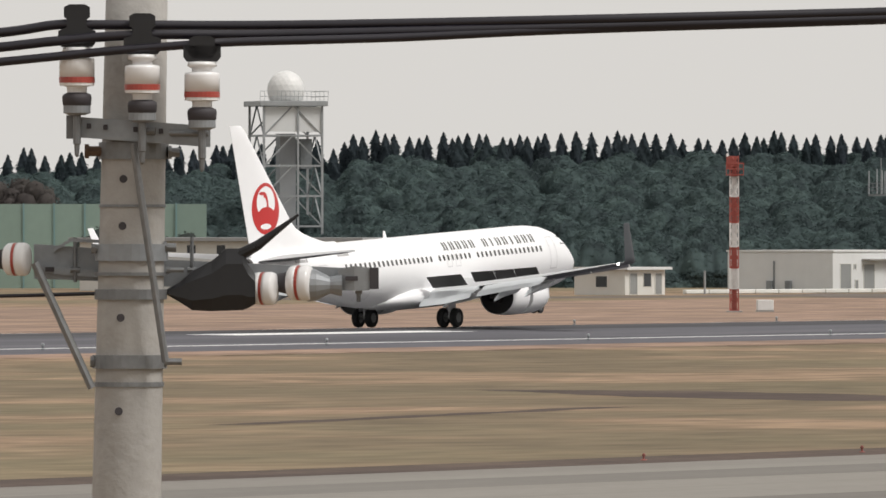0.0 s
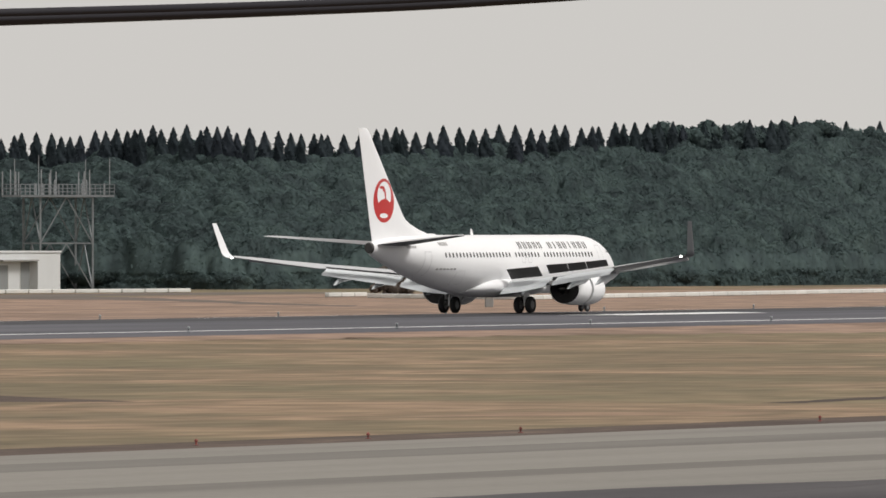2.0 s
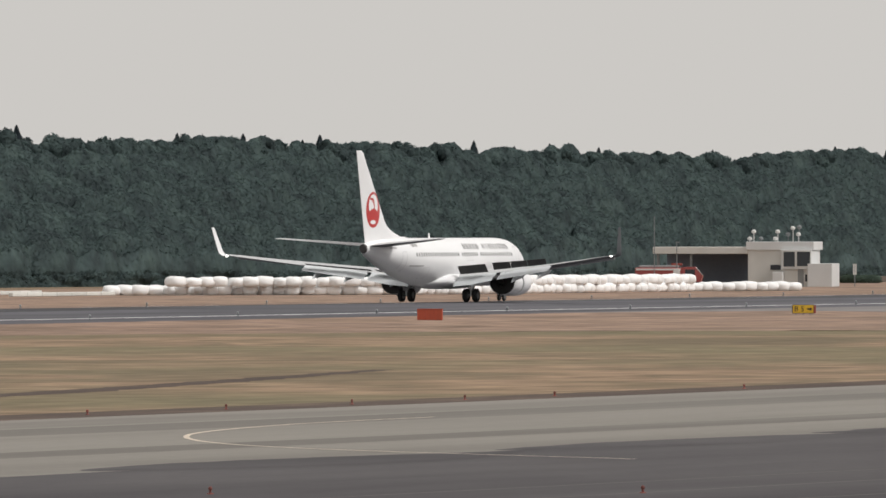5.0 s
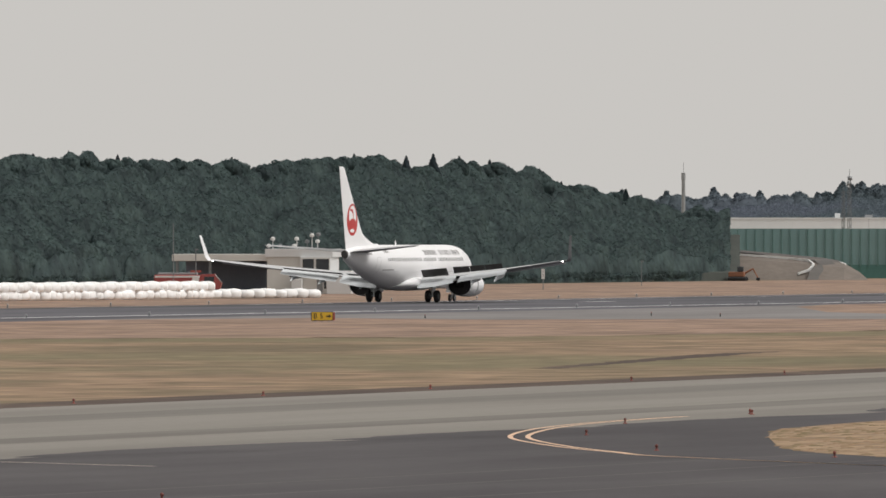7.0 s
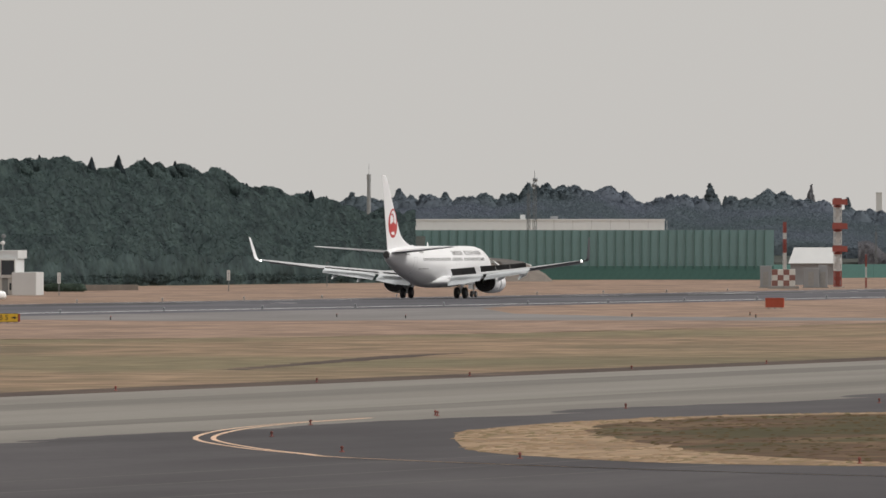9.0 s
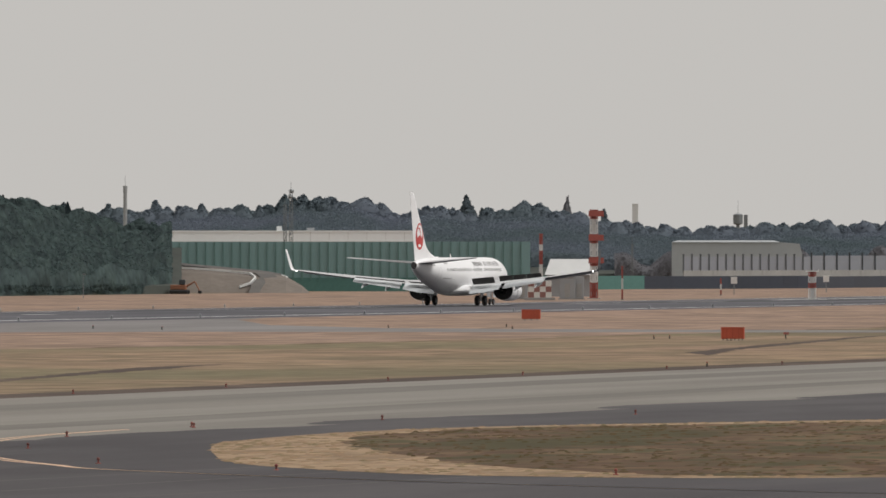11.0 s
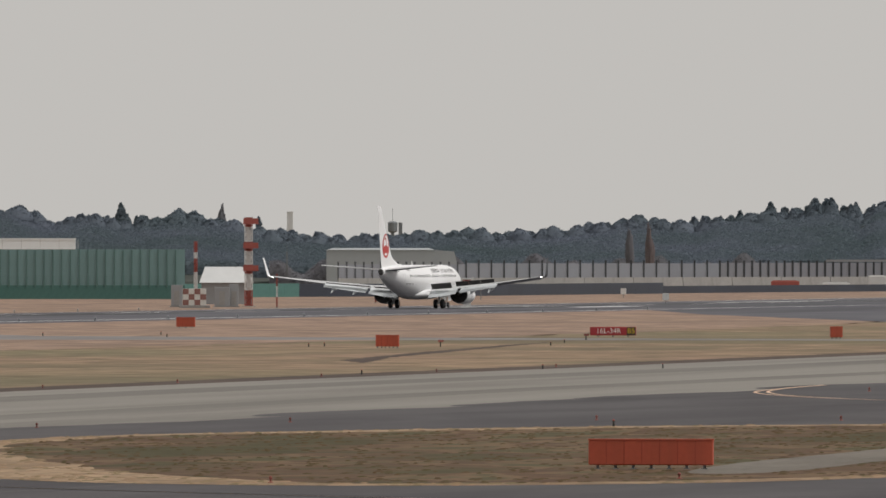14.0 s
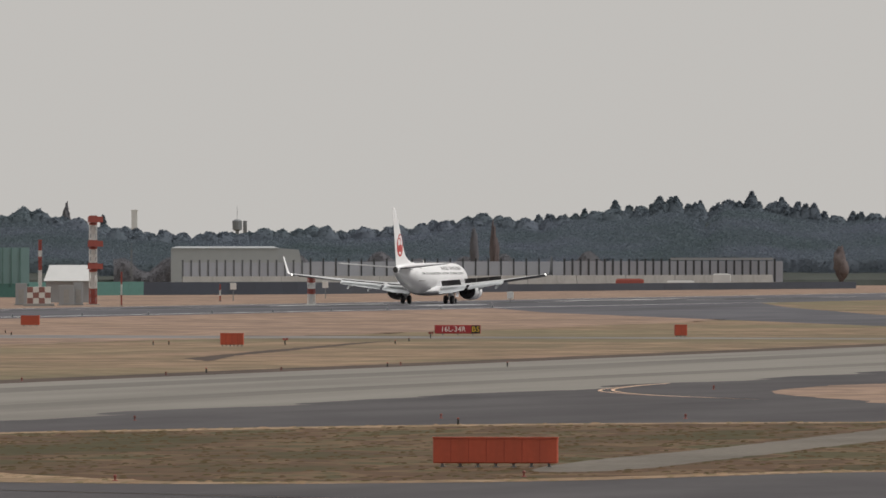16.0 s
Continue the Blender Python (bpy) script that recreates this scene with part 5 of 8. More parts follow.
def far_top(az, u, d):
    low = -0.0012
    return 6.16 + d * (low + (skyline(SKY_FAR, az) - low) * (0.3 + 0.7 * u)) - 2.4


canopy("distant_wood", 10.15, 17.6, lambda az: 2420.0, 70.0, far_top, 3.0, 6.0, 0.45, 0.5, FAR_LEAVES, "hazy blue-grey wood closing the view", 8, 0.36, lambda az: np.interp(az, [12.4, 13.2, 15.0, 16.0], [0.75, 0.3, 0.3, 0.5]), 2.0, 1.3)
# single crowns that break the far wood's outline: rounded in the middle, pointed conifers at its ends
FAR = np.random.default_rng(88)
round_trees, conifers = [], []
for d, back in ((2494.0, 1.0), (2500.0, 1.04)):
    a = 17.55
    while a > 10.2:
        conifer = a < 12.75 and FAR.random() < 0.7 or a > 15.6 and FAR.random() < 0.3
        r = FAR.uniform(1.8, 3.2) if conifer else FAR.uniform(2.2, 4.2)
        h = r * (FAR.uniform(1.3, 2.0) if conifer else FAR.uniform(0.8, 1.1))
        top = 6.16 + d * (-0.0012 + (float(skyline(SKY_FAR, a)) + 0.0012) * (0.3 + 0.7 * back)) + FAR.uniform(-1.2, 1.6 if conifer else 0.5)
        (conifers if conifer else round_trees).append((*spot(a, d), top - h, r, h))
        a -= math.degrees(r * FAR.uniform(0.7, 1.5) / d)
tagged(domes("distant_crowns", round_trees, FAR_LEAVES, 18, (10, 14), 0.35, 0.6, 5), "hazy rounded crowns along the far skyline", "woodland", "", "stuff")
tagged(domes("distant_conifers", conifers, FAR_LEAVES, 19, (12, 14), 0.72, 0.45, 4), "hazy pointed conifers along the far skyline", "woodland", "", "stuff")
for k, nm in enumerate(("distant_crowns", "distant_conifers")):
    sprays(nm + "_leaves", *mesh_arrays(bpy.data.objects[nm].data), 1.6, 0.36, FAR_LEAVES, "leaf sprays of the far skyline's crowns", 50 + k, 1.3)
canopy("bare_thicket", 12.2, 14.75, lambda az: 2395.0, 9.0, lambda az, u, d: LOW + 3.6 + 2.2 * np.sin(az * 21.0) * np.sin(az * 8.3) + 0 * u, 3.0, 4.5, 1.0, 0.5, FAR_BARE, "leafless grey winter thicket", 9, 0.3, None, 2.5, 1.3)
ground_rise("distant_rise", 10.1, 17.7, lambda az: 2405.0, SKY_FAR, 80, SHADED_LITTER, "low distant bank under the wood")
tagged(leafy("brown_thicket", [(*spot(26.36 - 0.03 * i, 1060 + 3 * (i % 3)), LOW + 0.6 + 0.5 * math.sin(i * 2.0), 0.7, 1.5 + 0.7 * math.sin(i * 1.4)) for i in range(6)], foliage("bare_brown_scrub", (0.17, 0.145, 0.125), 0.15), 63), "leafless brown scrub at the foot of the wood", "scrub", "", "stuff")


# ---- things of the airfield ----
STEEL = plain("galvanised_steel", (0.33, 0.345, 0.355), 0.5, 0.4, vary=0.15, scale=0.6)
GREY_STEEL = plain("weathered_grey_steel", (0.20, 0.215, 0.225), 0.6, 0.2, vary=0.2, scale=0.5)
RENDER_W = plain("white_wall_render", (0.63, 0.64, 0.64), 0.85, vary=0.05, scale=0.15, grime=(0.52, 0.53, 0.53), grime_amount=0.25)
RENDER_C = plain("cream_wall_render", (0.62, 0.615, 0.585), 0.85, vary=0.05, scale=0.15, grime=(0.44, 0.43, 0.40), grime_amount=0.25)
CONCRETE = plain("aged_concrete", (0.30, 0.295, 0.285), 0.9, vary=0.14, scale=0.4, grime=(0.2, 0.195, 0.185), grime_amount=0.5)
ROOF_GREY = plain("grey_roof_sheet", (0.33, 0.335, 0.34), 0.6, vary=0.1, scale=0.3)
DOOR_GREY = plain("grey_door_paint", (0.24, 0.25, 0.25), 0.6, vary=0.08)
PANE = plain("dark_pane", (0.035, 0.042, 0.05), 0.1, vary=0.05)
SIGNAL_RED = plain("signal_red_paint", (0.33, 0.082, 0.065), 0.55, vary=0.12, scale=0.8, grime=(0.25, 0.06, 0.045), grime_amount=0.3)
BOX_RED = plain("orange_red_box_paint", (0.43, 0.075, 0.035), 0.5, vary=0.12, scale=0.9, spread=0.12, grime=(0.30, 0.06, 0.03), grime_amount=0.45)
MAST_WHITE = plain("white_mast_paint", (0.66, 0.66, 0.65), 0.5, vary=0.08)
SIGN_YELLOW = plain("yellow_sign_face", (0.74, 0.47, 0.035), 0.45, vary=0.05)
SIGN_BLACK = plain("black_sign_paint", (0.025, 0.025, 0.022), 0.5, vary=0.05)
SIGN_RED = plain("red_sign_face", (0.37, 0.030, 0.040), 0.45, vary=0.06)
SIGN_WHITE = plain("white_sign_letter", (0.82, 0.82, 0.80), 0.5, vary=0.03)
BAG = plain("white_bale_wrap", (0.93, 0.93, 0.93), 0.45, vary=0.06, scale=0.8, bump=0.5, spread=0.05, grime=(0.82, 0.82, 0.81), grime_amount=0.25)
GREEN_PANEL = plain("green_wall_panel", (0.165, 0.275, 0.278), 0.6, vary=0.06, scale=0.2, spread=0.05, grime=(0.15, 0.24, 0.225), grime_amount=0.5)
GREEN_DARK = plain("dark_green_net", (0.074, 0.175, 0.158), 0.8, vary=0.12, scale=0.3)
HAZE_GREEN = plain("pale_green_panel", (0.21, 0.29, 0.25), 0.6, vary=0.06, scale=0.2, spread=0.06)
NAVY_WALL = plain("dark_blue_wall_panel", (0.030, 0.038, 0.056), 0.6, vary=0.1, scale=0.2, spread=0.1)
HAZE_GREY = plain("pale_grey_sheet", (0.30, 0.31, 0.32), 0.7, vary=0.08, scale=0.1, spread=0.06)
ORANGE = plain("orange_machine_paint", (0.26, 0.11, 0.06), 0.5, vary=0.15)
EARTH = plain("bare_earth_mound", (0.165, 0.14, 0.12), 0.95, vary=0.2, scale=0.2, bump=0.4)
MARKER_RED = plain("dull_red_marker_paint", (0.22, 0.062, 0.048), 0.6, vary=0.2, spread=0.4)
CHECK_RED = plain("faded_brown_red_paint", (0.24, 0.115, 0.10), 0.7, vary=0.15)
FIRE_RED = plain("fire_engine_red", (0.30, 0.06, 0.055), 0.35, vary=0.05)


def text_mesh(body, size, material, extrude=0.004):
    """Lettering as a mesh, in the XZ plane, centred, readable from -Y."""
    cu = bpy.data.curves.new("lettering", "FONT")
    cu.body, cu.size, cu.extrude, cu.align_x, cu.align_y = body, size, extrude, "CENTER", "CENTER"
    tmp = bpy.data.objects.new("lettering", cu)
    me = bpy.data.meshes.new_from_object(tmp)
    bpy.data.objects.remove(tmp)
    bpy.data.curves.remove(cu)
    me.transform(pose(0, 0, 0, 90, 0, 0))
    me.materials.clear()
    me.materials.append(material)
    return me


# runway edge lights
def build_edge_light():
    t = thing("runway_light", "small pale raised runway edge light", "light fixture", pose(0, 0, 0), "runway edge lights")
    part("base", Shape().turned([(0.11, 0), (0.12, 0.04), (0.07, 0.07), (0.04, 0.08), (0.04, 0.16)], 12), GREY_STEEL, t)
    part("lens", Shape().turned([(0.06, 0.16), (0.085, 0.19), (0.085, 0.29), (0.06, 0.34), (0.02, 0.36)], 12), STEEL, t, "pale glass lens", True)
    return t


light0 = build_edge_light()
first = True
for k in range(32):
    y = 477.0 + 27.6 * k
    for x in (-303.4, -367.4):
        m = pose(x, y, ground_z(x, y) + 0.02)
        if first:
            light0.matrix_basis = m
            first = False
        else:
            copy_thing(light0, m)


# taxiway edge markers: stubby red lamps on a plate
def build_marker():
    t = thing("taxiway_marker", "small dull red taxiway edge marker on a plate", "marker", pose(0, 0, 0), "taxiway edge markers")
    part("plate", Shape().turned([(0.09, 0), (0.085, 0.02), (0.05, 0.03)], 12), MARKER_RED, t)
    part("post", Shape().turned([(0.032, 0.03), (0.03, 0.11)], 10), MARKER_RED, t)
    part("lamp", Shape().turned([(0.045, 0.11), (0.055, 0.13), (0.045, 0.18), (0.015, 0.2)], 10), MARKER_RED, t, "dull red lamp", True)
    return t


marker0 = build_marker()
places = [(-156.4, y) for y in (277.5, 290.5, 303.3, 315.0, 326.0, 349.5, 373.7, 387.0, 399.8, 411.9, 422.0, 444.8, 466.8, 496.0, 520.5, 549.0, 575.0, 605.4, 632.0, 662.0)]
places += [(-107, 263.7), (-97.2, 268.7), (-123.1, 405.2), (-121.1, 383.3), (-115.2, 360.3), (-105, 335.6), (-96.7, 327.1), (-121, 423.9), (-115.1, 440.5), (-122.5, 403.5), (-85, 323), (-104.4, 449.1), (-94.5, 450.6), (-74.5, 331.5), (-113.5, 548)]
for i, (x, y) in enumerate(places):
    m = pose(x, y, ground_z(x) + 0.03, 0, 0, 31 * i)
    if i == 0:
        marker0.matrix_basis = m
    else:
        copy_thing(marker0, m)


# short dark stakes in the grass by the exits
def build_stake():
    t = thing("marker_stake", "short dark marker stake in the grass", "stake", pose(0, 0, 0), "stakes in the grass")
    part("post", Shape().rod((0, 0, 0), (0, 0, 0.24), 0.05, 0.04), SIGN_BLACK, t)
    part("cap", Shape().turned([(0.05, 0.24), (0.06, 0.27), (0.03, 0.29)], 8), SIGNAL_RED, t)
    return t


stake0 = build_stake()
for i, (az, d) in enumerate(((14.55, 835), (14.47, 838), (13.32, 845), (13.25, 870), (17.05, 930), (15.9, 948), (15.3, 962), (15.27, 935), (18.55, 900), (17.4, 940), (12.75, 676), (13.36, 671), (14.28, 640), (13.0, 445))):
    x, y = spot(az, d)
    m = pose(x, y, ground_z(x), 0, 0, 20 * i)
    if i == 0:
        stake0.matrix_basis = m
    else:
        copy_thing(stake0, m)


# back-turned sign boxes, orange red, on short legs
def sign_box(name, at, wide, tall, deep=0.35, legs=3, material=BOX_RED, label="orange-red metal sign case seen from behind on short legs", clear=0.12, panels=1):
    t = thing(name, label, "sign", at, "")
    case = part("case", Shape().box(-wide / 2, wide / 2, -deep / 2, deep / 2, clear, clear + tall, bevel=0.035), material, t)
    for i in range(legs):
        x = -wide / 2 + wide * (i + 0.5) / legs
        part("leg", Shape().rod((x, 0, 0), (x, 0, clear + 0.03), 0.045, 0.045), GREY_STEEL, t)
        part("foot", Shape().box(x - 0.1, x + 0.1, -0.1, 0.1, 0, 0.02), GREY_STEEL, t)
    for i in range(1, panels):
        x = -wide / 2 + wide * i / panels
        part("seam", Shape().box(x - 0.012, x + 0.012, -deep / 2 - 0.008, -deep / 2 + 0.01, clear + 0.04, clear + tall - 0.04), SEAM_RED, case)
    part("lid", Shape().box(-wide / 2 - 0.015, wide / 2 + 0.015, -deep / 2 - 0.015, deep / 2 + 0.015, clear + tall - 0.02, clear + tall + 0.025), material, case)
    return t


SEAM_RED = plain("dark_red_seam", (0.30, 0.05, 0.025), 0.6, vary=0.1)
gz = LOW + 0.01
sign_box("sign_case", facing(20.969, 807, gz, -6), 1.82, 0.80, panels=3)
sign_box("sign_case", facing(15.174, 1050, gz, -6), 1.75, 0.86, panels=3)
sign_box("sign_case", facing(14.149, 822, gz, -6), 1.70, 0.82, legs=6, panels=4)
sign_box("sign_case", facing(11.869, 914, gz, 12), 1.0, 0.86, panels=2)
sign_box("sign_case", facing(12.809, 354, gz + 0.05, -4), 3.92, 0.80, 0.4, 7, panels=7, label="long orange-red metal sign case on seven short legs")


def lit_sign(name, at, panels, tall, label):
    """panels: (width, face material, letter material, text) from the left."""
    t = thing(name, label, "sign", at)
    wide = sum(p[0] for p in panels)
    part("case", Shape().box(-wide / 2 - 0.05, wide / 2 + 0.05, -0.02, 0.22, 0.14, 0.2 + tall, bevel=0.03), SIGN_BLACK if panels[0][1] is SIGN_YELLOW else SIGNAL_RED, t)
    x = -wide / 2
    for w, face, ink, text in panels:
        f = part("face", Shape().box(x + 0.015, x + w - 0.015, -0.045, -0.022, 0.18, 0.16 + tall), face, t)
        if text:
            part("lettering", text_mesh(text, tall * 0.92, ink, 0.006), None, f, "", False, pose(x + w / 2, -0.055, 0.17 + tall / 2))
        x += w
    for i in range(3):
        part("leg", Shape().rod((-wide / 2 + wide * (i + 0.5) / 3, 0.1, 0), (-wide / 2 + wide * (i + 0.5) / 3, 0.1, 0.16), 0.05, 0.05), GREY_STEEL, t)
    return t


b5 = lit_sign("direction_sign", facing(19.073, 868, gz, -3), [(1.62, SIGN_YELLOW, SIGN_BLACK, "B 5")], 0.62, "yellow airfield direction sign with black lettering")
# arrow on the yellow face: shaft and head
part("arrow", Shape().box(0.32, 0.56, -0.062, -0.05, 0.43, 0.53).loft([[(0.53, -0.062, 0.34), (0.53, -0.062, 0.62), (0.72, -0.062, 0.48)], [(0.53, -0.05, 0.34), (0.53, -0.05, 0.62), (0.72, -0.05, 0.48)]]), SIGN_BLACK, b5, "black arrow")
for o in b5.children:
    for c in o.children:
        c.matrix_basis = pose(-0.3, -0.055, 0.48)
part("end_panel", Shape().box(0.82, 0.98, -0.05, 0.2, 0.16, 0.78), SIGNAL_RED, b5, "red end of the case")
lit_sign("holding_sign", facing(13.003, 932, gz, -3), [(3.0, SIGN_RED, SIGN_WHITE, "16L-34R"), (0.72, SIGN_BLACK, SIGN_YELLOW, "B5")], 0.66, "red holding-position sign with white runway numbers")


# wind-lamp like dark fixtures by the holding sign
for az, d in ((13.88, 835), (13.14, 900)):
    t = thing("guard_light", "pair of dark red runway guard lights on a stand", "light fixture", facing(az, d, gz, 20))
    part("stand", Shape().rod((0, 0, 0), (0, 0, 0.35), 0.05, 0.05), SIGN_BLACK, t)
    for sx in (-0.11, 0.11):
        part("hood", Shape().loft([[(sx + 0.10 * math.cos(a), -0.12, 0.42 + 0.10 * math.sin(a)) for a in [2 * math.pi * j / 12 for j in range(12)]], [(sx + 0.07 * math.cos(a), 0.1, 0.42 + 0.07 * math.sin(a)) for a in [2 * math.pi * j / 12 for j in range(12)]]]), MARKER_RED, t, "dark red lamp hood")


# ---- lattice work ----
def strut(shape, a, b, w=0.06):
    return shape.rod(a, b, w, w, 4)


def banded_mast(at, tall, wide, bands, label, head=True, top_gear=None):
    """Square lattice mast in red and white bands; bands: heights of the joints from the ground."""
    t = thing("obstacle_mast", label, "mast", at, "red and white masts")
    h = wide / 2
    for i, (za, zb) in enumerate(zip(bands, bands[1:])):
        s = Shape()
        for sx in (-h, h):
            for sy in (-h, h):
                strut(s, (sx, sy, za), (sx, sy, zb), wide * 0.11)
        n = max(1, round((zb - za) / (wide * 1.1)))
        for k in range(n):
            z1, z2 = za + (zb - za) * k / n, za + (zb - za) * (k + 1) / n
            for sy in (-h, h):
                strut(s, (-h, sy, z1), (h, sy, z2), wide * 0.07)
                strut(s, (h, sy, z1), (-h, sy, z2), wide * 0.07)
                strut(s, (-h, sy, z1), (h, sy, z1), wide * 0.08)
            for sx in (-h, h):
                strut(s, (sx, -h, z1), (sx, h, z2), wide * 0.07)
        # core box added to fill the lattice so that the mast reads solid
        s.box(-h * 0.7, h * 0.7, -h * 0.5, h * 0.5, za, zb)
        part("mast_section", s, SIGNAL_RED if (len(bands) - 2 - i) % 2 == 0 else MAST_WHITE, t, "red lattice section" if (len(bands) - 2 - i) % 2 == 0 else "white lattice section")
    if head:
        part("basket", Shape().box(-wide * 1.0, wide * 1.15, -wide * 0.9, wide * 0.9, tall - 1.45, tall - 1.38).box(-wide * 1.0, -wide * 0.92, -wide * 0.9, wide * 0.9, tall - 1.4, tall - 0.5).box(wide * 1.07, wide * 1.15, -wide * 0.9, wide * 0.9, tall - 1.4, tall - 0.55)
             .box(-wide, wide * 1.15, -wide * 0.9, -wide * 0.86, tall - 0.6, tall - 0.5).box(-wide, wide * 1.15, -wide * 0.9, -wide * 0.86, tall - 1.0, tall - 0.94), SIGNAL_RED, t, "red maintenance basket")
        part("equipment_case", Shape().box(-wide * 0.95, -wide * 0.05, -0.3, 0.3, tall - 0.95, tall - 0.05, bevel=0.04), SIGNAL_RED, t, "red equipment case")
        part("lamp", Shape().turned([(0.07, tall), (0.09, tall + 0.05), (0.07, tall + 0.2), (0.02, tall + 0.25)], 10, pose(-wide * 0.85, 0, -0.05)), MAST_WHITE, t, "obstacle lamp")
    part("footing", Shape().box(-wide, wide, -wide, wide, -0.02, 0.1, bevel=0.03), CONCRETE, t)
    return t


banded_mast(facing(28.946, 845, gz), 11.7, 0.62, [0.1, 1.75, 3.3, 4.9, 6.7, 8.65, 10.2, 11.7], "red and white lattice mast with a red basket on top")
m2 = banded_mast(facing(14.855, 1490, gz), 11.8, 0.95, [0.1, 2.2, 4.4, 5.6, 7.4, 8.6, 10.6, 11.8], "red and white lattice obstacle mast with red lamp galleries", False)
for z in (4.7, 7.7, 10.9):
    part("gallery", Shape().box(-0.75, 1.35, -0.75, 0.75, z, z + 0.12).box(-0.7, 1.3, -0.72, -0.66, z + 0.12, z + 0.75).box(0.4, 1.2, -0.5, 0.3, z + 0.1, z + 0.6), SIGNAL_RED, m2, "red lamp gallery")
banded_mast(facing(15.124, 1480, gz), 8.6, 0.42, [0.1, 2.0, 4.6, 6.4, 7.2, 8.6], "slim red and white lattice mast", False)
banded_mast(facing(14.711, 1460, gz), 4.4, 0.2, [0.1, 1.4, 2.8, 4.4], "thin red and white pole mast", False)
banded_mast(facing(14.21, 1600, gz), 2.4, 0.2, [0.1, 0.8, 1.6, 2.4], "thin red and white pole mast", False)
m3 = banded_mast(facing(13.746, 1480, gz), 3.6, 0.9, [0.1, 1.5, 2.2, 3.0, 3.6], "short red and white monitor stand", False)
part("top_plate", Shape().box(-0.85, 0.85, -0.5, 0.5, 3.6, 3.72).box(-0.85, -0.75, -0.3, 0.3, 3.72, 3.9).box(0.75, 0.85, -0.3, 0.3, 3.72, 3.9), MAST_WHITE, m3)

# white square boards on posts in the grass
for az, d in ((14.143, 1620), (13.675, 1700), (12.95, 1800), (12.735, 1560)):
    t = thing("marker_board", "small square white board on a post", "board", facing(az, d, gz))
    low = 0.55 if az < 13 else 1.6
    part("post", Shape().rod((0, 0, 0), (0, 0, low), 0.06, 0.06), GREY_STEEL, t)
    part("board", Shape().box(-0.45, 0.45, -0.06, 0.02, low, low + 0.95, bevel=0.02), MAST_WHITE, t)


def lattice_tower(name, at, wide, tall, tiers, label, material=GREY_STEEL, w=0.11):
    t = thing(name, label, "tower", at)
    h = wide / 2
    for sx in (-h, h):
        for sy in (-h, h):
            part("leg", strut(Shape(), (sx, sy, 0), (sx, sy, tall), w * 1.25), material, t)
    for k in range(tiers):
        z1, z2 = tall * k / tiers, tall * (k + 1) / tiers
        for a, b in (((-h, -h), (h, -h)), ((h, -h), (h, h)), ((h, h), (-h, h)), ((-h, h), (-h, -h))):
            part("beam", strut(Shape(), (*a, z2), (*b, z2), w), material, t)
            mid = ((a[0] + b[0]) / 2, (a[1] + b[1]) / 2)
            part("brace", strut(strut(Shape(), (*a, z1), (*mid, z2), w * 0.75), (*b, z1), (*mid, z2), w * 0.75), material, t)
    return t


# antenna tower with a wide platform
ant = lattice_tower("antenna_tower", facing(27.98, 1150, LOW, 18), 5.6, 9.4, 2, "grey lattice tower carrying a platform of whip aerials", GREY_STEEL, 0.10)
part("platform", Shape().box(-5.0, 5.0, -3.2, 3.2, 9.4, 9.62), GREY_STEEL, ant, "wide grey grating platform")
rail = Shape()
for i in range(21):
    x = -5.0 + 0.5 * i
    strut(rail, (x, -3.2, 9.6), (x, -3.2, 10.7), 0.035)
    strut(rail, (x, 3.2, 9.6), (x, 3.2, 10.7), 0.035)
for z in (9.95, 10.3, 10.7):
    for y in (-3.2, 3.2):
        strut(rail, (-5, y, z), (5, y, z), 0.04)
    for x in (-5, 5):
        strut(rail, (x, -3.2, z), (x, 3.2, z), 0.04)
part("railing", rail, GREY_STEEL, ant)
ra = random.Random(11)
for i in range(24):
    x = -4.95 + 9.9 * i / 23
    h = ra.choice((1.2, 1.6, 2.2, 2.4, 2.6)) if i not in (3, 9, 16, 22) else ra.uniform(3.6, 4.2)
    yy = ra.choice((-3.1, 0, 3.1))
    part("whip_aerial", Shape().rod((x, yy, 9.6), (x, yy, 9.6 + h), 0.075 if h < 3 else 0.05, 0.06 if h < 3 else 0.03, 6), STEEL, ant)

# radome tower
rt = lattice_tower("radome_tower", facing(31.225, 1180, LOW, 14) @ Matrix.Diagonal((0.87, 0.87, 0.92, 1.0)), 7.2, 20.6, 6, "grey lattice tower with a white radome dome on top", STEEL, 0.15)
part("deck", Shape().box(-4.2, 4.2, -4.2, 4.2, 20.5, 21.1, bevel=0.05), STEEL, rt, "grey top deck")
for sx, sy, ex, ey in ((-3.6, -3.55, 3.6, -3.5), (3.5, -3.6, 3.55, 3.6)):
    part("cladding", Shape().box(min(sx, ex), max(sx, ex), min(sy, ey), max(sy, ey), 17.6, 20.4), RENDER_W, rt, "pale cladding panel under the deck")
part("shaft", Shape().box(-1.0, 1.0, -1.0, 1.0, 0, 17.4), HAZE_GREY, rt, "pale lift shaft inside the tower")
part("stair", Shape().box(1.5, 2.9, -1.4, 1.4, 13.4, 16.8), GREY_STEEL, rt, "dark cabin inside the tower")
part("downpipe", strut(Shape(), (0.6, -3.65, 0), (0.6, -3.65, 20.5), 0.16), STEEL, rt)
rail = Shape()
for i in range(17):
    x = -4.2 + 8.4 * i / 16
    strut(rail, (x, -4.2, 21.1), (x, -4.2, 22.2), 0.03)
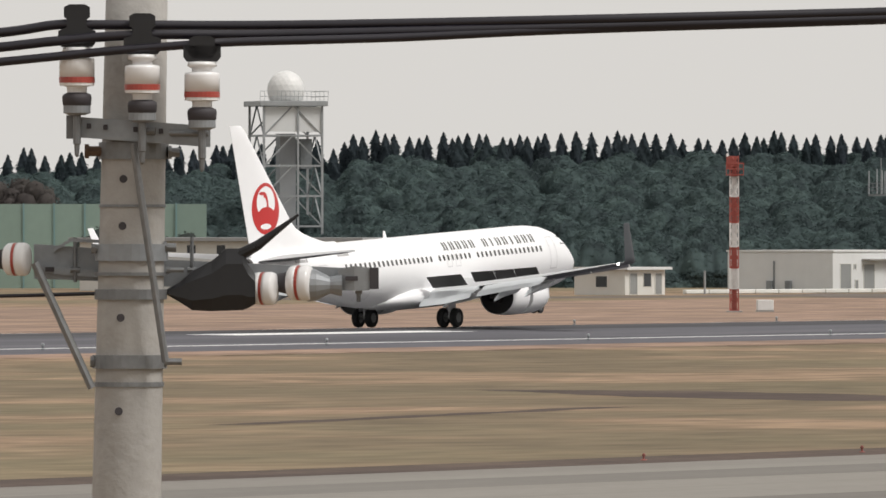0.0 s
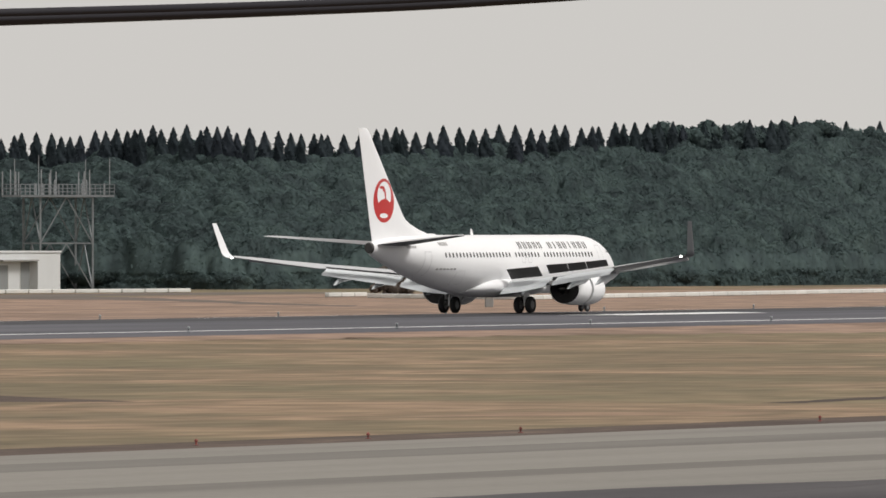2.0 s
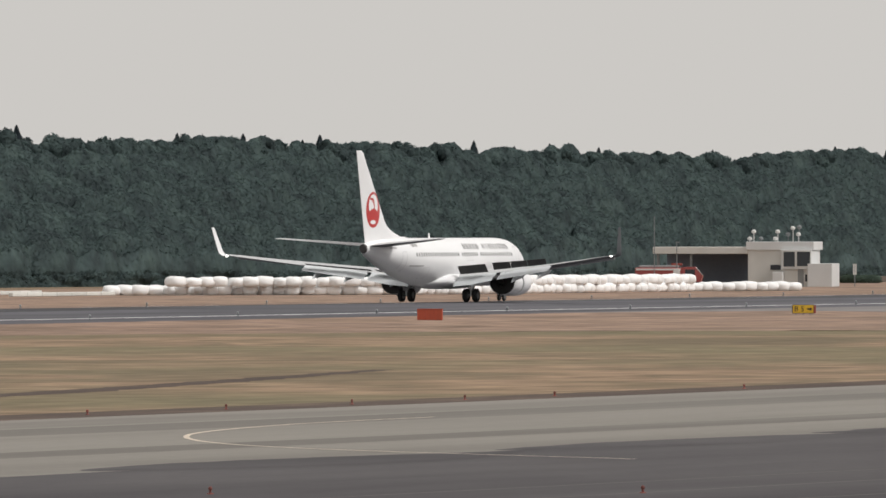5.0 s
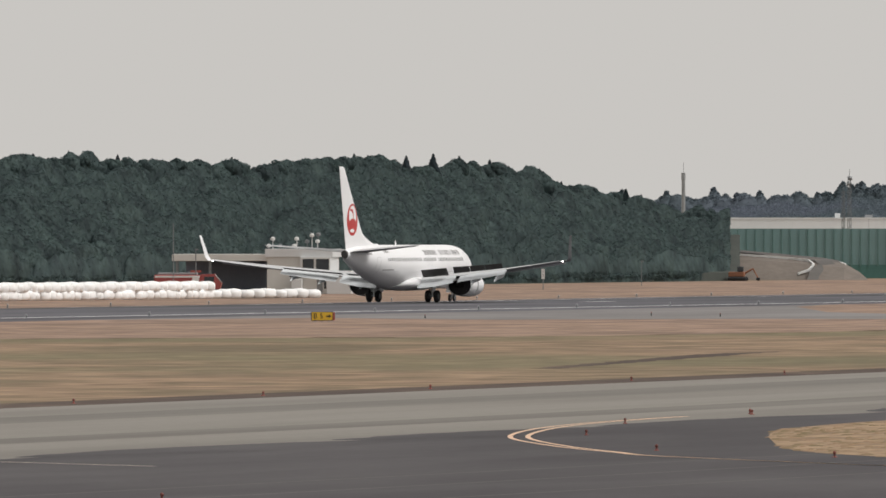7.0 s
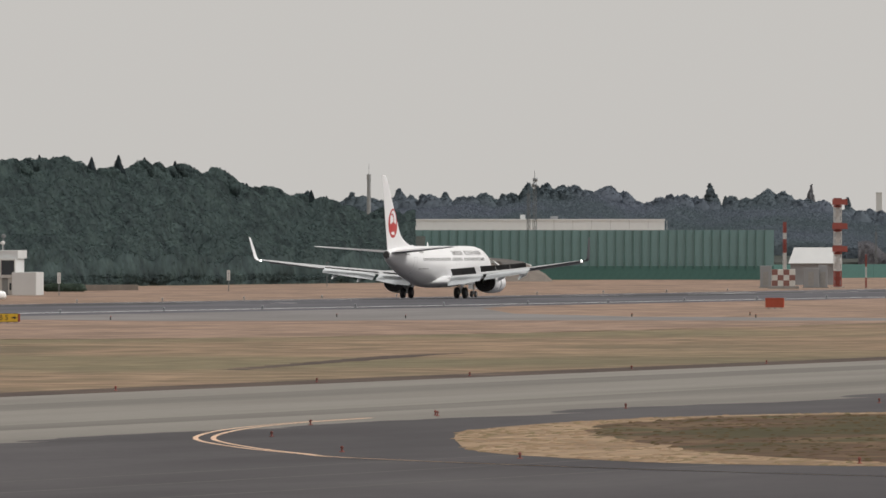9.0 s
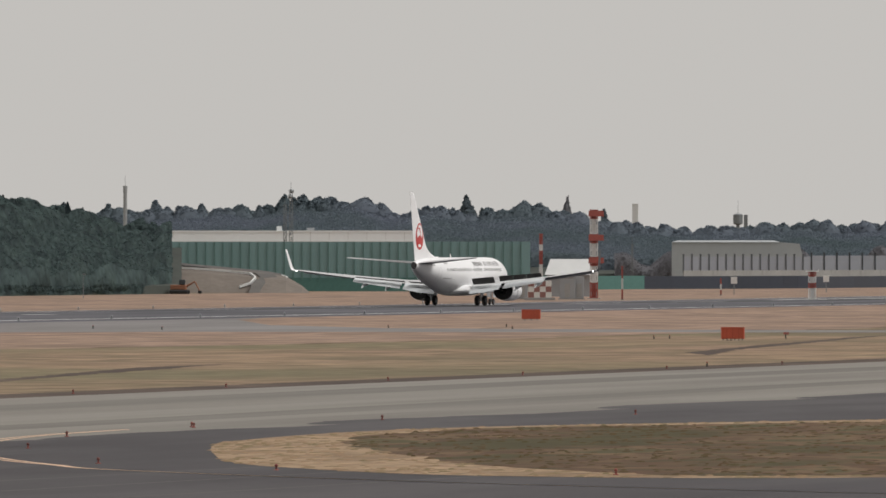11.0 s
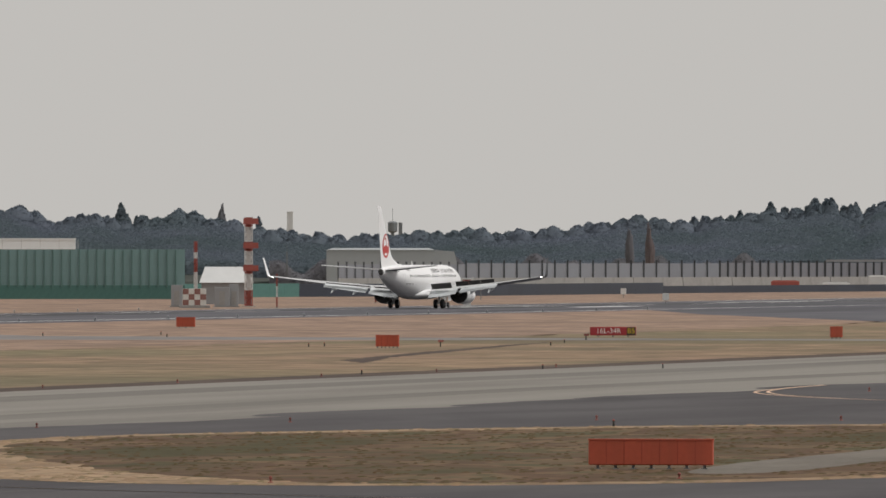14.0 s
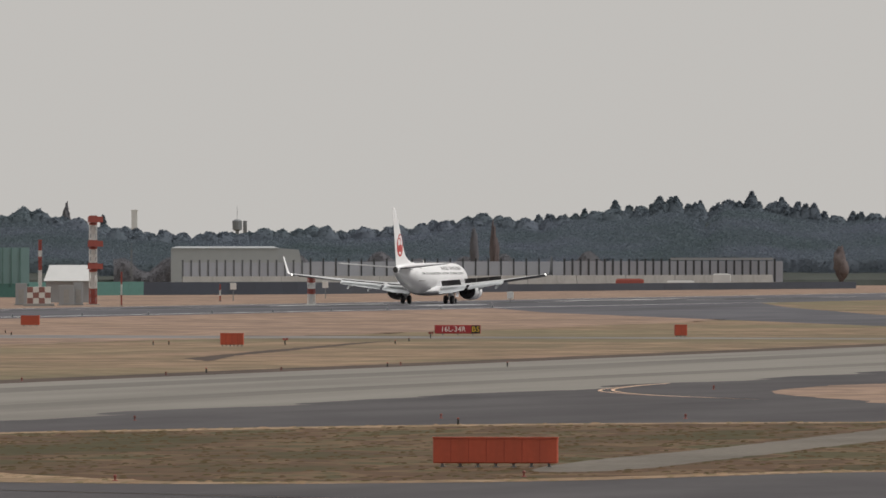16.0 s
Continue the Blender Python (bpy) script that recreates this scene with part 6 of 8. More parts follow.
for z in (21.6, 22.2):
    strut(rail, (-4.2, -4.2, z), (4.2, -4.2, z), 0.035)
    strut(rail, (4.2, -4.2, z), (4.2, 4.2, z), 0.035)
part("railing", rail, STEEL, rt)
bm = bmesh.new()
bmesh.ops.create_icosphere(bm, subdivisions=3, radius=2.25)
for v in list(bm.verts):
    if v.co.z < -1.35:
        v.co.z = -1.35
me = bpy.data.meshes.new("dome")
bm.to_mesh(me)
bm.free()
me.materials.append(MAST_WHITE)
part("dome", me, None, rt, "white faceted radome", False, pose(0.0, 0, 22.35))


# ---- buildings ----
def building(name, at, wide, deep, tall, wall, label, category="building", roof=0.25, over=0.15):
    t = thing(name, label, category, at)
    part("wall", Shape().box(-wide / 2, wide / 2, 0, deep, 0, tall, bevel=0.03), wall, t)
    part("roof", Shape().box(-wide / 2 - over, wide / 2 + over, -over, deep + over, tall + 0.003, tall + roof), wall, t)
    return t


def opening(t, x0, x1, z0, z1, material, name, y=0.0, side=None, frame_w=0.06, label=""):
    """A recessed panel with a frame on the front (or, with side = x, on a flank)."""
    if side is None:
        w = part(name, Shape().box(x0, x1, y - 0.03, y + 0.02, z0, z1), material, t, label)
        part("frame", Shape().box(x0 - frame_w, x0, y - 0.06, y + 0.02, z0 - frame_w, z1 + frame_w).box(x1, x1 + frame_w, y - 0.06, y + 0.02, z0 - frame_w, z1 + frame_w).box(x0, x1, y - 0.06, y + 0.02, z1, z1 + frame_w).box(x0, x1, y - 0.06, y + 0.02, z0 - frame_w, z0), RENDER_C, w)
    else:
        w = part(name, Shape().box(side - 0.02, side + 0.03, x0, x1, z0, z1), material, t, label)
        part("frame", Shape().box(side - 0.02, side + 0.06, x0 - frame_w, x0, z0 - frame_w, z1 + frame_w).box(side - 0.02, side + 0.06, x1, x1 + frame_w, z0 - frame_w, z1 + frame_w).box(side - 0.02, side + 0.06, x0, x1, z1, z1 + frame_w), RENDER_C, w)
    return w


# white equipment house: long flank towards the runway
wx, wy = spot(28.445, 1115)
eq = thing("equipment_house", "flat-roofed white windowless equipment house", "building", pose(wx, wy, LOW))
part("wall", Shape().box(-11.9, 0, 0, 19.8, 0, 3.8, bevel=0.03), RENDER_W, eq)
part("parapet", Shape().box(-12.0, 0.1, -0.1, 19.9, 3.803, 3.98), RENDER_W, eq)
for y0, y1, z1, mat, nm in ((1.5, 3.7, 2.6, DOOR_GREY, "door"), (4.6, 5.2, 1.0, DOOR_GREY, "meter_box"), (6.4, 8.6, 2.55, DOOR_GREY, "door"), (11.2, 13.2, 2.9, DOOR_GREY, "door")):
    opening(eq, y0, y1, 0.03, z1, mat, nm, side=0.0, label="grey steel door")
opening(eq, 4.3, 4.8, 2.1, 2.55, DOOR_GREY, "vent", side=0.0)
part("canopy", Shape().box(0.0, 0.9, 6.0, 13.6, 2.95, 3.1), CONCRETE, eq, "thin porch slab")
part("porch_wall", Shape().box(0.0, 0.9, 13.3, 13.6, 0, 2.95), RENDER_W, eq)
part("downpipe", strut(Shape(), (-6.6, -0.08, 0), (-6.6, -0.08, 2.9), 0.1), GREY_STEEL, eq)
for x in (-7.0, -4.9):
    part("wall_unit", Shape().box(x - 0.3, x + 0.3, -0.45, 0.0, 0.1, 0.95, bevel=0.03), GREY_STEEL, eq, "dark outdoor unit by the wall")

# small guard hut
gx, gy = spot(29.5, 1040)
hut = thing("guard_hut", "small flat-roofed grey-white guard hut", "building", pose(gx, gy, LOW))
part("wall", Shape().box(-5.4, 0, 0, 7.5, 0, 2.35, bevel=0.02), RENDER_C, hut)
part("roof", Shape().box(-5.8, 0.5, -0.5, 8.0, 2.353, 2.6), RENDER_W, hut, "white overhanging roof slab")
for x0, x1 in ((-3.1, -1.9),):
    opening(hut, x0, x1, 0.75, 1.75, PANE, "window")
for y0, y1, z0 in ((0.8, 2.2, 0.1), (3.4, 4.8, 0.8), (5.6, 6.8, 0.1)):
    opening(hut, y0, y1, z0, 2.0, PANE if z0 > 0.5 else DOOR_GREY, "window" if z0 > 0.5 else "door", side=0.0)

# long low terminal-side building under the radome tower
lx, ly = spot(30.85, 1090)
lb = thing("office_block", "long low grey-white office block with a flat eaves roof", "building", pose(lx, ly, LOW))
part("wall", Shape().box(-32, 0, 0, 12, 0, 4.9, bevel=0.03), RENDER_C, lb)
part("roof", Shape().box(-32.8, 0.8, -0.8, 12.8, 4.903, 5.25), ROOF_GREY, lb, "grey overhanging eaves")
part("band", Shape().box(-32, 0.04, -0.04, -0.003, 2.9, 3.2), RENDER_W, lb)
for i in range(9):
    x = -1.6 - 3.4 * i
    opening(lb, x - 1.0, x, 3.45, 4.5, PANE, "window")
for i in range(3):
    opening(lb, 1.0 + 3.6 * i, 2.0 + 3.6 * i, 3.45, 4.5, PANE, "window", side=0.0)

# grey screen wall in panels, left of the hut
for k in range(10):
    x, y = spot(30.55 + 0.16 * k - 0.4, 1062 + k * 1.5)
    t = thing("screen_wall", "plain grey concrete screen wall panel", "wall", pose(x, y, LOW, 0, 0, 22), "screen wall panels")
    part("panel", Shape().box(-1.6, 1.62, -0.1, 0.1, 0, 2.25, bevel=0.02), CONCRETE, t)
    part("coping", Shape().box(-1.62, 1.62, -0.14, 0.14, 2.253, 2.33), CONCRETE, t)

# pale green sound wall with steel posts, far behind the pole
for k in range(10):
    x, y = spot(33.1 - 0.155 * k, 1150)
    t = thing("sound_wall", "pale green sound wall panel between steel posts", "wall", pose(x, y, LOW, 0, 0, 32), "sound wall panels")
    part("panel", Shape().box(-1.55, 1.55, -0.06, 0.06, 0, 8.6), HAZE_GREEN, t)
    part("post", Shape().box(-1.62, -1.45, -0.22, 0.1, 0, 8.7), GREEN_PANEL, t)

# shrubs grown up before the far end of the sound wall, bare trees behind it
tagged(leafy("shrubbery", [(*spot(32.25 - 0.075 * i, 1138 + (i % 3) * 2), LOW + 2.6 + 0.5 * math.sin(i * 1.9), 1.7 + 0.3 * math.sin(i * 2.7), 3.0 + 0.8 * math.sin(i * 1.3)) for i in range(10)], foliage("grey_shrub_leaves", (0.085, 0.10, 0.094), 0.15), 61), "grey-green shrubs before the sound wall", "shrubbery", "", "stuff")
tagged(leafy("bare_copse", [(*spot(33.1 - 0.06 * i, 1166 + (i % 2) * 4), LOW + 8.2 + 0.7 * math.sin(i * 2.2), 2.2, 2.8) for i in range(12)], foliage("bare_brown_twigs", (0.105, 0.095, 0.09), 0.12), 62), "leafless brown trees behind the sound wall", "trees", "", "stuff")
# small white cabinet and a thin post on the verge
t = thing("electrical_cabinet", "small white electrical cabinet in the grass", "cabinet", facing(28.79, 850, LOW, 10))
part("body", Shape().box(-0.62, 0.62, -0.25, 0.25, 0.1, 0.9, bevel=0.04), MAST_WHITE, t)
part("plinth", Shape().box(-0.66, 0.66, -0.29, 0.29, 0, 0.1), CONCRETE, t)
t = thing("pole", "thin grey steel pole", "pole", facing(29.096, 1058, LOW))
part("shaft", Shape().rod((0, 0, 0), (0, 0, 2.2), 0.11, 0.1, 8), STEEL, t)
t = thing("marker_pillar", "short weathered concrete pillar in the grass", "pillar", facing(25.79, 905, LOW, 8))
part("shaft", Shape().box(-0.32, 0.32, -0.3, 0.3, 0, 0.95, bevel=0.04), CONCRETE, t)
part("cap", Shape().box(-0.38, 0.38, -0.36, 0.36, 0.953, 1.1, bevel=0.03), CONCRETE, t)


# ---- beyond the runway: barrier, wrapped bales, fire post, green wall, ramp, far walls ----
def barrier_run(az0, az1, d0, d1, n, tall=0.3):
    base = None
    for k in range(n):
        u = (k + 0.5) / n
        az, d = az0 + (az1 - az0) * u, d0 + (d1 - d0) * u
        (x0, y0), (x1, y1) = spot(az0 + (az1 - az0) * k / n, d0 + (d1 - d0) * k / n), spot(az0 + (az1 - az0) * (k + 1) / n, d0 + (d1 - d0) * (k + 1) / n)
        ln = math.hypot(x1 - x0, y1 - y0)
        m = pose((x0 + x1) / 2, (y0 + y1) / 2, LOW + 0.1, 0, 0, math.degrees(math.atan2(y1 - y0, x1 - x0)))
        if base is None:
            base = thing("low_barrier", "low white block barrier along the grass", "barrier", m, "low white barriers")
            part("block", Shape().box(-ln / 2 + 0.04, ln / 2 - 0.04, -0.25, 0.25, -0.1, tall, bevel=0.06), BARRIER, base)
        else:
            copy_thing(base, m)


BARRIER = plain("weathered_white_block", (0.66, 0.66, 0.63), 0.8, vary=0.1, scale=0.5, spread=0.08)
barrier_run(29.2, 27.31, 1060, 1098, 16)
barrier_run(26.615, 26.417, 1030, 1036, 3)
barrier_run(26.40, 25.6, 1018, 992, 11)
barrier_run(25.6, 24.3, 992, 1065, 18)
barrier_run(24.3, 22.95, 1065, 1140, 24)
barrier_run(23.1, 21.9, 1100, 1150, 16)


def bale_mesh(seed, wide=1.75, tall=0.98):
    """A wrapped bale: a squat pillow with creases."""
    rng = np.random.default_rng(seed)
    rings = []
    n = 12
    for z, k in ((0.0, 0.72), (0.06, 0.92), (0.28, 1.04), (0.55, 1.05), (0.8, 0.98), (0.93, 0.82), (1.0, 0.45)):
        ring = []
        for j in range(n):
            a = 2 * math.pi * j / n
            c, s = math.cos(a), math.sin(a)
            q = (abs(c) ** 4 + abs(s) ** 4) ** -0.25 * 0.94
            w = k * q * (1 + rng.normal() * 0.06)
            ring.append((c * w * wide / 2, s * w * wide / 2, z * tall * (1 + rng.normal() * 0.03)))
        rings.append(ring)
    return Shape().loft(rings).mesh("bale", BAG, True)


BALES = [bale_mesh(70 + i, 1.6 + 0.07 * i, 0.9 + 0.035 * ((i * 4) % 6)) for i in range(6)]
bale_count = [0]


def bale_row(az0, az1, d0, d1, step, layer, back=0.0):
    x0, y0 = spot(az0, d0 + back)
    x1, y1 = spot(az1, d1 + back)
    n = max(1, int(math.hypot(x1 - x0, y1 - y0) / step))
    for k in range(n):
        u = (k + 0.5 + (0.5 if layer % 2 else 0)) / n
        if u > 1:
            continue
        i = bale_count[0]
        bale_count[0] += 1
        ob = new("wrapped_bale", BALES[(i * 5 + layer) % 6])
        ob.matrix_basis = pose(x0 + (x1 - x0) * u, y0 + (y1 - y0) * u + 0.35 * math.sin(i * 2.3), LOW + 0.86 * layer + 0.01 * math.sin(i), 0, 0, 17 * i % 40 - 20 + math.degrees(math.atan2(y1 - y0, x1 - x0)))
        tagged(ob, "bulging white plastic-wrapped bale stacked in rows", "bale", "wrapped bales", "")


# lower and upper layers of the stack
bale_row(22.62, 21.15, 1122, 1133, 1.46, 0)
bale_row(22.33, 21.15, 1122, 1133, 1.52, 1)
bale_row(21.15, 19.66, 1133, 1190, 1.46, 0)
bale_row(21.15, 19.66, 1133, 1190, 1.52, 1)
bale_row(19.66, 19.10, 1196, 1206, 1.46, 0)
bale_row(22.6, 22.3, 1124, 1125, 0.95, 0, 1.1)

GARAGE_DARK = plain("dim_blue_grey_wall", (0.20, 0.235, 0.29), 0.8, vary=0.1)
HANGAR_WHITE = plain("clean_white_sheet", (0.85, 0.87, 0.88), 0.6, vary=0.04, scale=0.2)
# Lighter copy of DARK_POST, haze put into its colour.
HAZE_POST = plain("haze_toned_post", (0.10, 0.108, 0.12), 0.7, vary=0.1)
# airfield fire post: garage, watch tower, annex
fx, fy = spot(19.28, 1290)
fp = thing("fire_post", "cream airfield fire post with a garage and watch room", "building", pose(fx, fy, LOW, 0, 0, 12))
part("garage_roof", Shape().box(-12.6, -1.5, -0.4, 9, 3.75, 4.55, bevel=0.04), RENDER_C, fp, "deep pale garage roof edge")
part("garage_back", Shape().box(-12.2, -1.5, 8.6, 8.9, 0, 3.75), GARAGE_DARK, fp, "dark inside of the open garage")
for x in (-12.2, -8.4):
    part("column", Shape().box(x, x + 0.3, 0, 0.3, 0, 3.75), GREY_STEEL, fp)
tower = part("tower_wall", Shape().box(-1.6, 4.1, -0.5, 7.5, 0, 5.0, bevel=0.03), RENDER_C, fp, "cream watch-tower walls")
part("tower_parapet", Shape().box(-1.8, 6.0, -0.7, 7.7, 4.2, 5.15, bevel=0.03), RENDER_W, fp)
part("watch_room", Shape().box(2.3, 5.8, -1.3, 6.8, 2.0, 4.25, bevel=0.03), RENDER_W, fp)
part("stair_block", Shape().box(2.4, 5.6, -1.0, 6.5, 0, 2.0, bevel=0.03), RENDER_C, fp)
part("annex", Shape().box(5.4, 8.2, -1.6, 5.5, 0, 2.65, bevel=0.03), RENDER_W, fp, "low white annex")
for x0, x1, z0, z1, mat, nm, y in ((1.0, 2.2, 1.9, 2.5, PANE, "window", -0.5), (1.0, 2.2, 0.02, 0.28, PANE, "window", -0.5), (2.6, 3.9, 2.3, 4.0, PANE, "window", -1.3), (4.15, 5.65, 2.35, 4.0, PANE, "window", -1.3), (4.2, 4.9, 0.02, 2.0, DOOR_GREY, "door", -1.0), (5.05, 5.3, 0.6, 1.4, PANE, "window", -1.0)):
    opening(fp, x0, x1, z0, z1, mat, nm, y)
for i, (x, z) in enumerate(((-0.2, 5.5), (0.3, 6.3), (1.2, 5.5), (3.0, 5.5), (3.3, 6.3), (4.6, 6.0), (5.2, 6.7), (5.9, 6.0), (6.0, 6.8))):
    x = -1.5 + (x + 0.2) * 0.92
    l = part("roof_lamp", Shape().rod((x, 0.5, 5.1), (x, 0.5, z), 0.06, 0.06, 6).turned([(0.05, z - 0.2), (0.26, z - 0.16), (0.28, z + 0.06), (0.16, z + 0.2), (0.03, z + 0.24)], 12, pose(x, 0.4, 0)), GREY_STEEL if i % 3 == 2 else MAST_WHITE, fp, "round floodlight on a short stand")
part("generator", Shape().box(1.4, 2.6, -2.2, -0.9, 0, 1.7, bevel=0.05), RENDER_W, fp, "white cabinet before the tower")

# fire engine, parked in front of the garage
ex, ey = spot(19.76, 1255)
fe = thing("fire_engine", "red airfield fire engine with a white cab roof, parked", "vehicle", pose(ex, ey, LOW, 0, 0, 16))
part("body", Shape().box(-3.6, 1.6, -1.2, 1.2, 0.75, 2.3, bevel=0.1), FIRE_RED, fe)
part("white_stripe", Shape().box(-3.5, 1.5, -1.23, -1.2, 2.0, 2.2), MAST_WHITE, fe)
part("deck_gear", Shape().box(-3.2, 1.2, -0.7, 0.7, 2.303, 2.55, bevel=0.05), STEEL, fe)
part("turret", Shape().box(0.4, 1.6, -0.2, 0.2, 2.55, 2.8), SIGNAL_RED, fe)
part("cab", Shape().loft([[(1.6, -1.2, 0.7), (3.7, -1.2, 0.7), (3.7, 1.2, 0.7), (1.6, 1.2, 0.7)], [(1.6, -1.2, 1.5), (3.9, -1.2, 1.4), (3.9, 1.2, 1.4), (1.6, 1.2, 1.5)], [(1.6, -1.15, 2.35), (3.1, -1.1, 2.4), (3.1, 1.1, 2.4), (1.6, 1.15, 2.35)]]), FIRE_RED, fe)
part("windscreen", Shape().loft([[(3.93, -1.1, 1.45), (3.93, 1.1, 1.45), (3.16, 1.05, 2.32), (3.16, -1.05, 2.32)], [(3.9, -1.1, 1.45), (3.9, 1.1, 1.45), (3.13, 1.05, 2.32), (3.13, -1.05, 2.32)]]), PANE, fe)
part("side_window", Shape().box(2.0, 3.1, -1.225, -1.19, 1.5, 2.1), PANE, fe)
for x in (-2.6, -1.4, 2.6):
    for sy in (-1.15, 0.85):
        part("wheel", Shape().turned([(0.25, -0.15), (0.52, -0.16), (0.58, 0), (0.52, 0.16), (0.25, 0.15)], 18, pose(x, sy + 0.15, 0.58, 90)), TYRE, fe, "", True)
# flag and lamp poles
for az, d, h, r in ((19.829, 1250, 8.0, 0.07), (19.715, 1250, 5.1, 0.08), (17.45, 1500, 3.2, 0.05)):
    t = thing("pole", "thin grey steel pole", "pole", facing(az, d, LOW))
    part("shaft", Shape().rod((0, 0, 0), (0, 0, h), r, r * 0.6, 8), GREY_STEEL, t)
    if h < 6:
        part("head", Shape().box(-0.12, 0.3, -0.08, 0.08, h - 0.05, h + 0.1), GREY_STEEL, t)
    if h > 4 and h < 6:
        part("cabinet", Shape().box(-0.4, 0.35, -0.25, 0.1, 1.35, 2.2, bevel=0.04), MAST_WHITE, t)
for az, d in ((18.811, 1290), (17.95, 1380)):
    t = thing("signpost", "narrow white board on a thin post", "sign", facing(az, d, LOW))
    part("post", Shape().rod((0, 0, 0), (0, 0, 2.5), 0.05, 0.05), GREY_STEEL, t)
    part("board", Shape().box(-0.2, 0.2, -0.04, 0.02, 1.35, 2.6), MAST_WHITE, t)
# low wall and hedge past the fire post
for k in range(3):
    az = 18.85 - 0.13 * k
    x, y = spot(az, 1395 + 6 * k)
    t = thing("garden_wall", "low weathered concrete boundary wall", "wall", pose(x, y, LOW, 0, 0, 55), "boundary wall lengths")
    part("panel", Shape().box(-5.5, 5.5, -0.1, 0.1, 0, 0.7, bevel=0.02), EARTH, t)
tagged(crowns("hedge", [(*spot(18.86 - 0.012 * i, 1375), LOW + 0.35, 0.75, 0.6) for i in range(14)], foliage("hedge_leaves", (0.075, 0.105, 0.08)), 21, 50, 0.2, (5, 8)), "low clipped green hedge", "hedge", "", "stuff")


# long green panel wall, with a darker netting skirt
GREEN_POST = plain("green_post_paint", (0.085, 0.17, 0.155), 0.6, vary=0.08)
GW0, GW1, GWD = 17.05, 15.18, 1750
panel = None
n = 42
for k in range(n):
    az = GW0 + (GW1 - GW0) * (k + 0.5) / n
    x, y = spot(az, GWD)
    m = pose(x, y, LOW, 0, 0, 16)
    if panel is None:
        panel = thing("green_wall", "tall ribbed green steel wall panel with dark posts", "wall", m, "green wall panels")
        part("panel", Shape().box(-0.72, 0.72, -0.05, 0.05, 2.1, 7.72), GREEN_PANEL, panel)
        part("base_panel", Shape().box(-0.72, 0.72, -0.16, -0.02, 0, 2.12), GREEN_DARK, panel, "dark green lower skirt")
        part("post", Shape().box(-0.76, -0.66, -0.2, 0.1, 1.9, 7.72), GREEN_POST, panel)
        part("post_foot", Shape().loft([[(-0.85, -0.32, 1.9), (-0.57, -0.32, 1.9), (-0.57, 0.0, 1.9), (-0.85, 0.0, 1.9)], [(-0.74, -0.2, 4.3), (-0.68, -0.2, 4.3), (-0.68, 0.0, 4.3), (-0.74, 0.0, 4.3)]]), GREEN_POST, panel)
    else:
        copy_thing(panel, m)
wx, wy = spot(16.385, 1795)
wb = thing("hangar", "long white flat-roofed hangar behind the green wall", "building", pose(wx, wy, LOW, 0, 0, 16))
part("wall", Shape().box(-20.4, 20.4, 0, 14, 0, 9.3), HANGAR_WHITE, wb)
part("roof", Shape().box(-20.5, 20.5, -0.1, 14.1, 9.303, 9.5), HANGAR_WHITE, wb)
part("plant_room", Shape().box(-2.6, -1.8, 2, 5, 9.5, 10.2), RENDER_W, wb)
part("plant_room", Shape().box(2.2, 3.4, 2, 5, 9.5, 9.95), HAZE_GREY, wb)
for i in range(7):
    part("joint", Shape().box(2.8 + 3 * i - 0.05, 2.8 + 3 * i + 0.02, -0.02, -0.003, 7.6, 9.3), RENDER_W, wb)


def lattice_mast(name, az, d, tall, wide, label, dishes=0):
    t = thing(name, label, "mast", facing(az, d, LOW))
    s = Shape()
    h = wide / 2
    for sx, sy in ((-h, -h), (h, -h), (0, h)):
        strut(s, (sx, sy, 0), (sx * 0.6, sy * 0.6, tall), 0.06)
    n = int(tall / 1.2)
    for k in range(n):
        z1, z2 = tall * k / n, tall * (k + 1) / n
        strut(s, (-h, -h, z1), (h, -h, z2), 0.035)
        strut(s, (h, -h, z1), (0, h, z2), 0.035)
        strut(s, (0, h, z1), (-h, -h, z2), 0.035)
    part("lattice", s, GREY_STEEL, t)
    part("top_rod", strut(Shape(), (0, 0, tall), (0, 0, tall + 1.2), 0.05), GREY_STEEL, t)
    for i in range(dishes):
        part("drum_aerial", Shape().turned([(0.02, -0.3), (0.34, -0.3), (0.36, 0.0), (0.34, 0.3), (0.02, 0.3)], 12, pose(0.1 * (-1) ** i, 0, tall - 0.2 - 0.85 * i)), STEEL, t, "", True)


lattice_mast("radio_mast", 16.394, 1780, 15.9, 0.7, "slim grey lattice radio mast with drum aerials", 2)
lattice_mast("radio_mast", 16.425, 1782, 13.6, 0.6, "slim grey lattice radio mast")
lattice_mast("radio_mast", 14.66, 1900, 7.4, 0.3, "slim grey lattice radio mast")
ch = thing("chimney", "dark slender banded chimney with a lightning rod", "chimney", facing(17.237, 2300, LOW))
part("stack", Shape().turned([(0.5, 0), (0.36, 18.0), (0.42, 18.0), (0.42, 19.4), (0.3, 19.4)], 14), STEEL, ch)
part("rod", strut(Shape(), (0, 0, 19.3), (0, 0, 21.5), 0.05), GREY_STEEL, ch)

# earth ramp with white guard rails
vs, fs = [], []
prof = [(17.35, 4.0), (17.06, 3.9), (16.8, 3.2), (16.55, 2.5), (16.42, 1.9), (16.34, 0.5), (16.30, LOW)]
for az, z in prof:
    for d, k in ((1683, 0.0), (1690, 0.75), (1698, 1.0), (1712, 1.0), (1722, 0.0)):
        vs.append((*spot(az, d), LOW - 0.05 + (z - LOW) * k))
for i in range(len(prof) - 1):
    for j in range(4):
        fs.append((i * 5 + j, i * 5 + j + 1, i * 5 + j + 6, i * 5 + j + 5))
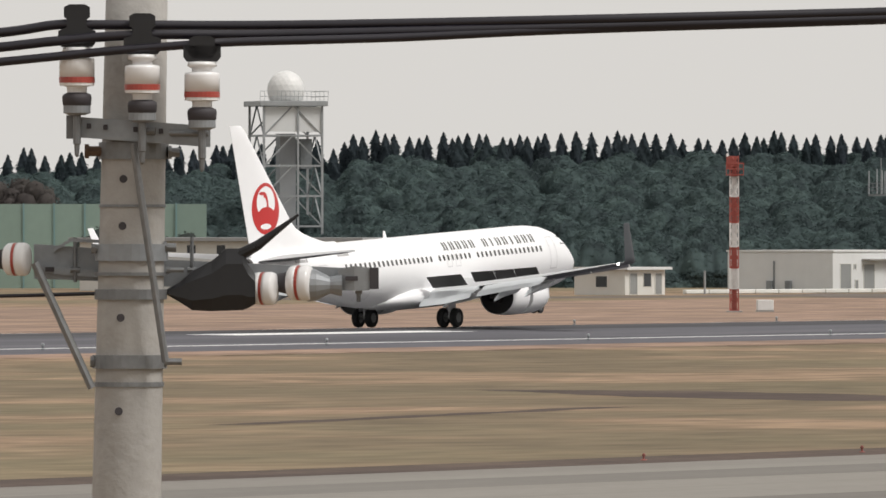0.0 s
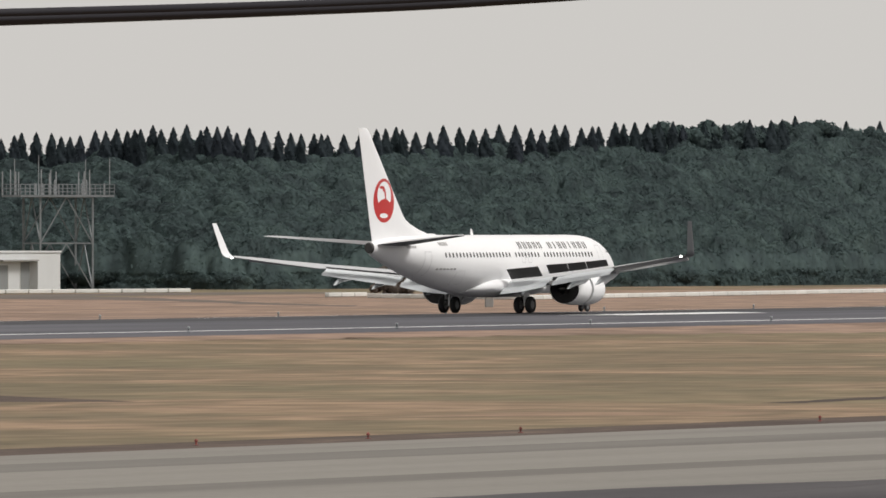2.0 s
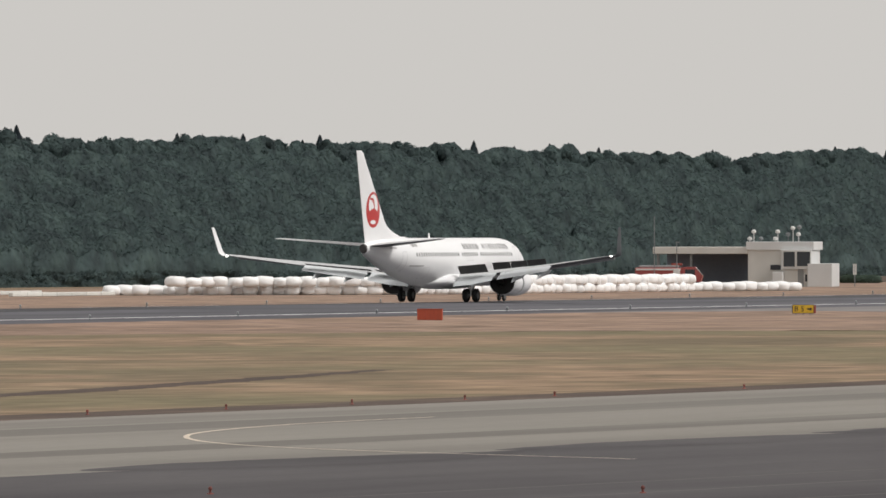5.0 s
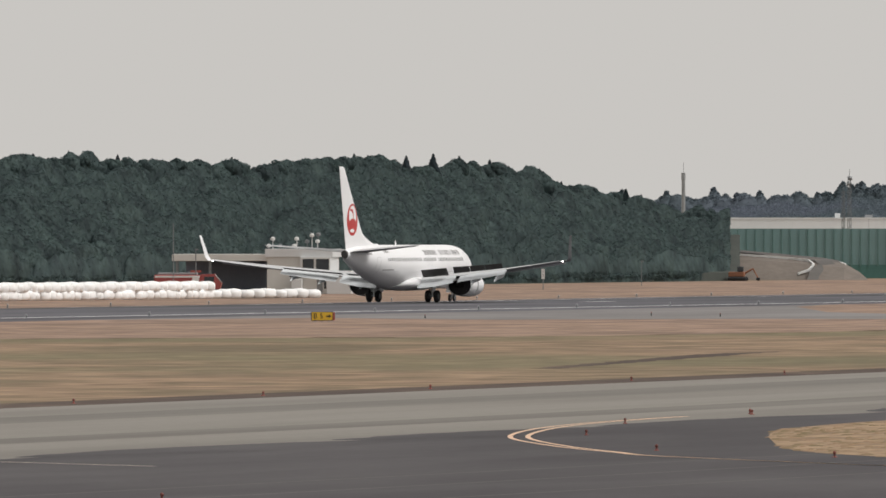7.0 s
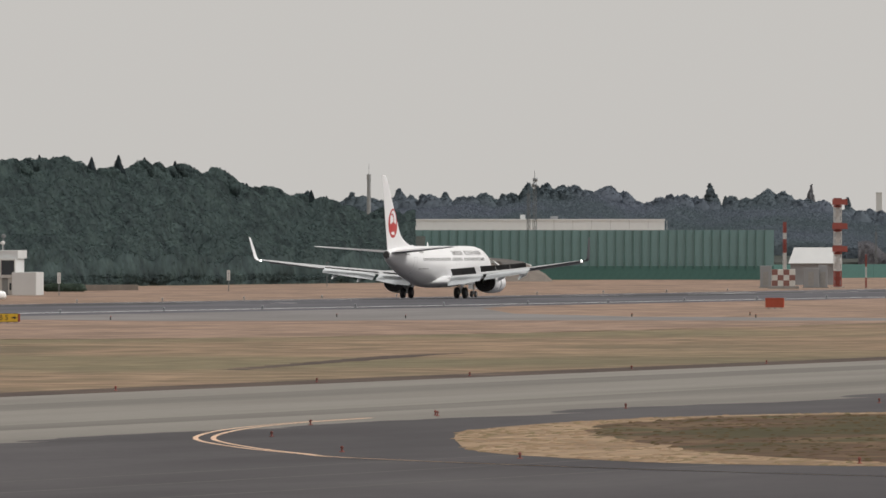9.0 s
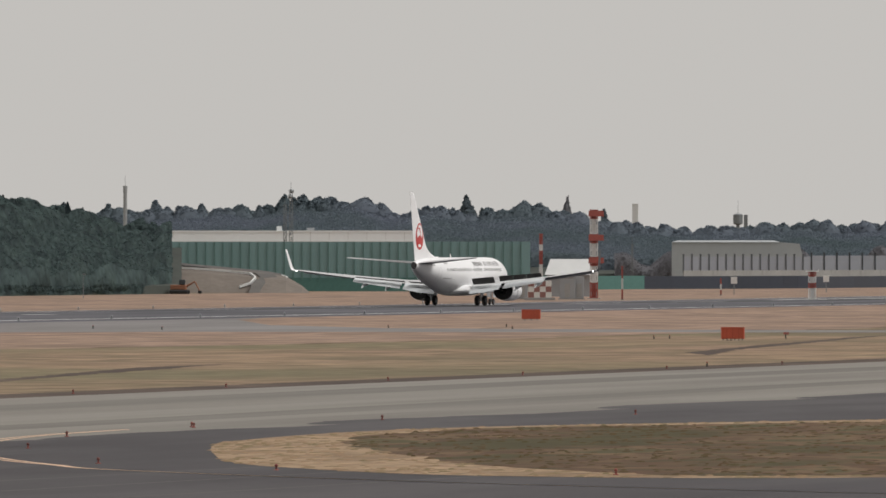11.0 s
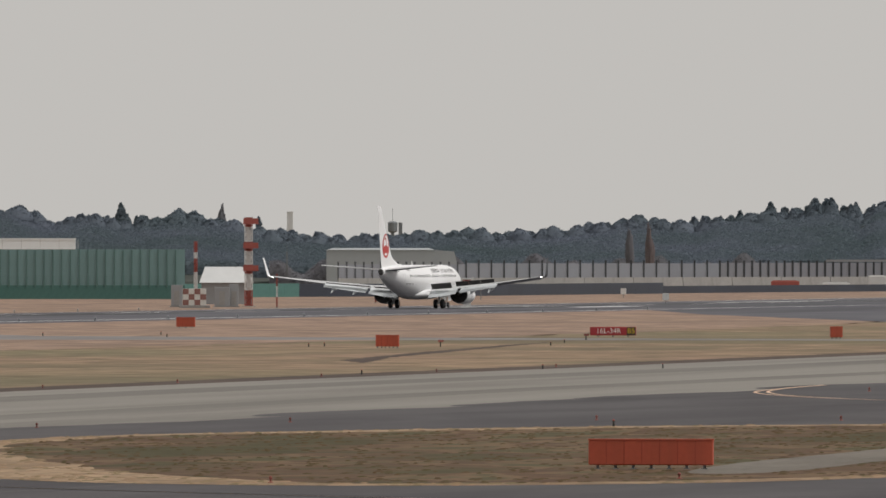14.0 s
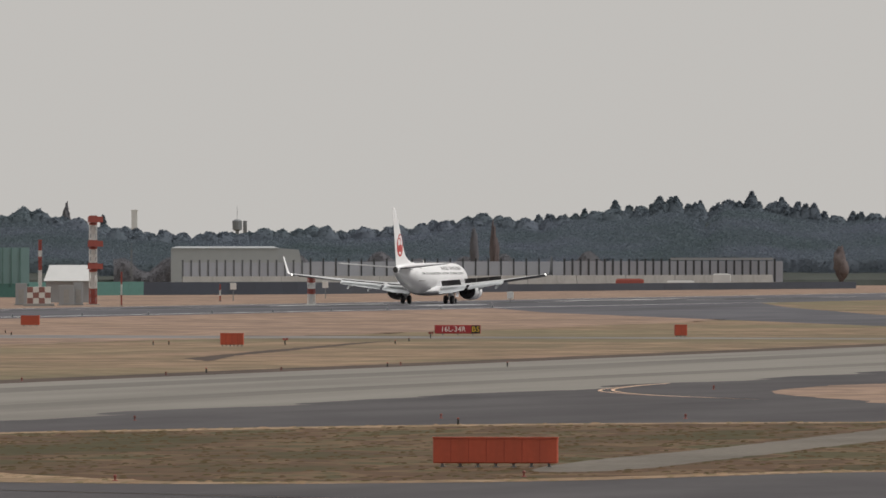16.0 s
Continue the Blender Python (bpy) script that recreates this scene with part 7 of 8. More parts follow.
tagged(new("ramp", fixed(mesh_of("ramp", vs, fs, EARTH))), "bare earth ramp beside the green wall", "", "", "structure")
for pts in ([(17.02, 1694, 3.35), (16.85, 1694, 3.0), (16.70, 1694, 2.65), (16.60, 1693, 2.3), (16.575, 1689, 1.7), (16.60, 1686, 0.9), (16.655, 1685, 0.35)],
            [(17.02, 1700, 3.55), (16.8, 1702, 3.05), (16.6, 1703, 2.5), (16.46, 1702, 2.15), (16.415, 1698, 1.7), (16.43, 1692, 0.9), (16.49, 1688, 0.2)]):
    t = thing("guard_rail", "white-painted curving guard rail on the ramp", "guard rail", pose(0, 0, 0), "ramp guard rails")
    path = [Vector((*spot(a, d), z)) for a, d, z in pts]
    rings = []
    for i, p in enumerate(path):
        dr = (path[min(i + 1, len(path) - 1)] - path[max(i - 1, 0)])
        dr.z = 0
        sd = Vector((0, 0, 1)).cross(dr.normalized()) * 0.14
        rings.append([p - sd - Vector((0, 0, 0.18)), p + sd - Vector((0, 0, 0.18)), p + sd + Vector((0, 0, 0.14)), p - sd + Vector((0, 0, 0.14))])
    part("rail", Shape().loft(rings), MAST_WHITE, t)
    for p in path:
        part("post", Shape().rod(p - Vector((0, 0, 0.9)), p, 0.06, 0.06, 6), GREY_STEEL, t)
tagged(crowns("soil_heap", [(*spot(17.38, 1640), LOW - 0.2, 1.9, 1.1), (*spot(17.43, 1642), LOW - 0.2, 1.5, 0.9)], EARTH, 31, 10, 0.1, (7, 12)), "small heap of bare soil", "heap", "", "stuff")
vs, fs = [], []
for az, d0, d1, z in ((17.05, 1695, 1703, 3.93), (16.8, 1697, 1705, 3.26), (16.6, 1699, 1707, 2.68), (16.52, 1694, 1702, 2.3), (16.50, 1689.5, 1697, 1.75), (16.54, 1684.5, 1691, 0.95), (16.56, 1680, 1687, LOW + 0.04)):
    vs += [(*spot(az + 0.05, d0), z), (*spot(az - 0.07, d1), z)]
for i in range(6):
    fs.append((2 * i, 2 * i + 1, 2 * i + 3, 2 * i + 2))
tagged(new("ramp_road", fixed(mesh_of("ramp_road", vs, fs, WORN_PALE))), "grey asphalt road curving up the ramp", "", "", "structure")
# digger
x, y = spot(16.96, 1650)
dg = thing("digger", "small orange tracked digger at rest", "vehicle", pose(x, y, LOW, 0, 0, 10))
part("track", Shape().box(-1.4, 1.4, -1.1, -0.7, 0, 0.6, bevel=0.15), TYRE, dg)
part("track", Shape().box(-1.4, 1.4, 0.7, 1.1, 0, 0.6, bevel=0.15), TYRE, dg)
part("house", Shape().box(-1.3, 1.0, -0.9, 0.9, 0.62, 1.35, bevel=0.1), ORANGE, dg)
part("cab", Shape().box(0.0, 0.9, -0.9, 0.0, 1.353, 2.1, bevel=0.08), PANE, dg)
part("boom", Shape().rod((0.9, 0.2, 1.1), (2.2, 0.2, 1.8), 0.16, 0.12, 6), ORANGE, dg)
part("arm", Shape().rod((2.2, 0.2, 1.8), (2.9, 0.2, 0.5), 0.12, 0.09, 6), ORANGE, dg)
part("bucket", Shape().box(2.7, 3.2, -0.1, 0.5, 0.05, 0.5, bevel=0.06), TYRE, dg)

# checkered shelter, white tent roof and cabins by the masts
cx, cy = spot(15.13, 1450)
cs = thing("checkered_shelter", "red and white checkered equipment shelter", "shelter", pose(cx, cy, LOW, 0, 0, 15))
part("base", Shape().box(-2.0, 2.0, -0.2, 2.6, 0, 0.35, bevel=0.03), CONCRETE, cs)
part("hut", Shape().box(-1.5, 1.5, 0, 2.4, 0.353, 2.5, bevel=0.03), RENDER_C, cs)
for i in range(4):
    for j in range(3):
        if (i + j) % 2 == 0:
            part("check", Shape().box(-1.5 + 0.75 * i, -0.75 + 0.75 * i, -0.02, -0.003, 0.36 + 0.71 * j, 1.07 + 0.71 * j), CHECK_RED, cs, "faded red square")
hx, hy = spot(14.97, 1562)
th = thing("store_shed", "low shed with a broad white sloping roof", "building", pose(hx, hy, LOW, 0, 0, 15))
part("wall", Shape().box(-3.4, 3.6, 0.3, 6, 0, 3.2), HAZE_GREY, th)
part("roof", Shape().loft([[(-3.7, -0.2, 3.0), (3.8, -0.2, 3.0), (3.8, 6.4, 3.0), (-3.7, 6.4, 3.0)], [(-2.9, 2.2, 5.2), (3.0, 2.2, 5.2), (3.0, 4.2, 5.2), (-2.9, 4.2, 5.2)]]), RENDER_W, th, "white hipped roof sheet")
for az, d, w, h in ((14.99, 1470, 2.0, 2.6), (14.93, 1472, 1.2, 3.0), (15.22, 1476, 1.5, 2.9)):
    x, y = spot(az, d)
    t = thing("equipment_cabin", "pale grey equipment cabin on a slab", "cabin", pose(x, y, LOW, 0, 0, 15))
    part("slab", Shape().box(-w / 2 - 0.2, w / 2 + 0.2, -0.2, 1.8, 0, 0.15), CONCRETE, t)
    part("body", Shape().box(-w / 2, w / 2, 0, 1.5, 0.153, h, bevel=0.03), HAZE_GREY, t)
    part("door", Shape().box(-0.35, 0.35, -0.03, -0.003, 0.3, 2.1), CONCRETE, t)

# dark low wall along the perimeter
def wall_run(name, label, az0, az1, d0, d1, z0, z1, n, material, group, post=None, post_h=0.0, post_w=0.14):
    base = None
    for k in range(n):
        (xa, ya), (xb, yb) = spot(az0 + (az1 - az0) * k / n, d0 + (d1 - d0) * k / n), spot(az0 + (az1 - az0) * (k + 1) / n, d0 + (d1 - d0) * (k + 1) / n)
        ln = math.hypot(xb - xa, yb - ya)
        m = pose((xa + xb) / 2, (ya + yb) / 2, LOW, 0, 0, math.degrees(math.atan2(yb - ya, xb - xa)))
        if base is None:
            base = thing(name, label, "wall", m, group)
            part("panel", Shape().box(-ln / 2, ln / 2, -0.08, 0.08, z0 - LOW, z1 - LOW), material, base)
            if z0 > LOW + 0.2:
                part("footing", Shape().box(-ln / 2, ln / 2, -0.2, 0.2, 0, z0 - LOW - 0.003), CONCRETE, base, "pale concrete footing")
            if post:
                part("post", Shape().box(-ln / 2 - post_w, -ln / 2 + post_w, -0.16, 0.1, max(0, z0 - LOW - 0.3), z1 - LOW + post_h), post, base, "dark steel post")
                part("cap", Shape().box(-ln / 2 - post_w * 1.3, -ln / 2 + post_w * 1.3, -0.2, 0.12, z1 - LOW + post_h + 0.003, z1 - LOW + post_h + 0.16), post, base)
        else:
            copy_thing(base, m)


wall_run("perimeter_wall", "low dark blue-black perimeter wall", 15.35, 14.6, 1800, 1840, LOW, 1.6, 10, GREEN_DARK, "green perimeter wall lengths")
wall_run("perimeter_wall", "low dark blue-black perimeter wall", 14.6, 13.75, 1840, 1880, LOW, 1.5, 12, NAVY_WALL, "dark perimeter wall lengths")
wall_run("perimeter_wall", "low dark blue-black perimeter wall", 13.75, 12.75, 1880, 2000, LOW, 1.35, 14, NAVY_WALL, "dark perimeter wall lengths")
wall_run("perimeter_wall", "low dark blue-black perimeter wall", 12.75, 10.98, 2000, 2180, LOW + 0.05, 0.75, 20, NAVY_WALL, "dark perimeter wall lengths")
wall_run("bank", "pale strip of concrete bank above the dark wall", 14.4, 11.4, 2060, 2236, 1.0, 2.0, 12, CONCRETE, "pale bank lengths")
NOISE_GREY = plain("blue_grey_noise_panel", (0.34, 0.36, 0.41), 0.7, vary=0.08, scale=0.1, spread=0.06)
DARK_POST = plain("dark_steel_post", (0.045, 0.052, 0.06), 0.6, vary=0.1)
wall_run("noise_wall", "grey noise wall panel with a heavy dark post", 14.4, 13.75, 2250, 2255, 1.4, 4.4, 15, NOISE_GREY, "noise wall panels", HAZE_POST, 0.35, 0.15)
wall_run("noise_wall", "grey noise wall panel with a heavy dark post", 13.75, 12.46, 2255, 2265, 1.4, 4.6, 20, NOISE_GREY, "noise wall panels", DARK_POST, 0.45, 0.15)
wall_run("noise_wall", "grey noise wall panel with a heavy dark post", 12.46, 11.35, 2240, 2240, 0.6, 4.7, 27, NOISE_GREY, "noise wall panels", DARK_POST, 0.3, 0.2)
bx, by = spot(11.66, 2236)
t = thing("gantry_beam", "long pale beam resting along the noise wall", "beam", pose(bx, by, 4.9, 0, 0, 11.7))
part("beam", Shape().box(-10.2, 10.2, -0.3, 0.3, 0, 0.45), HAZE_GREY, t)
# pale quarry-like building and heap behind the noise wall
px_, py_ = spot(14.12, 2330)
# Sheet made paler and bluer: distance haze put into its colour.
PALE_SHEET = plain("haze_paled_sheet", (0.37, 0.39, 0.405), 0.7, vary=0.06, scale=0.1)
pb = thing("pale_warehouse", "long pale warehouse with a stepped roofline", "building", pose(px_, py_, LOW, 0, 0, 14))
part("wall", Shape().box(-13.8, 8.5, 0, 12, 0, 7.9), PALE_SHEET, pb)
part("roof", Shape().loft([[(-13.9, -0.2, 7.903), (8.6, -0.2, 7.903), (8.6, 12.2, 7.903), (-13.9, 12.2, 7.903)], [(-12.6, 1.5, 8.3), (7.4, 1.5, 8.3), (7.4, 10, 8.3), (-12.6, 10, 8.3)]]), PALE_SHEET, pb)
part("lean_to", Shape().loft([[(8.51, 0.5, 0), (14.5, 0.5, 0), (14.5, 9, 0), (8.51, 9, 0)], [(8.51, 0.5, 7.9), (12.6, 0.5, 7.6), (12.6, 9, 7.6), (8.51, 9, 7.5)]]), PALE_SHEET, pb)
# vehicles and tank far off
for az, d, w, h, mat, nm, lab in ((12.128, 2150, 5.4, 1.9, SIGNAL_RED, "parked_trailer", "long red trailer parked by the wall"), (11.66, 2150, 3.4, 2.9, RENDER_W, "water_tank", "white box tank by the wall"), (11.87, 2150, 5.2, 1.55, RENDER_W, "parked_van", "low white van parked by the wall")):
    x, y = spot(az, d)
    t = thing(nm, lab, "vehicle" if "park" in nm else "tank", pose(x, y, LOW, 0, 0, 12))
    part("body", Shape().box(-w / 2, w / 2, -1, 1, 0.5, h, bevel=0.1), mat, t)
    part("roof", Shape().box(-w / 2 + 0.3, w / 2 - 0.5, -0.9, 0.9, h + 0.003, h + 0.12), mat, t)
    for sx in (-w * 0.3, w * 0.3):
        part("wheel", Shape().turned([(0.2, -0.12), (0.42, -0.12), (0.46, 0), (0.42, 0.12), (0.2, 0.12)], 14, pose(sx, -0.85, 0.46, 90)), TYRE, t)
# water tower, tower block, lone trees and bare poplars on the skyline
x, y = spot(14.123, 2680)
wt_ = thing("water_tower", "dark water tower with a mast on its top", "tower", pose(x, y, LOW, 0, 0, 14))
part("stem", Shape().turned([(0.5, 0), (0.4, 13)], 10), GREY_STEEL, wt_)
part("drum", Shape().turned([(0.5, 12.2), (1.1, 12.5), (1.15, 14.6), (0.6, 14.9)], 14), GREY_STEEL, wt_)
part("antenna", strut(Shape(), (0, 0, 14.8), (0, 0, 18.0), 0.06), GREY_STEEL, wt_)
part("side_tank", Shape().box(1.4, 2.3, -0.5, 0.5, 11.5, 14.6), GREY_STEEL, wt_)
x, y = spot(14.645, 3600)
tb = thing("tower_block", "pale distant tower block in the haze", "building", pose(x, y, LOW, 0, 0, 14))
part("wall", Shape().box(-0.95, 0.95, -1, 1, 0, 20.5), RENDER_W, tb)
part("roof", Shape().box(-1.0, 1.0, -1.05, 1.05, 20.503, 20.8), RENDER_W, tb)


def poplar(az, d, tall, wide, material, label, seed):
    rng = np.random.default_rng(seed)
    x, y = spot(az, d)
    t = thing("lone_tree", label, "tree", pose(x, y, LOW))
    part("trunk", Shape().rod((0, 0, 0), (0, 0, tall * 0.8), wide * 0.1, 0.04, 7), BARK, t)
    limbs = Shape()
    for i in range(26):
        z = tall * rng.uniform(0.25, 0.9)
        a = rng.uniform(0, 6.28)
        r = wide * rng.uniform(0.5, 1.0) * (1 - z / tall * 0.5)
        limbs.rod((0, 0, z), (r * math.cos(a), r * math.sin(a), z + tall * 0.12), 0.09, 0.03, 4)
    part("limbs", limbs, FAR_BARE, t)
    me = domes("crown", [(0, 0, tall * 0.64, wide * 0.62, tall * 0.36), (wide * 0.25, 0, tall * 0.5, wide * 0.6, tall * 0.3)], material, seed, (14, 16), 0.25, 1.5, 50)
    me.parent = t


def cone_tree(az, d, tall, wide, label, seed):
    x, y = spot(az, d)
    t = thing("lone_tree", label, "tree", pose(x, y, LOW))
    part("trunk", Shape().rod((0, 0, 0), (0, 0, tall * 0.7), 0.35, 0.1, 7), BARK, t)
    me = leafy("crown", [(0.1 * i - 0.2, 0, tall - 0.9 - 1.1 * i, wide * (0.22 + 0.2 * i), 1.3) for i in range(5)], FAR_LEAVES, seed, 9, 60, 0.3, 0.3)
    me.parent = t


RUST = foliage("rusty_winter_leaves", (0.245, 0.205, 0.205), 0.12)
poplar(12.82, 2380, 13.0, 1.3, RUST, "tall rusty-brown winter poplar", 41)
poplar(12.92, 2385, 12.6, 1.3, FAR_BARE, "tall pale bare winter poplar", 42)
poplar(11.06, 2390, 8.0, 2.2, RUST, "reddish bare winter tree", 43)
cone_tree(15.50, 2620, 18.9, 2.3, "broad conical evergreen standing alone", 44)
cone_tree(14.80, 2600, 15.6, 1.6, "broad conical evergreen standing alone", 46)
cone_tree(15.42, 2610, 15.8, 1.8, "broad conical evergreen standing alone", 47)
poplar(14.99, 2620, 17.4, 2.2, FAR_BARE, "bare round-topped tree above the wood", 45)


# ---- the utility pole close to the eye, its arms, insulators and cables ----
POLE_C = plain("pole_concrete", (0.36, 0.345, 0.325), 0.9, vary=0.12, scale=4.0, bump=0.3, grime=(0.25, 0.24, 0.225), grime_amount=0.4)
GALV = plain("dull_galvanised_arm", (0.27, 0.285, 0.30), 0.5, 0.35, vary=0.15, scale=6.0, grime=(0.25, 0.25, 0.25), grime_amount=0.4)
BAND = plain("dark_steel_band", (0.20, 0.205, 0.21), 0.5, 0.5, vary=0.2, scale=6.0)
PORCELAIN = plain("white_porcelain", (0.76, 0.75, 0.75), 0.22, vary=0.04, scale=4.0)
RED_RING = plain("brick_red_glaze", (0.36, 0.06, 0.045), 0.3, vary=0.08)
RUBBER = plain("black_rubber_cover", (0.012, 0.012, 0.014), 0.45, vary=0.2, scale=5.0)
CABLE = plain("black_cable_sheath", (0.012, 0.010, 0.016), 0.35, vary=0.15, scale=4.0)
RUSTY = plain("rusty_bolt", (0.12, 0.075, 0.05), 0.8, vary=0.3, scale=20)
COLLAR = plain("dark_cement_collar", (0.045, 0.04, 0.045), 0.7, vary=0.2)

PK = 35.0 / 19950.0
PZ = 6.076 - LOW
pole_at = facing(32.003, 35.0)


def at_pole(x, y, dy=0.0):
    return Vector(((x - 235) * PK, dy, PZ + (441 - y) * PK))


pl = thing("utility_pole", "weathered grey concrete utility pole with steel bands", "utility pole", pole_at)
LEAN_X = (243 - 225) * PK / (880 * PK)
top, bot = at_pole(245.5, -160), Vector((at_pole(225, 880).x - LEAN_X * (at_pole(225, 880).z), 0, 0))
sh = Shape()
rings = []
for k in range(13):
    u = k / 12
    c = bot + (top - bot) * u
    r = 0.150 + (0.094 - 0.150) * u
    rings.append([c + Vector((r * math.cos(2 * math.pi * j / 28), r * math.sin(2 * math.pi * j / 28), 0)) for j in range(28)])
part("shaft", sh.loft(rings), POLE_C, pl, "tapered grey concrete shaft", True)


def pole_mid(y):
    z = at_pole(0, y).z
    u = (z - bot.z) / (top.z - bot.z)
    return bot + (top - bot) * u, 0.150 + (0.094 - 0.150) * u


def band(y0, y1, proud, material, name="steel_band", label=""):
    (ca, ra), (cb, rb) = pole_mid(y1), pole_mid(y0)
    n = 28
    rr = [[c + Vector(((r + p) * math.cos(2 * math.pi * j / n), (r + p) * math.sin(2 * math.pi * j / n), 0)) for j in range(n)] for c, r, p in ((ca, ra, 0.0), (ca, ra, proud), (cb, rb, proud), (cb, rb, 0.0))]
    return part(name, Shape().loft(rr), material, pl, label)


band(252, 282, 0.010, BAND)
band(362, 367, 0.004, BAND, "tie_wire")
band(432, 462, 0.012, GALV)
band(482, 488, 0.012, BAND)
band(512, 530, 0.010, BAND)
band(628, 652, 0.012, BAND)
band(676, 684, 0.004, BAND, "tie_wire")
for y in (317, 400, 562, 727):
    c, r = pole_mid(y)
    p = Vector((c.x - 0.030, 0, c.z))
    p.y = -math.sqrt(max(0.0001, r * r - 0.030 ** 2))
    part("step_hole", Shape().rod(p - Vector((0, 0.003, 0)), p + Vector((0, 0.02, 0)), 0.0125, 0.0125, 14), COLLAR, pl, "dark step-bolt socket")
for x0, x1, y, s in ((150, 185, 268, 13), (298, 318, 270, 12), (162, 180, 440, 9), (290, 312, 438, 11), (160, 185, 640, 10), (290, 322, 640, 9), (295, 325, 478, 6)):
    part("bolt", Shape().rod(at_pole(x0, y, -0.03), at_pole(x1, y, -0.03), s * PK * 0.7, s * PK * 0.7, 8).rod(at_pole(x0, y, -0.03), at_pole(x0 + (6 if x1 > 235 else 8), y, -0.03), s * PK, s * PK, 6), RUSTY if x0 < 160 else BAND, pl)
# upper cross-arm
arm = part("upper_arm", Shape().loft([[at_pole(142, 208, -0.13), at_pole(142, 244, -0.13), at_pole(142, 244, -0.06), at_pole(142, 208, -0.06)], [at_pole(372, 224, -0.16), at_pole(372, 261, -0.16), at_pole(372, 261, -0.09), at_pole(372, 224, -0.09)]]), GALV, pl, "galvanised square cross-arm")
part("arm_bracket", Shape().loft([[at_pole(118, 205, -0.14), at_pole(118, 246, -0.14), at_pole(118, 246, -0.07), at_pole(118, 205, -0.07)], [at_pole(141, 205, -0.14), at_pole(141, 246, -0.14), at_pole(141, 246, -0.07), at_pole(141, 205, -0.07)]]), BAND, arm)
for x, y in ((158, 224), (187, 226), (240, 230), (285, 233)):
    part("arm_slot", Shape().box(-0.007, 0.007, -0.001, 0.004, -0.008, 0.008, pose(*at_pole(x, y, -0.139 - (x - 142) * 0.00013))), COLLAR, arm)
part("arm_rod", Shape().rod(at_pole(300, 237, -0.17), at_pole(368, 238, -0.175), 0.008, 0.008, 8).rod(at_pole(255, 232, -0.16), at_pole(275, 233, -0.165), 0.012, 0.012, 8), BAND, arm)


def pin_insulator(x, y0, cap_h, dy, k=1.0):
    """Upright post insulator with a black cable clamp on top; y0: top of the clamp."""
    t = part("insulator", Shape().turned([(r * PK, -h * PK) for r, h in ((18, cap_h), (25, cap_h + 1), (26, cap_h + 8), (18, cap_h + 12), (18, cap_h + 18), (30, cap_h + 20), (31, cap_h + 24), (31, cap_h + 53))][::-1], 24, Matrix.Translation(at_pole(x, y0, dy))), PORCELAIN, pl, "white glazed insulator body", True)
    part("red_band", Shape().turned([(31.6 * PK, -(cap_h + 53) * PK), (31.6 * PK, -(cap_h + 63) * PK)][::-1], 24, Matrix.Translation(at_pole(x, y0, dy))), RED_RING, t, "brick-red ring")
    part("skirt", Shape().turned([(r * PK, -h * PK) for r, h in ((30.8, cap_h + 63), (30.5, cap_h + 68), (18, cap_h + 70), (17, cap_h + 82))][::-1], 24, Matrix.Translation(at_pole(x, y0, dy))), PORCELAIN, t)
    part("collar", Shape().turned([(r * PK, -h * PK) for r, h in ((17, cap_h + 80), (25, cap_h + 84), (26, cap_h + 90), (25, cap_h + 102), (22, cap_h + 104))][::-1], 24, Matrix.Translation(at_pole(x, y0, dy))), COLLAR, t, "dark cement collar", True)
    part("seat", Shape().turned([(r * PK, -h * PK) for r, h in ((24, cap_h + 103), (24, cap_h + 116), (14, cap_h + 120))][::-1], 20, Matrix.Translation(at_pole(x, y0, dy))), GALV, t)
    part("pin", Shape().turned([(r * PK, -h * PK) for r, h in ((7, cap_h + 116), (7, cap_h + 170), (5, cap_h + 172), (4, cap_h + 190), (1, cap_h + 194))][::-1], 10, Matrix.Translation(at_pole(x, y0, dy))), BAND, t)
    part("clamp", Shape().loft([[at_pole(x + sx * w, y0 + h, dy + sy * 0.022) for sx, sy in ((-1, -1), (1, -1), (1, 1), (-1, 1))] for w, h in ((14, 0), (23, 5), (23, 22), (17, 27), (18, 40), (33, cap_h - 28), (33, cap_h - 8), (27, cap_h))]), RUBBER, t, "black rubber cable clamp")


pin_insulator(137, 10, 75, -0.17)
pin_insulator(252, 26, 72, -0.20)
pin_insulator(357, 66, 45, -0.22)
# braces
part("brace", Shape().rod(at_pole(236, 255, -0.17), at_pole(293, 640, -0.13), 0.0115, 0.0115, 8), BAND, pl, "steel strut to the lower band")
part("brace", Shape().rod(at_pole(62, 465, -0.08), at_pole(163, 686, -0.09), 0.0125, 0.0125, 8), BAND, pl, "steel strut to the lower band")
# lower cross-arm with strain insulators
low = part("lower_arm", Shape().loft([[at_pole(60, 432, 0.12), at_pole(60, 494, 0.12), at_pole(60, 494, 0.2), at_pole(60, 432, 0.2)], [at_pole(176, 440, 0.12), at_pole(176, 498, 0.12), at_pole(176, 498, 0.2), at_pole(176, 440, 0.2)], [at_pole(300, 460, 0.12), at_pole(300, 508, 0.12), at_pole(300, 508, 0.2), at_pole(300, 460, 0.2)], [at_pole(640, 476, 0.12), at_pole(640, 514, 0.12), at_pole(640, 514, 0.2), at_pole(640, 476, 0.2)]]), GALV, pl, "galvanised lower cross-arm")
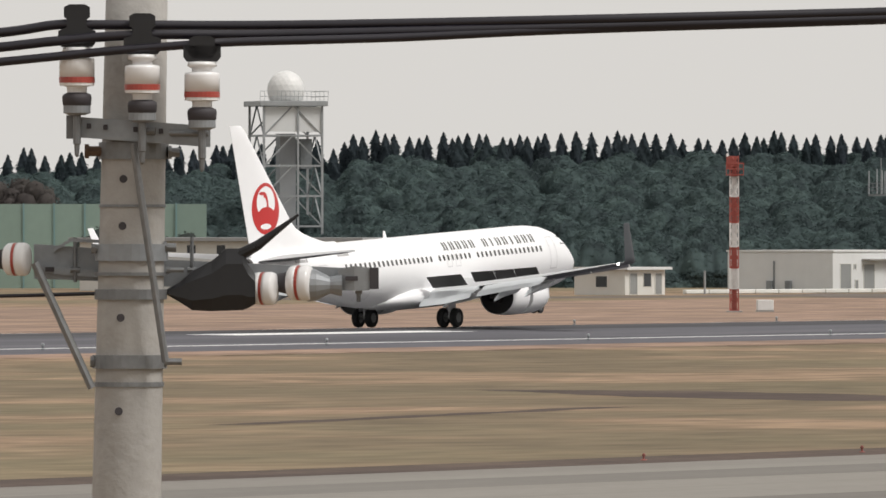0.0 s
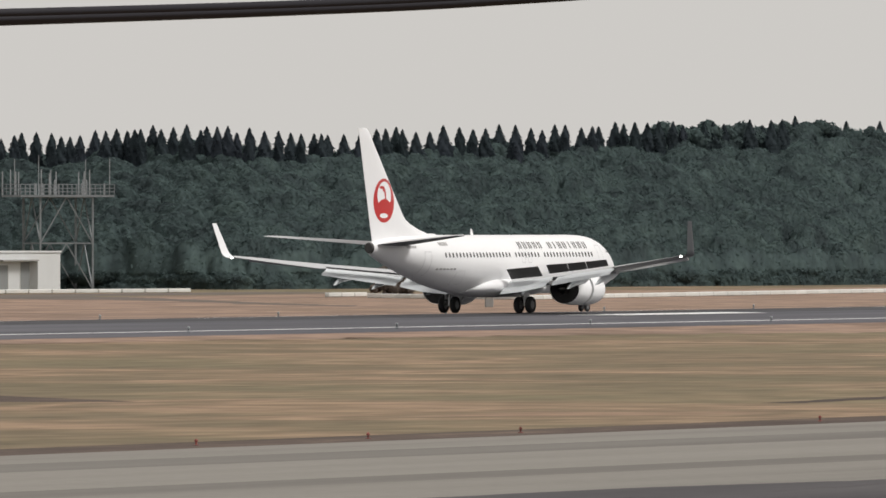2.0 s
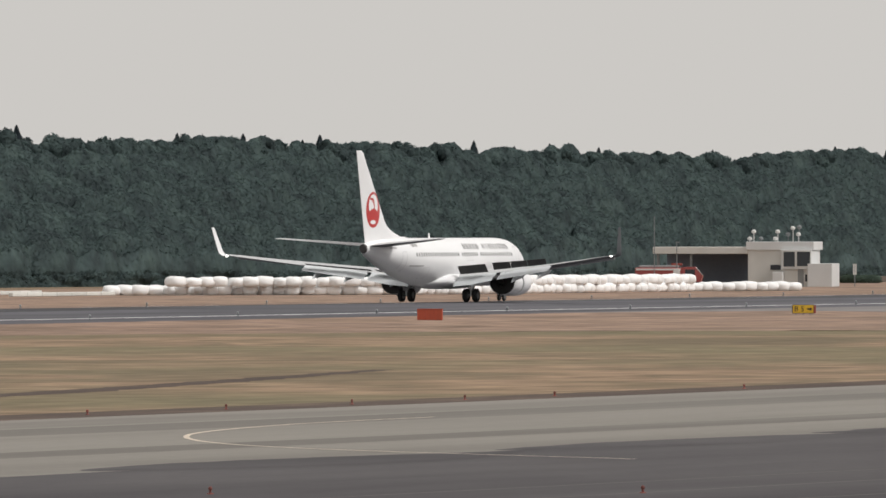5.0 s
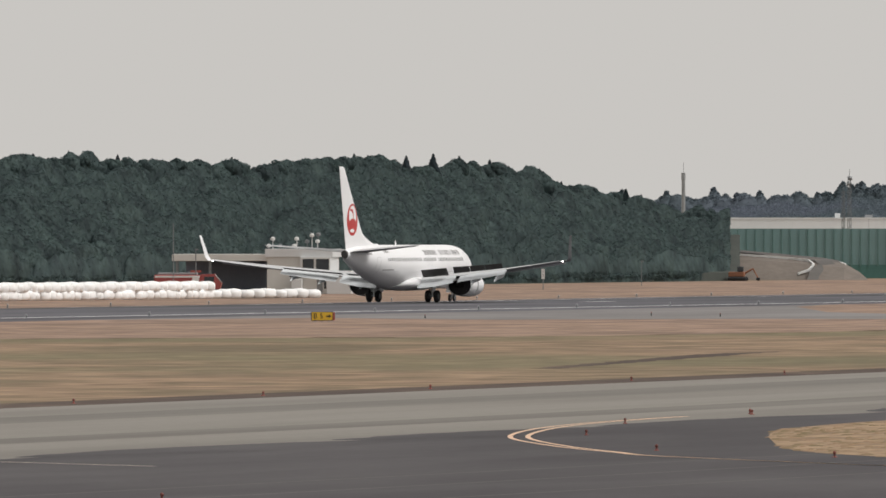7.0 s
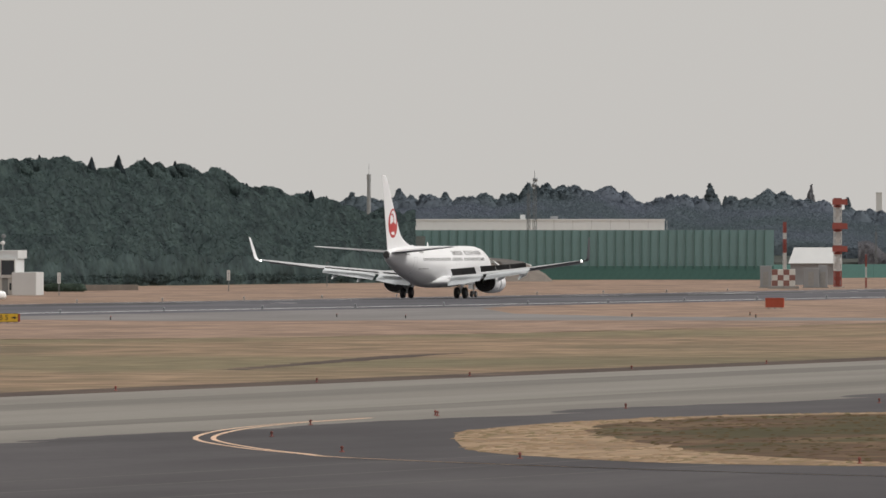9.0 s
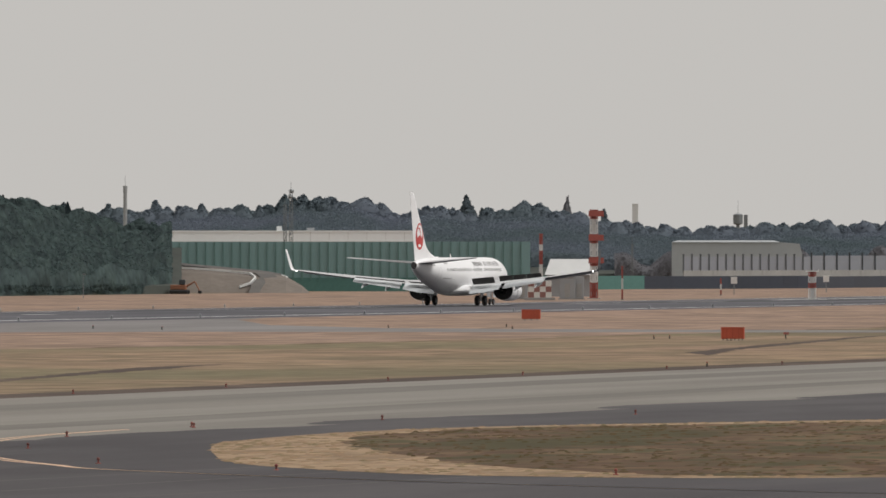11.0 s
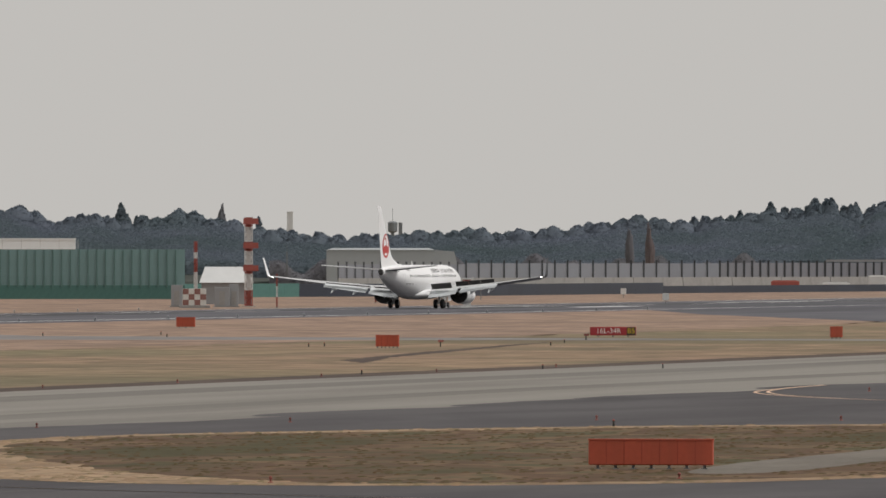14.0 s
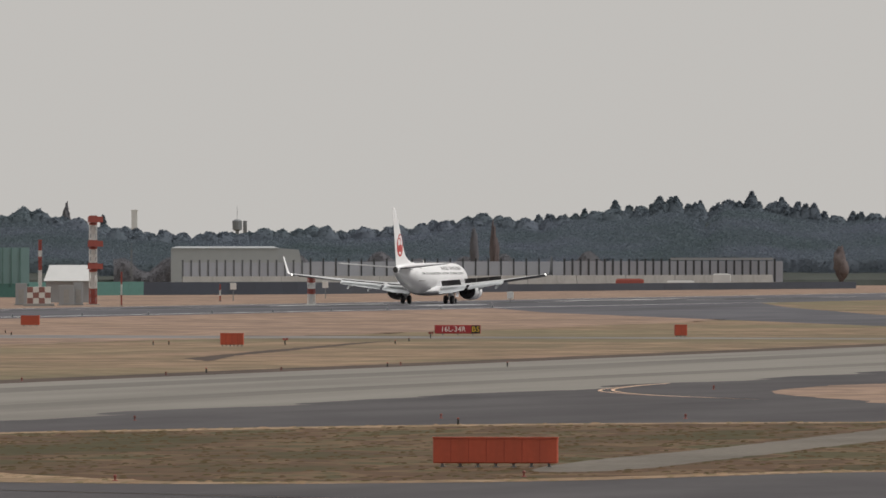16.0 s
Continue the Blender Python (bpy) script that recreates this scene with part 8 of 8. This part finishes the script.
part("end_cap", Shape().loft([[at_pole(600, 478, 0.08), at_pole(600, 514, 0.08), at_pole(600, 514, 0.11), at_pole(600, 478, 0.11)], [at_pole(628, 471, 0.06), at_pole(628, 515, 0.06), at_pole(628, 515, 0.12), at_pole(628, 471, 0.12)], [at_pole(655, 474, 0.06), at_pole(655, 514, 0.06), at_pole(655, 514, 0.12), at_pole(655, 474, 0.12)]]), GALV, low)
part("end_box", Shape().loft([[at_pole(x, 474, 0.055), at_pole(x, 512, 0.055), at_pole(x, 512, 0.21), at_pole(x, 474, 0.21)] for x in (655, 671)]), COLLAR, low, "dark open end of the arm")
part("slot", Shape().loft([[at_pole(x, 489, 0.058), at_pole(x, 497, 0.058), at_pole(x, 497, 0.07), at_pole(x, 489, 0.07)] for x in (612, 634)]), COLLAR, low)
part("eye_bolt", Shape().rod(at_pole(636, 512, 0.1), at_pole(636, 535, 0.1), 0.007, 0.006, 8).rod(at_pole(630, 516, 0.1), at_pole(642, 516, 0.1), 0.008, 0.008, 8), BAND, low)
part("neck", Shape().loft([[at_pole(x, 505 + w * math.sin(a), 0.09 + w * PK * math.cos(a)) for a in [2 * math.pi * j / 16 for j in range(16)]] for x, w in ((545, 30), (560, 28), (585, 15), (606, 20))]), GALV, low, "grey cast neck")
part("side_plate", Shape().loft([[at_pole(x, y, 0.10), at_pole(x, y + 12, 0.10), at_pole(x, y + 12, 0.18), at_pole(x, y, 0.18)] for x, y in ((60, 470), (176, 480))]).loft([[at_pole(x, y, 0.09), at_pole(x, y + 6, 0.09), at_pole(x, y + 6, 0.12), at_pole(x, y, 0.12)] for x, y in ((95, 440), (125, 422), (185, 425))]), GALV, low)
part("slot", Shape().loft([[at_pole(x, 473, 0.085), at_pole(x, 481, 0.085), at_pole(x, 481, 0.1), at_pole(x, 473, 0.1)] for x in (80, 96)]), COLLAR, low)
for x in (133, 340):
    part("tie_rod", Shape().rod(at_pole(x, 420, 0.1), at_pole(x, 500, 0.1), 0.006, 0.006, 8).rod(at_pole(x - 8, 478, 0.1), at_pole(x + 8, 478, 0.1), 0.009, 0.009, 8), BAND, low)


def strain_insulator(x, y, r, dy, turn):
    """Disc insulator lying on its side: two white rims with a red ring between."""
    m = Matrix.Translation(at_pole(x, y, dy)) @ pose(0, 0, 0, 0, 90, 0) @ pose(0, 0, 0, turn, 0, 0)
    t = part("strain_insulator", Shape().turned([(r * PK * a, h * PK) for a, h in ((0.55, -20), (0.80, -19), (0.96, -14), (1.0, -8), (1.0, -2))], 26, m), PORCELAIN, low, "white ribbed disc insulator", True)
    part("red_band", Shape().turned([(r * PK * 1.01, -2 * PK), (r * PK * 1.01, 3 * PK)], 26, m), RED_RING, t, "brick-red ring")
    part("rim", Shape().turned([(r * PK * a, h * PK) for a, h in ((1.0, 3), (1.02, 8), (1.02, 17), (0.94, 22), (0.5, 24))], 26, m), PORCELAIN, t, "", True)
    part("hub", Shape().turned([(r * PK * a, h * PK) for a, h in ((0.45, -44), (0.5, -40), (0.62, -24), (0.6, -18))], 20, m), COLLAR, t, "dark socket", True)


strain_insulator(466, 511, 29, 0.06, 16)
strain_insulator(530, 501, 31, 0.08, 16)
strain_insulator(28, 459, 29, 0.05, 16)
cov = part("cable_cover", Shape().loft([[at_pole(x, (a + b) / 2 - (b - a) / 2 * c, 0.03 + 0.04 * s) for c, s in ((1, -0.6), (1, 0.6), (0.5, 1), (-0.5, 1), (-1, 0.6), (-1, -0.6), (-0.5, -1), (0.5, -1))] for x, a, b in ((296, 512, 522), (320, 498, 536), (340, 480, 549), (375, 462, 551), (400, 440, 550), (430, 440, 549), (440, 468, 545), (452, 486, 538))]), RUBBER, low, "black rubber dead-end cover")
part("cover_tail", Shape().rod(at_pole(405, 462, 0.03), at_pole(455, 435, 0.0), 0.022, 0.016, 10).rod(at_pole(455, 435, 0.0), at_pole(528, 380, -0.03), 0.016, 0.004, 10), RUBBER, cov, "pointed black cable tail")
# cables: three above, one thin guy line below
def cable(pts, r, label, name="cable"):
    t = tagged(part(name, Shape().tube([pole_at @ at_pole(*p) for p in curve3(pts)], r * PK, 10), CABLE, None, "", True), label, "cable", "overhead cables")
    return t


def curve3(pts, steps=8):
    out, n = [], len(pts)
    for i in range(n - 1):
        p = [pts[min(max(i + k - 1, 0), n - 1)] for k in range(4)]
        for s in range(steps):
            t = s / steps
            out.append(tuple(0.5 * (2 * p[1][d] + (p[2][d] - p[0][d]) * t + (2 * p[0][d] - 5 * p[1][d] + 4 * p[2][d] - p[3][d]) * t * t + (3 * p[1][d] - p[0][d] - 3 * p[2][d] + p[3][d]) * t ** 3) for d in range(3)))
    out.append(pts[-1])
    return out


cable([(-1200, 190, -0.1), (-300, 88, -0.15), (0, 60, -0.17), (100, 46, -0.17), (180, 46, -0.17), (500, 46, -0.12), (1000, 36, -0.1), (1568, 21, 0.0), (2055, 6, 0.0), (2415, -12, 0.0), (2810, -45, 0.0), (3600, -150, 0.0)], 9, "thick black overhead cable")
cable([(-1200, 220, -0.1), (-300, 118, -0.2), (0, 86, -0.2), (110, 74, -0.2), (250, 64, -0.2), (500, 62, -0.15), (1000, 49, -0.1), (1568, 32, 0.0), (2055, 16, 0.0), (2415, -2, 0.0), (2810, -36, 0.0), (3600, -142, 0.0)], 9, "thick black overhead cable")
cable([(-1200, 250, -0.1), (-300, 140, -0.2), (0, 112, -0.22), (180, 94, -0.22), (300, 84, -0.22), (357, 80, -0.22), (430, 76, -0.2), (700, 68, -0.15), (1000, 54, -0.1), (1568, 35, 0.0), (2055, 17, 0.0), (2415, -2, 0.0), (2810, -36, 0.0), (3600, -142, 0.0)], 8, "thick black overhead cable")
cable([(-1200, 540, 0.0), (-300, 529, 0.0), (0, 524, 0.02), (160, 520, 0.02), (300, 517, 0.03)], 3.5, "thin dark guy line", "guy_line")


# ---- what moves ----
def motions():
    """The airliner settles its nose wheel and rolls out along the runway, slowing from 68 to 43 m/s."""
    rolled = [(0.0, 567.0), (0.5, 599.6), (1.0, 631.2), (1.5, 662.3), (2.0, 693.8), (2.5, 725.2), (3.0, 756.2), (3.5, 787.0), (4.0, 817.4), (4.5, 847.4), (5.0, 877.2), (6.25, 950.4),
              (7.5, 1021.8), (8.0, 1049.6), (9.0, 1103.5), (10.25, 1168.0), (11.5, 1229.2), (12.5, 1275.2), (13.5, 1321.6), (14.5, 1368.2), (16.0, 1434.9)]
    rows = [(t, pose(RUN_X, y, ground_z(RUN_X, y) + 0.006, along(TILTS, t), along(ROLLS, t), along(HEADINGS, t))) for t, y in rolled]
    walk(airliner, rows)


def along(table, t):
    """The table's value at a time, between its rows."""
    return float(np.interp(t, [r[0] for r in table], [r[1] for r in table]))


TILTS = [(0.0, 2.6), (0.5, 1.9), (1.0, 1.0), (1.5, 0.25), (2.0, 0.0), (16.0, 0.0)]
ROLLS = [(0.0, -0.5), (1.5, -0.5), (2.5, 0.0), (16.0, 0.0)]
HEADINGS = [(0.0, 0.9), (1.0, 0.3), (1.5, 0.0), (3.0, 0.4), (5.0, 1.0), (8.0, 1.7), (9.0, 1.6), (11.5, 0.6), (12.5, 0.3), (16.0, 0.0)]
motions()
